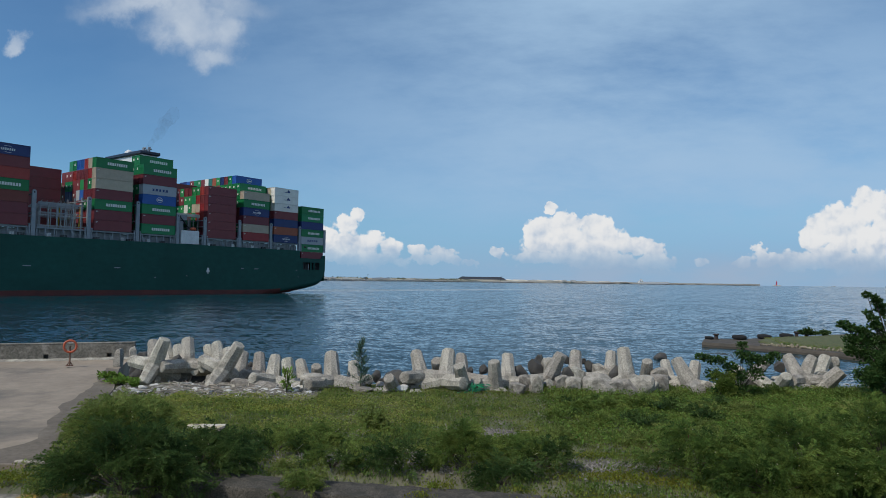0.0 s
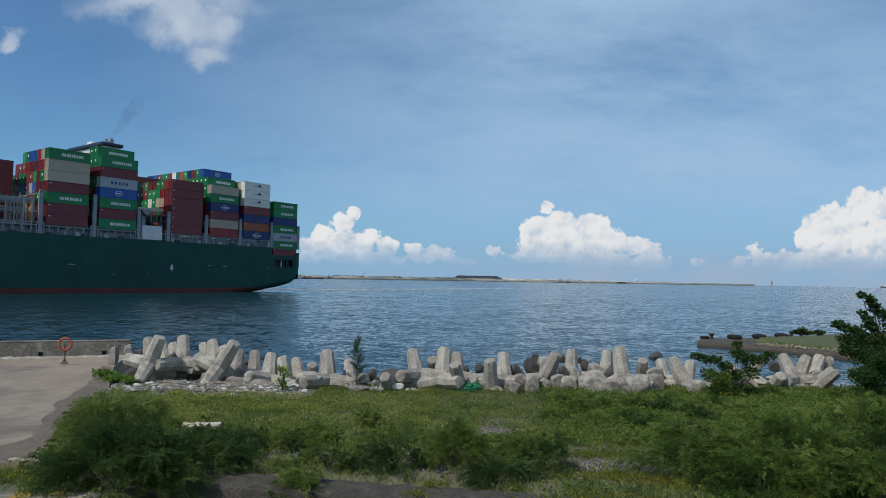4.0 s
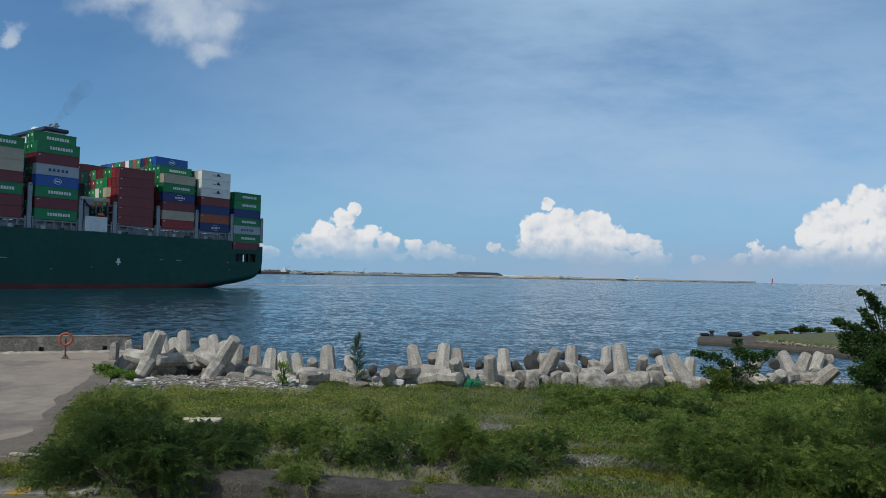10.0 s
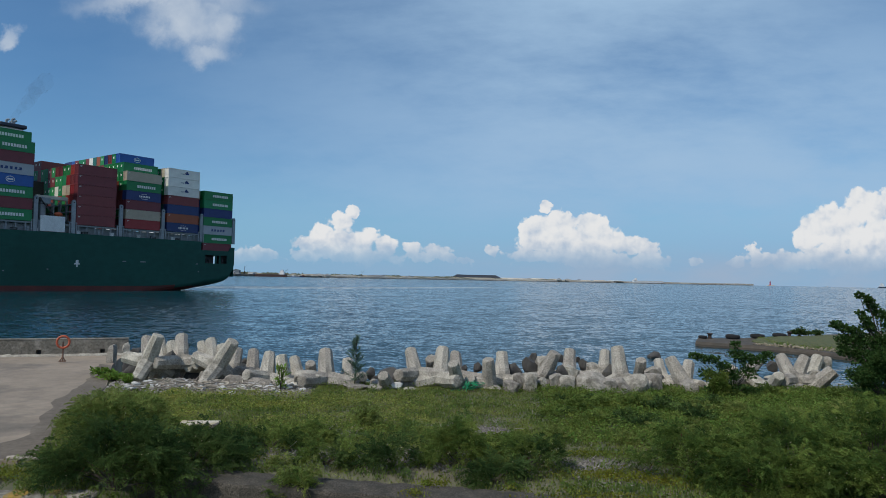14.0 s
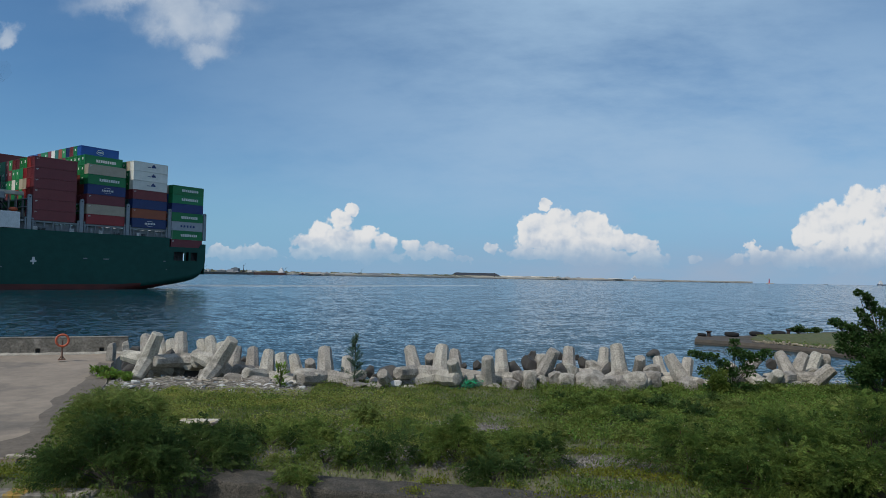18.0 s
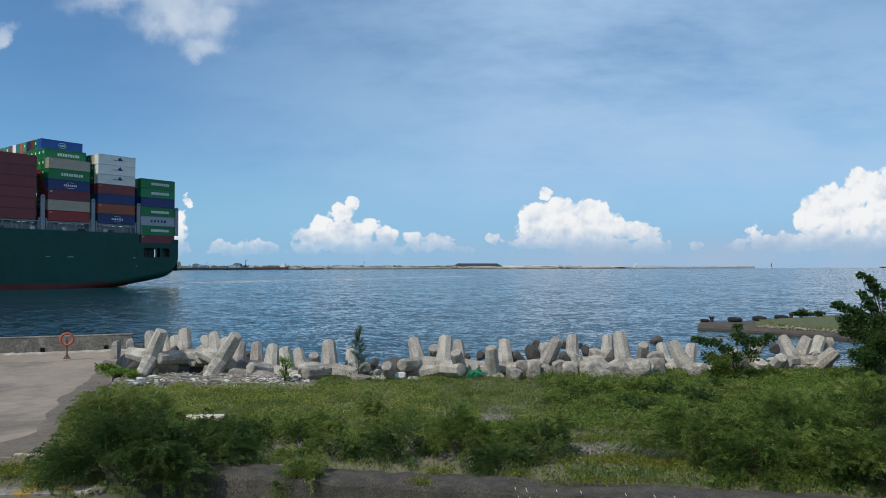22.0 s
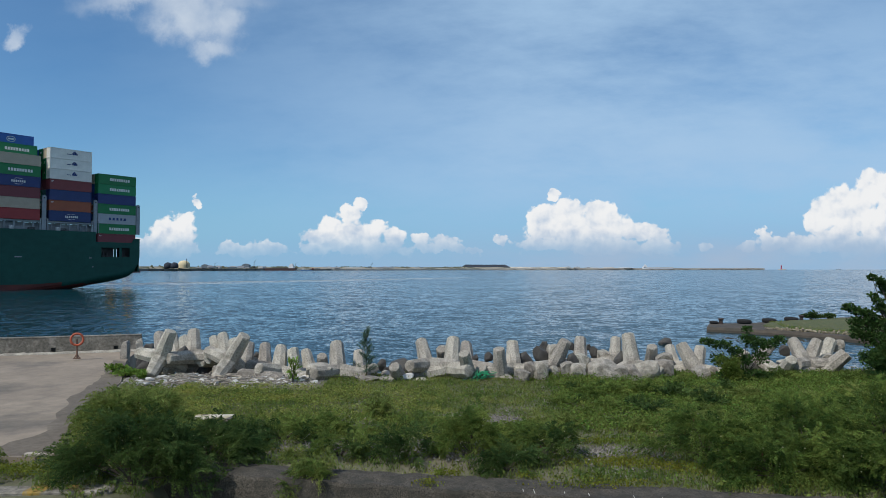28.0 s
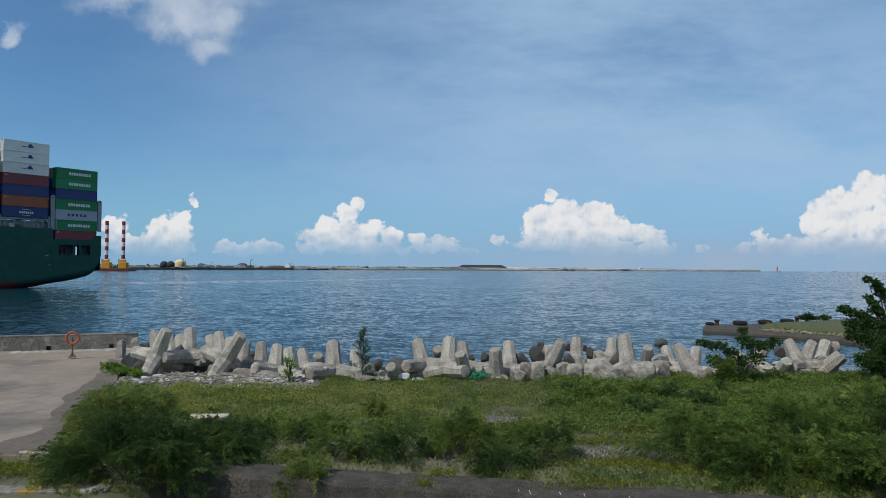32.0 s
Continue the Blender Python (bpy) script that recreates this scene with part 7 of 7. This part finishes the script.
    p = p[(t + rng.normal(0, 0.2, n) > -0.1) & (p[:, 0] > -9.3 - (p[:, 1] - 18.0) * 0.30)]
    p[:, 2] = [ground_height(a, b) for a, b in p[:, :2]]
    p[:, 2] += rng.uniform(0.06, 0.13, len(p))
    tagged(new("lawn", quads_mesh("lawn", broad_leaves(rng, p, unit(np.stack([rng.normal(0, 1, len(p)), rng.normal(0, 1, len(p)), 0.25 + 0 * p[:, 0]], 1)), 0.06, 0.25), LAWN)), "short yellow-green lawn in the sun", "grass", kind="stuff")
    # bright low growth between the thicket and the rocks
    n = 52000
    p = np.stack([3.0 + 17.0 * rng.uniform(0, 1, n) ** 0.8, rng.uniform(17.6, 26.6, n), np.zeros(n)], 1)
    t = np.array([noise.noise(Vector((a * 0.6, b * 0.6, 8.0))) for a, b in p[:, :2]])
    p = p[(t + rng.normal(0, 0.25, n) > -0.2) & (p[:, 1] > 17.4 + 0.12 * (p[:, 0] - 5)) & (p[:, 1] < 27.0 + 0.05 * p[:, 0])]
    p[:, 2] = [ground_height(a, b) for a, b in p[:, :2]]
    p[:, 2] += rng.uniform(0.10, 0.26, len(p))
    tagged(new("low_growth", quads_mesh("low_growth", broad_leaves(rng, p, unit(np.stack([rng.normal(0, 1, len(p)), rng.normal(0, 1, len(p)), 0.3 + 0 * p[:, 0]], 1)), 0.075, 0.28), LOW_GROWTH)), "bright yellow-green low growth before the rocks", "weeds", kind="stuff")
    q = []
    for cx, cy, rx, ry, n in ((3.5, 14.75, 1.0, 0.40, 1900), (3.2, 16.6, 1.3, 0.14, 900), (-1.5, 15.6, 1.6, 0.35, 350), (-4.5, 15.6, 1.2, 0.3, 250), (-0.4, 13.8, 0.3, 0.3, 420), (3.2, 13.25, 1.0, 0.25, 420), (1.2, 13.8, 0.3, 0.15, 120), (2.4, 13.7, 0.8, 0.1, 160), (4.6, 14.4, 0.8, 0.4, 900), (-6.5, 22.0, 3.0, 1.2, 1500), (2.3, 12.95, 0.9, 0.12, 260), (-8.9, 13.7, 1.3, 0.5, 1700), (-0.7, 13.0, 0.22, 0.2, 170)):
        q.append(np.stack([rng.normal(cx, rx * 0.55, n), rng.normal(cy, ry * 0.55, n), np.full(n, 0.0)], 1))
    q = np.concatenate(q)
    q[:, 2] = [max(ground_height(a, b), GROUND_Z + 0.1 if b < 14.4 - 0.155 * (a + 4.5) else 0) for a, b in q[:, :2]]
    q[:, 2] += rng.uniform(0.02, 0.12, len(q))
    tagged(new("creeper", quads_mesh("creeper", broad_leaves(rng, q, np.tile([0, 0, 0.8], (len(q), 1)), 0.042), CREEPER)), "yellow-green creeper leaves over gravel", "creeper", kind="stuff")



def gravel():
    """Loose grey stones over the bare patches."""
    rng = np.random.default_rng(23)
    tris = []
    for bx, by, br in BARE:
        n = int(1300 * br)
        for x, y in zip(rng.normal(bx, br * 0.65, n), rng.normal(by - 0.1, br * 0.5, n)):
            r = rng.uniform(0.012, 0.05)
            c = np.array([x, y, ground_height(x, y) + r * 0.3])
            a = rng.uniform(0, 6.28)
            ring = [c + np.array([r * np.cos(a + k * 2.1) * rng.uniform(0.7, 1.3), r * np.sin(a + k * 2.1), 0]) for k in range(3)]
            top = c + np.array([rng.normal(0, r * 0.2), 0, r * 0.8])
            for k in range(3):
                tris += [ring[k], ring[(k + 1) % 3], top]
    tagged(new("gravel", quads_mesh("gravel", np.array(tris), material("grey_gravel", (0.23, 0.215, 0.195), (0.15, 0.14, 0.13), 2, 0.95, island=0.45, spec=0.1), 3)), "loose grey gravel on the bare patches", "gravel", kind="stuff")


def pier_grass():
    """Tufts of yellowish grass over the turf of the mole."""
    rng = np.random.default_rng(33)
    n = 6000
    f = rng.uniform(1.9, 3.8, n)
    k = np.minimum(f.astype(int), 4)
    a, b = np.array(PIER_NEAR), np.array(PIER_FAR)
    fr = (f - k)[:, None]
    p, q = a[k] * (1 - fr) + a[k + 1] * fr, b[k] * (1 - fr) + b[k + 1] * fr
    s = rng.uniform(0.14, 0.84, (n, 1))
    at = np.concatenate([p + (q - p) * s, rng.uniform(0.48, 0.62, (n, 1))], 1)
    tip = at + np.stack([rng.normal(0, 0.12, n), rng.normal(0, 0.12, n), rng.uniform(0.04, 0.13, n)], 1)
    w = np.stack([rng.uniform(0.02, 0.06, n), 0 * s[:, 0], 0 * s[:, 0]], 1)
    tagged(new("pier_grass", quads_mesh("pier_grass", np.stack([at - w, at + w, tip], 1), GRASS, 3)), "yellowish grass tufts on the mole", "grass", kind="stuff")


meadow()
pier_grass()
weed_clumps()
gravel()


def dry_twigs():
    """Pale dry twigs over the bare ground between the bushes."""
    random.seed(52)
    bm = bmesh.new()
    for i in range(260):
        bx, by, br = random.choice(BARE)
        x, y = random.gauss(bx, br * 0.9), random.gauss(by, br * 0.4)
        p = Vector((x, y, ground_height(x, y) + random.uniform(0.02, 0.12)))
        q = p + Vector((random.gauss(0, 0.11), random.gauss(0, 0.08), random.uniform(-0.02, 0.15)))
        add_tube(bm, p, q, 0.008, 0.004, 5)
    tagged(new("dry_twigs", mesh_of("dry_twigs", bm, material("bleached_twig", (0.33, 0.30, 0.26), (0.2, 0.18, 0.15), 4, 0.9, island=0.3))), "pale dry twigs on the bare ground", "twigs", kind="stuff")


dry_twigs()


motions()
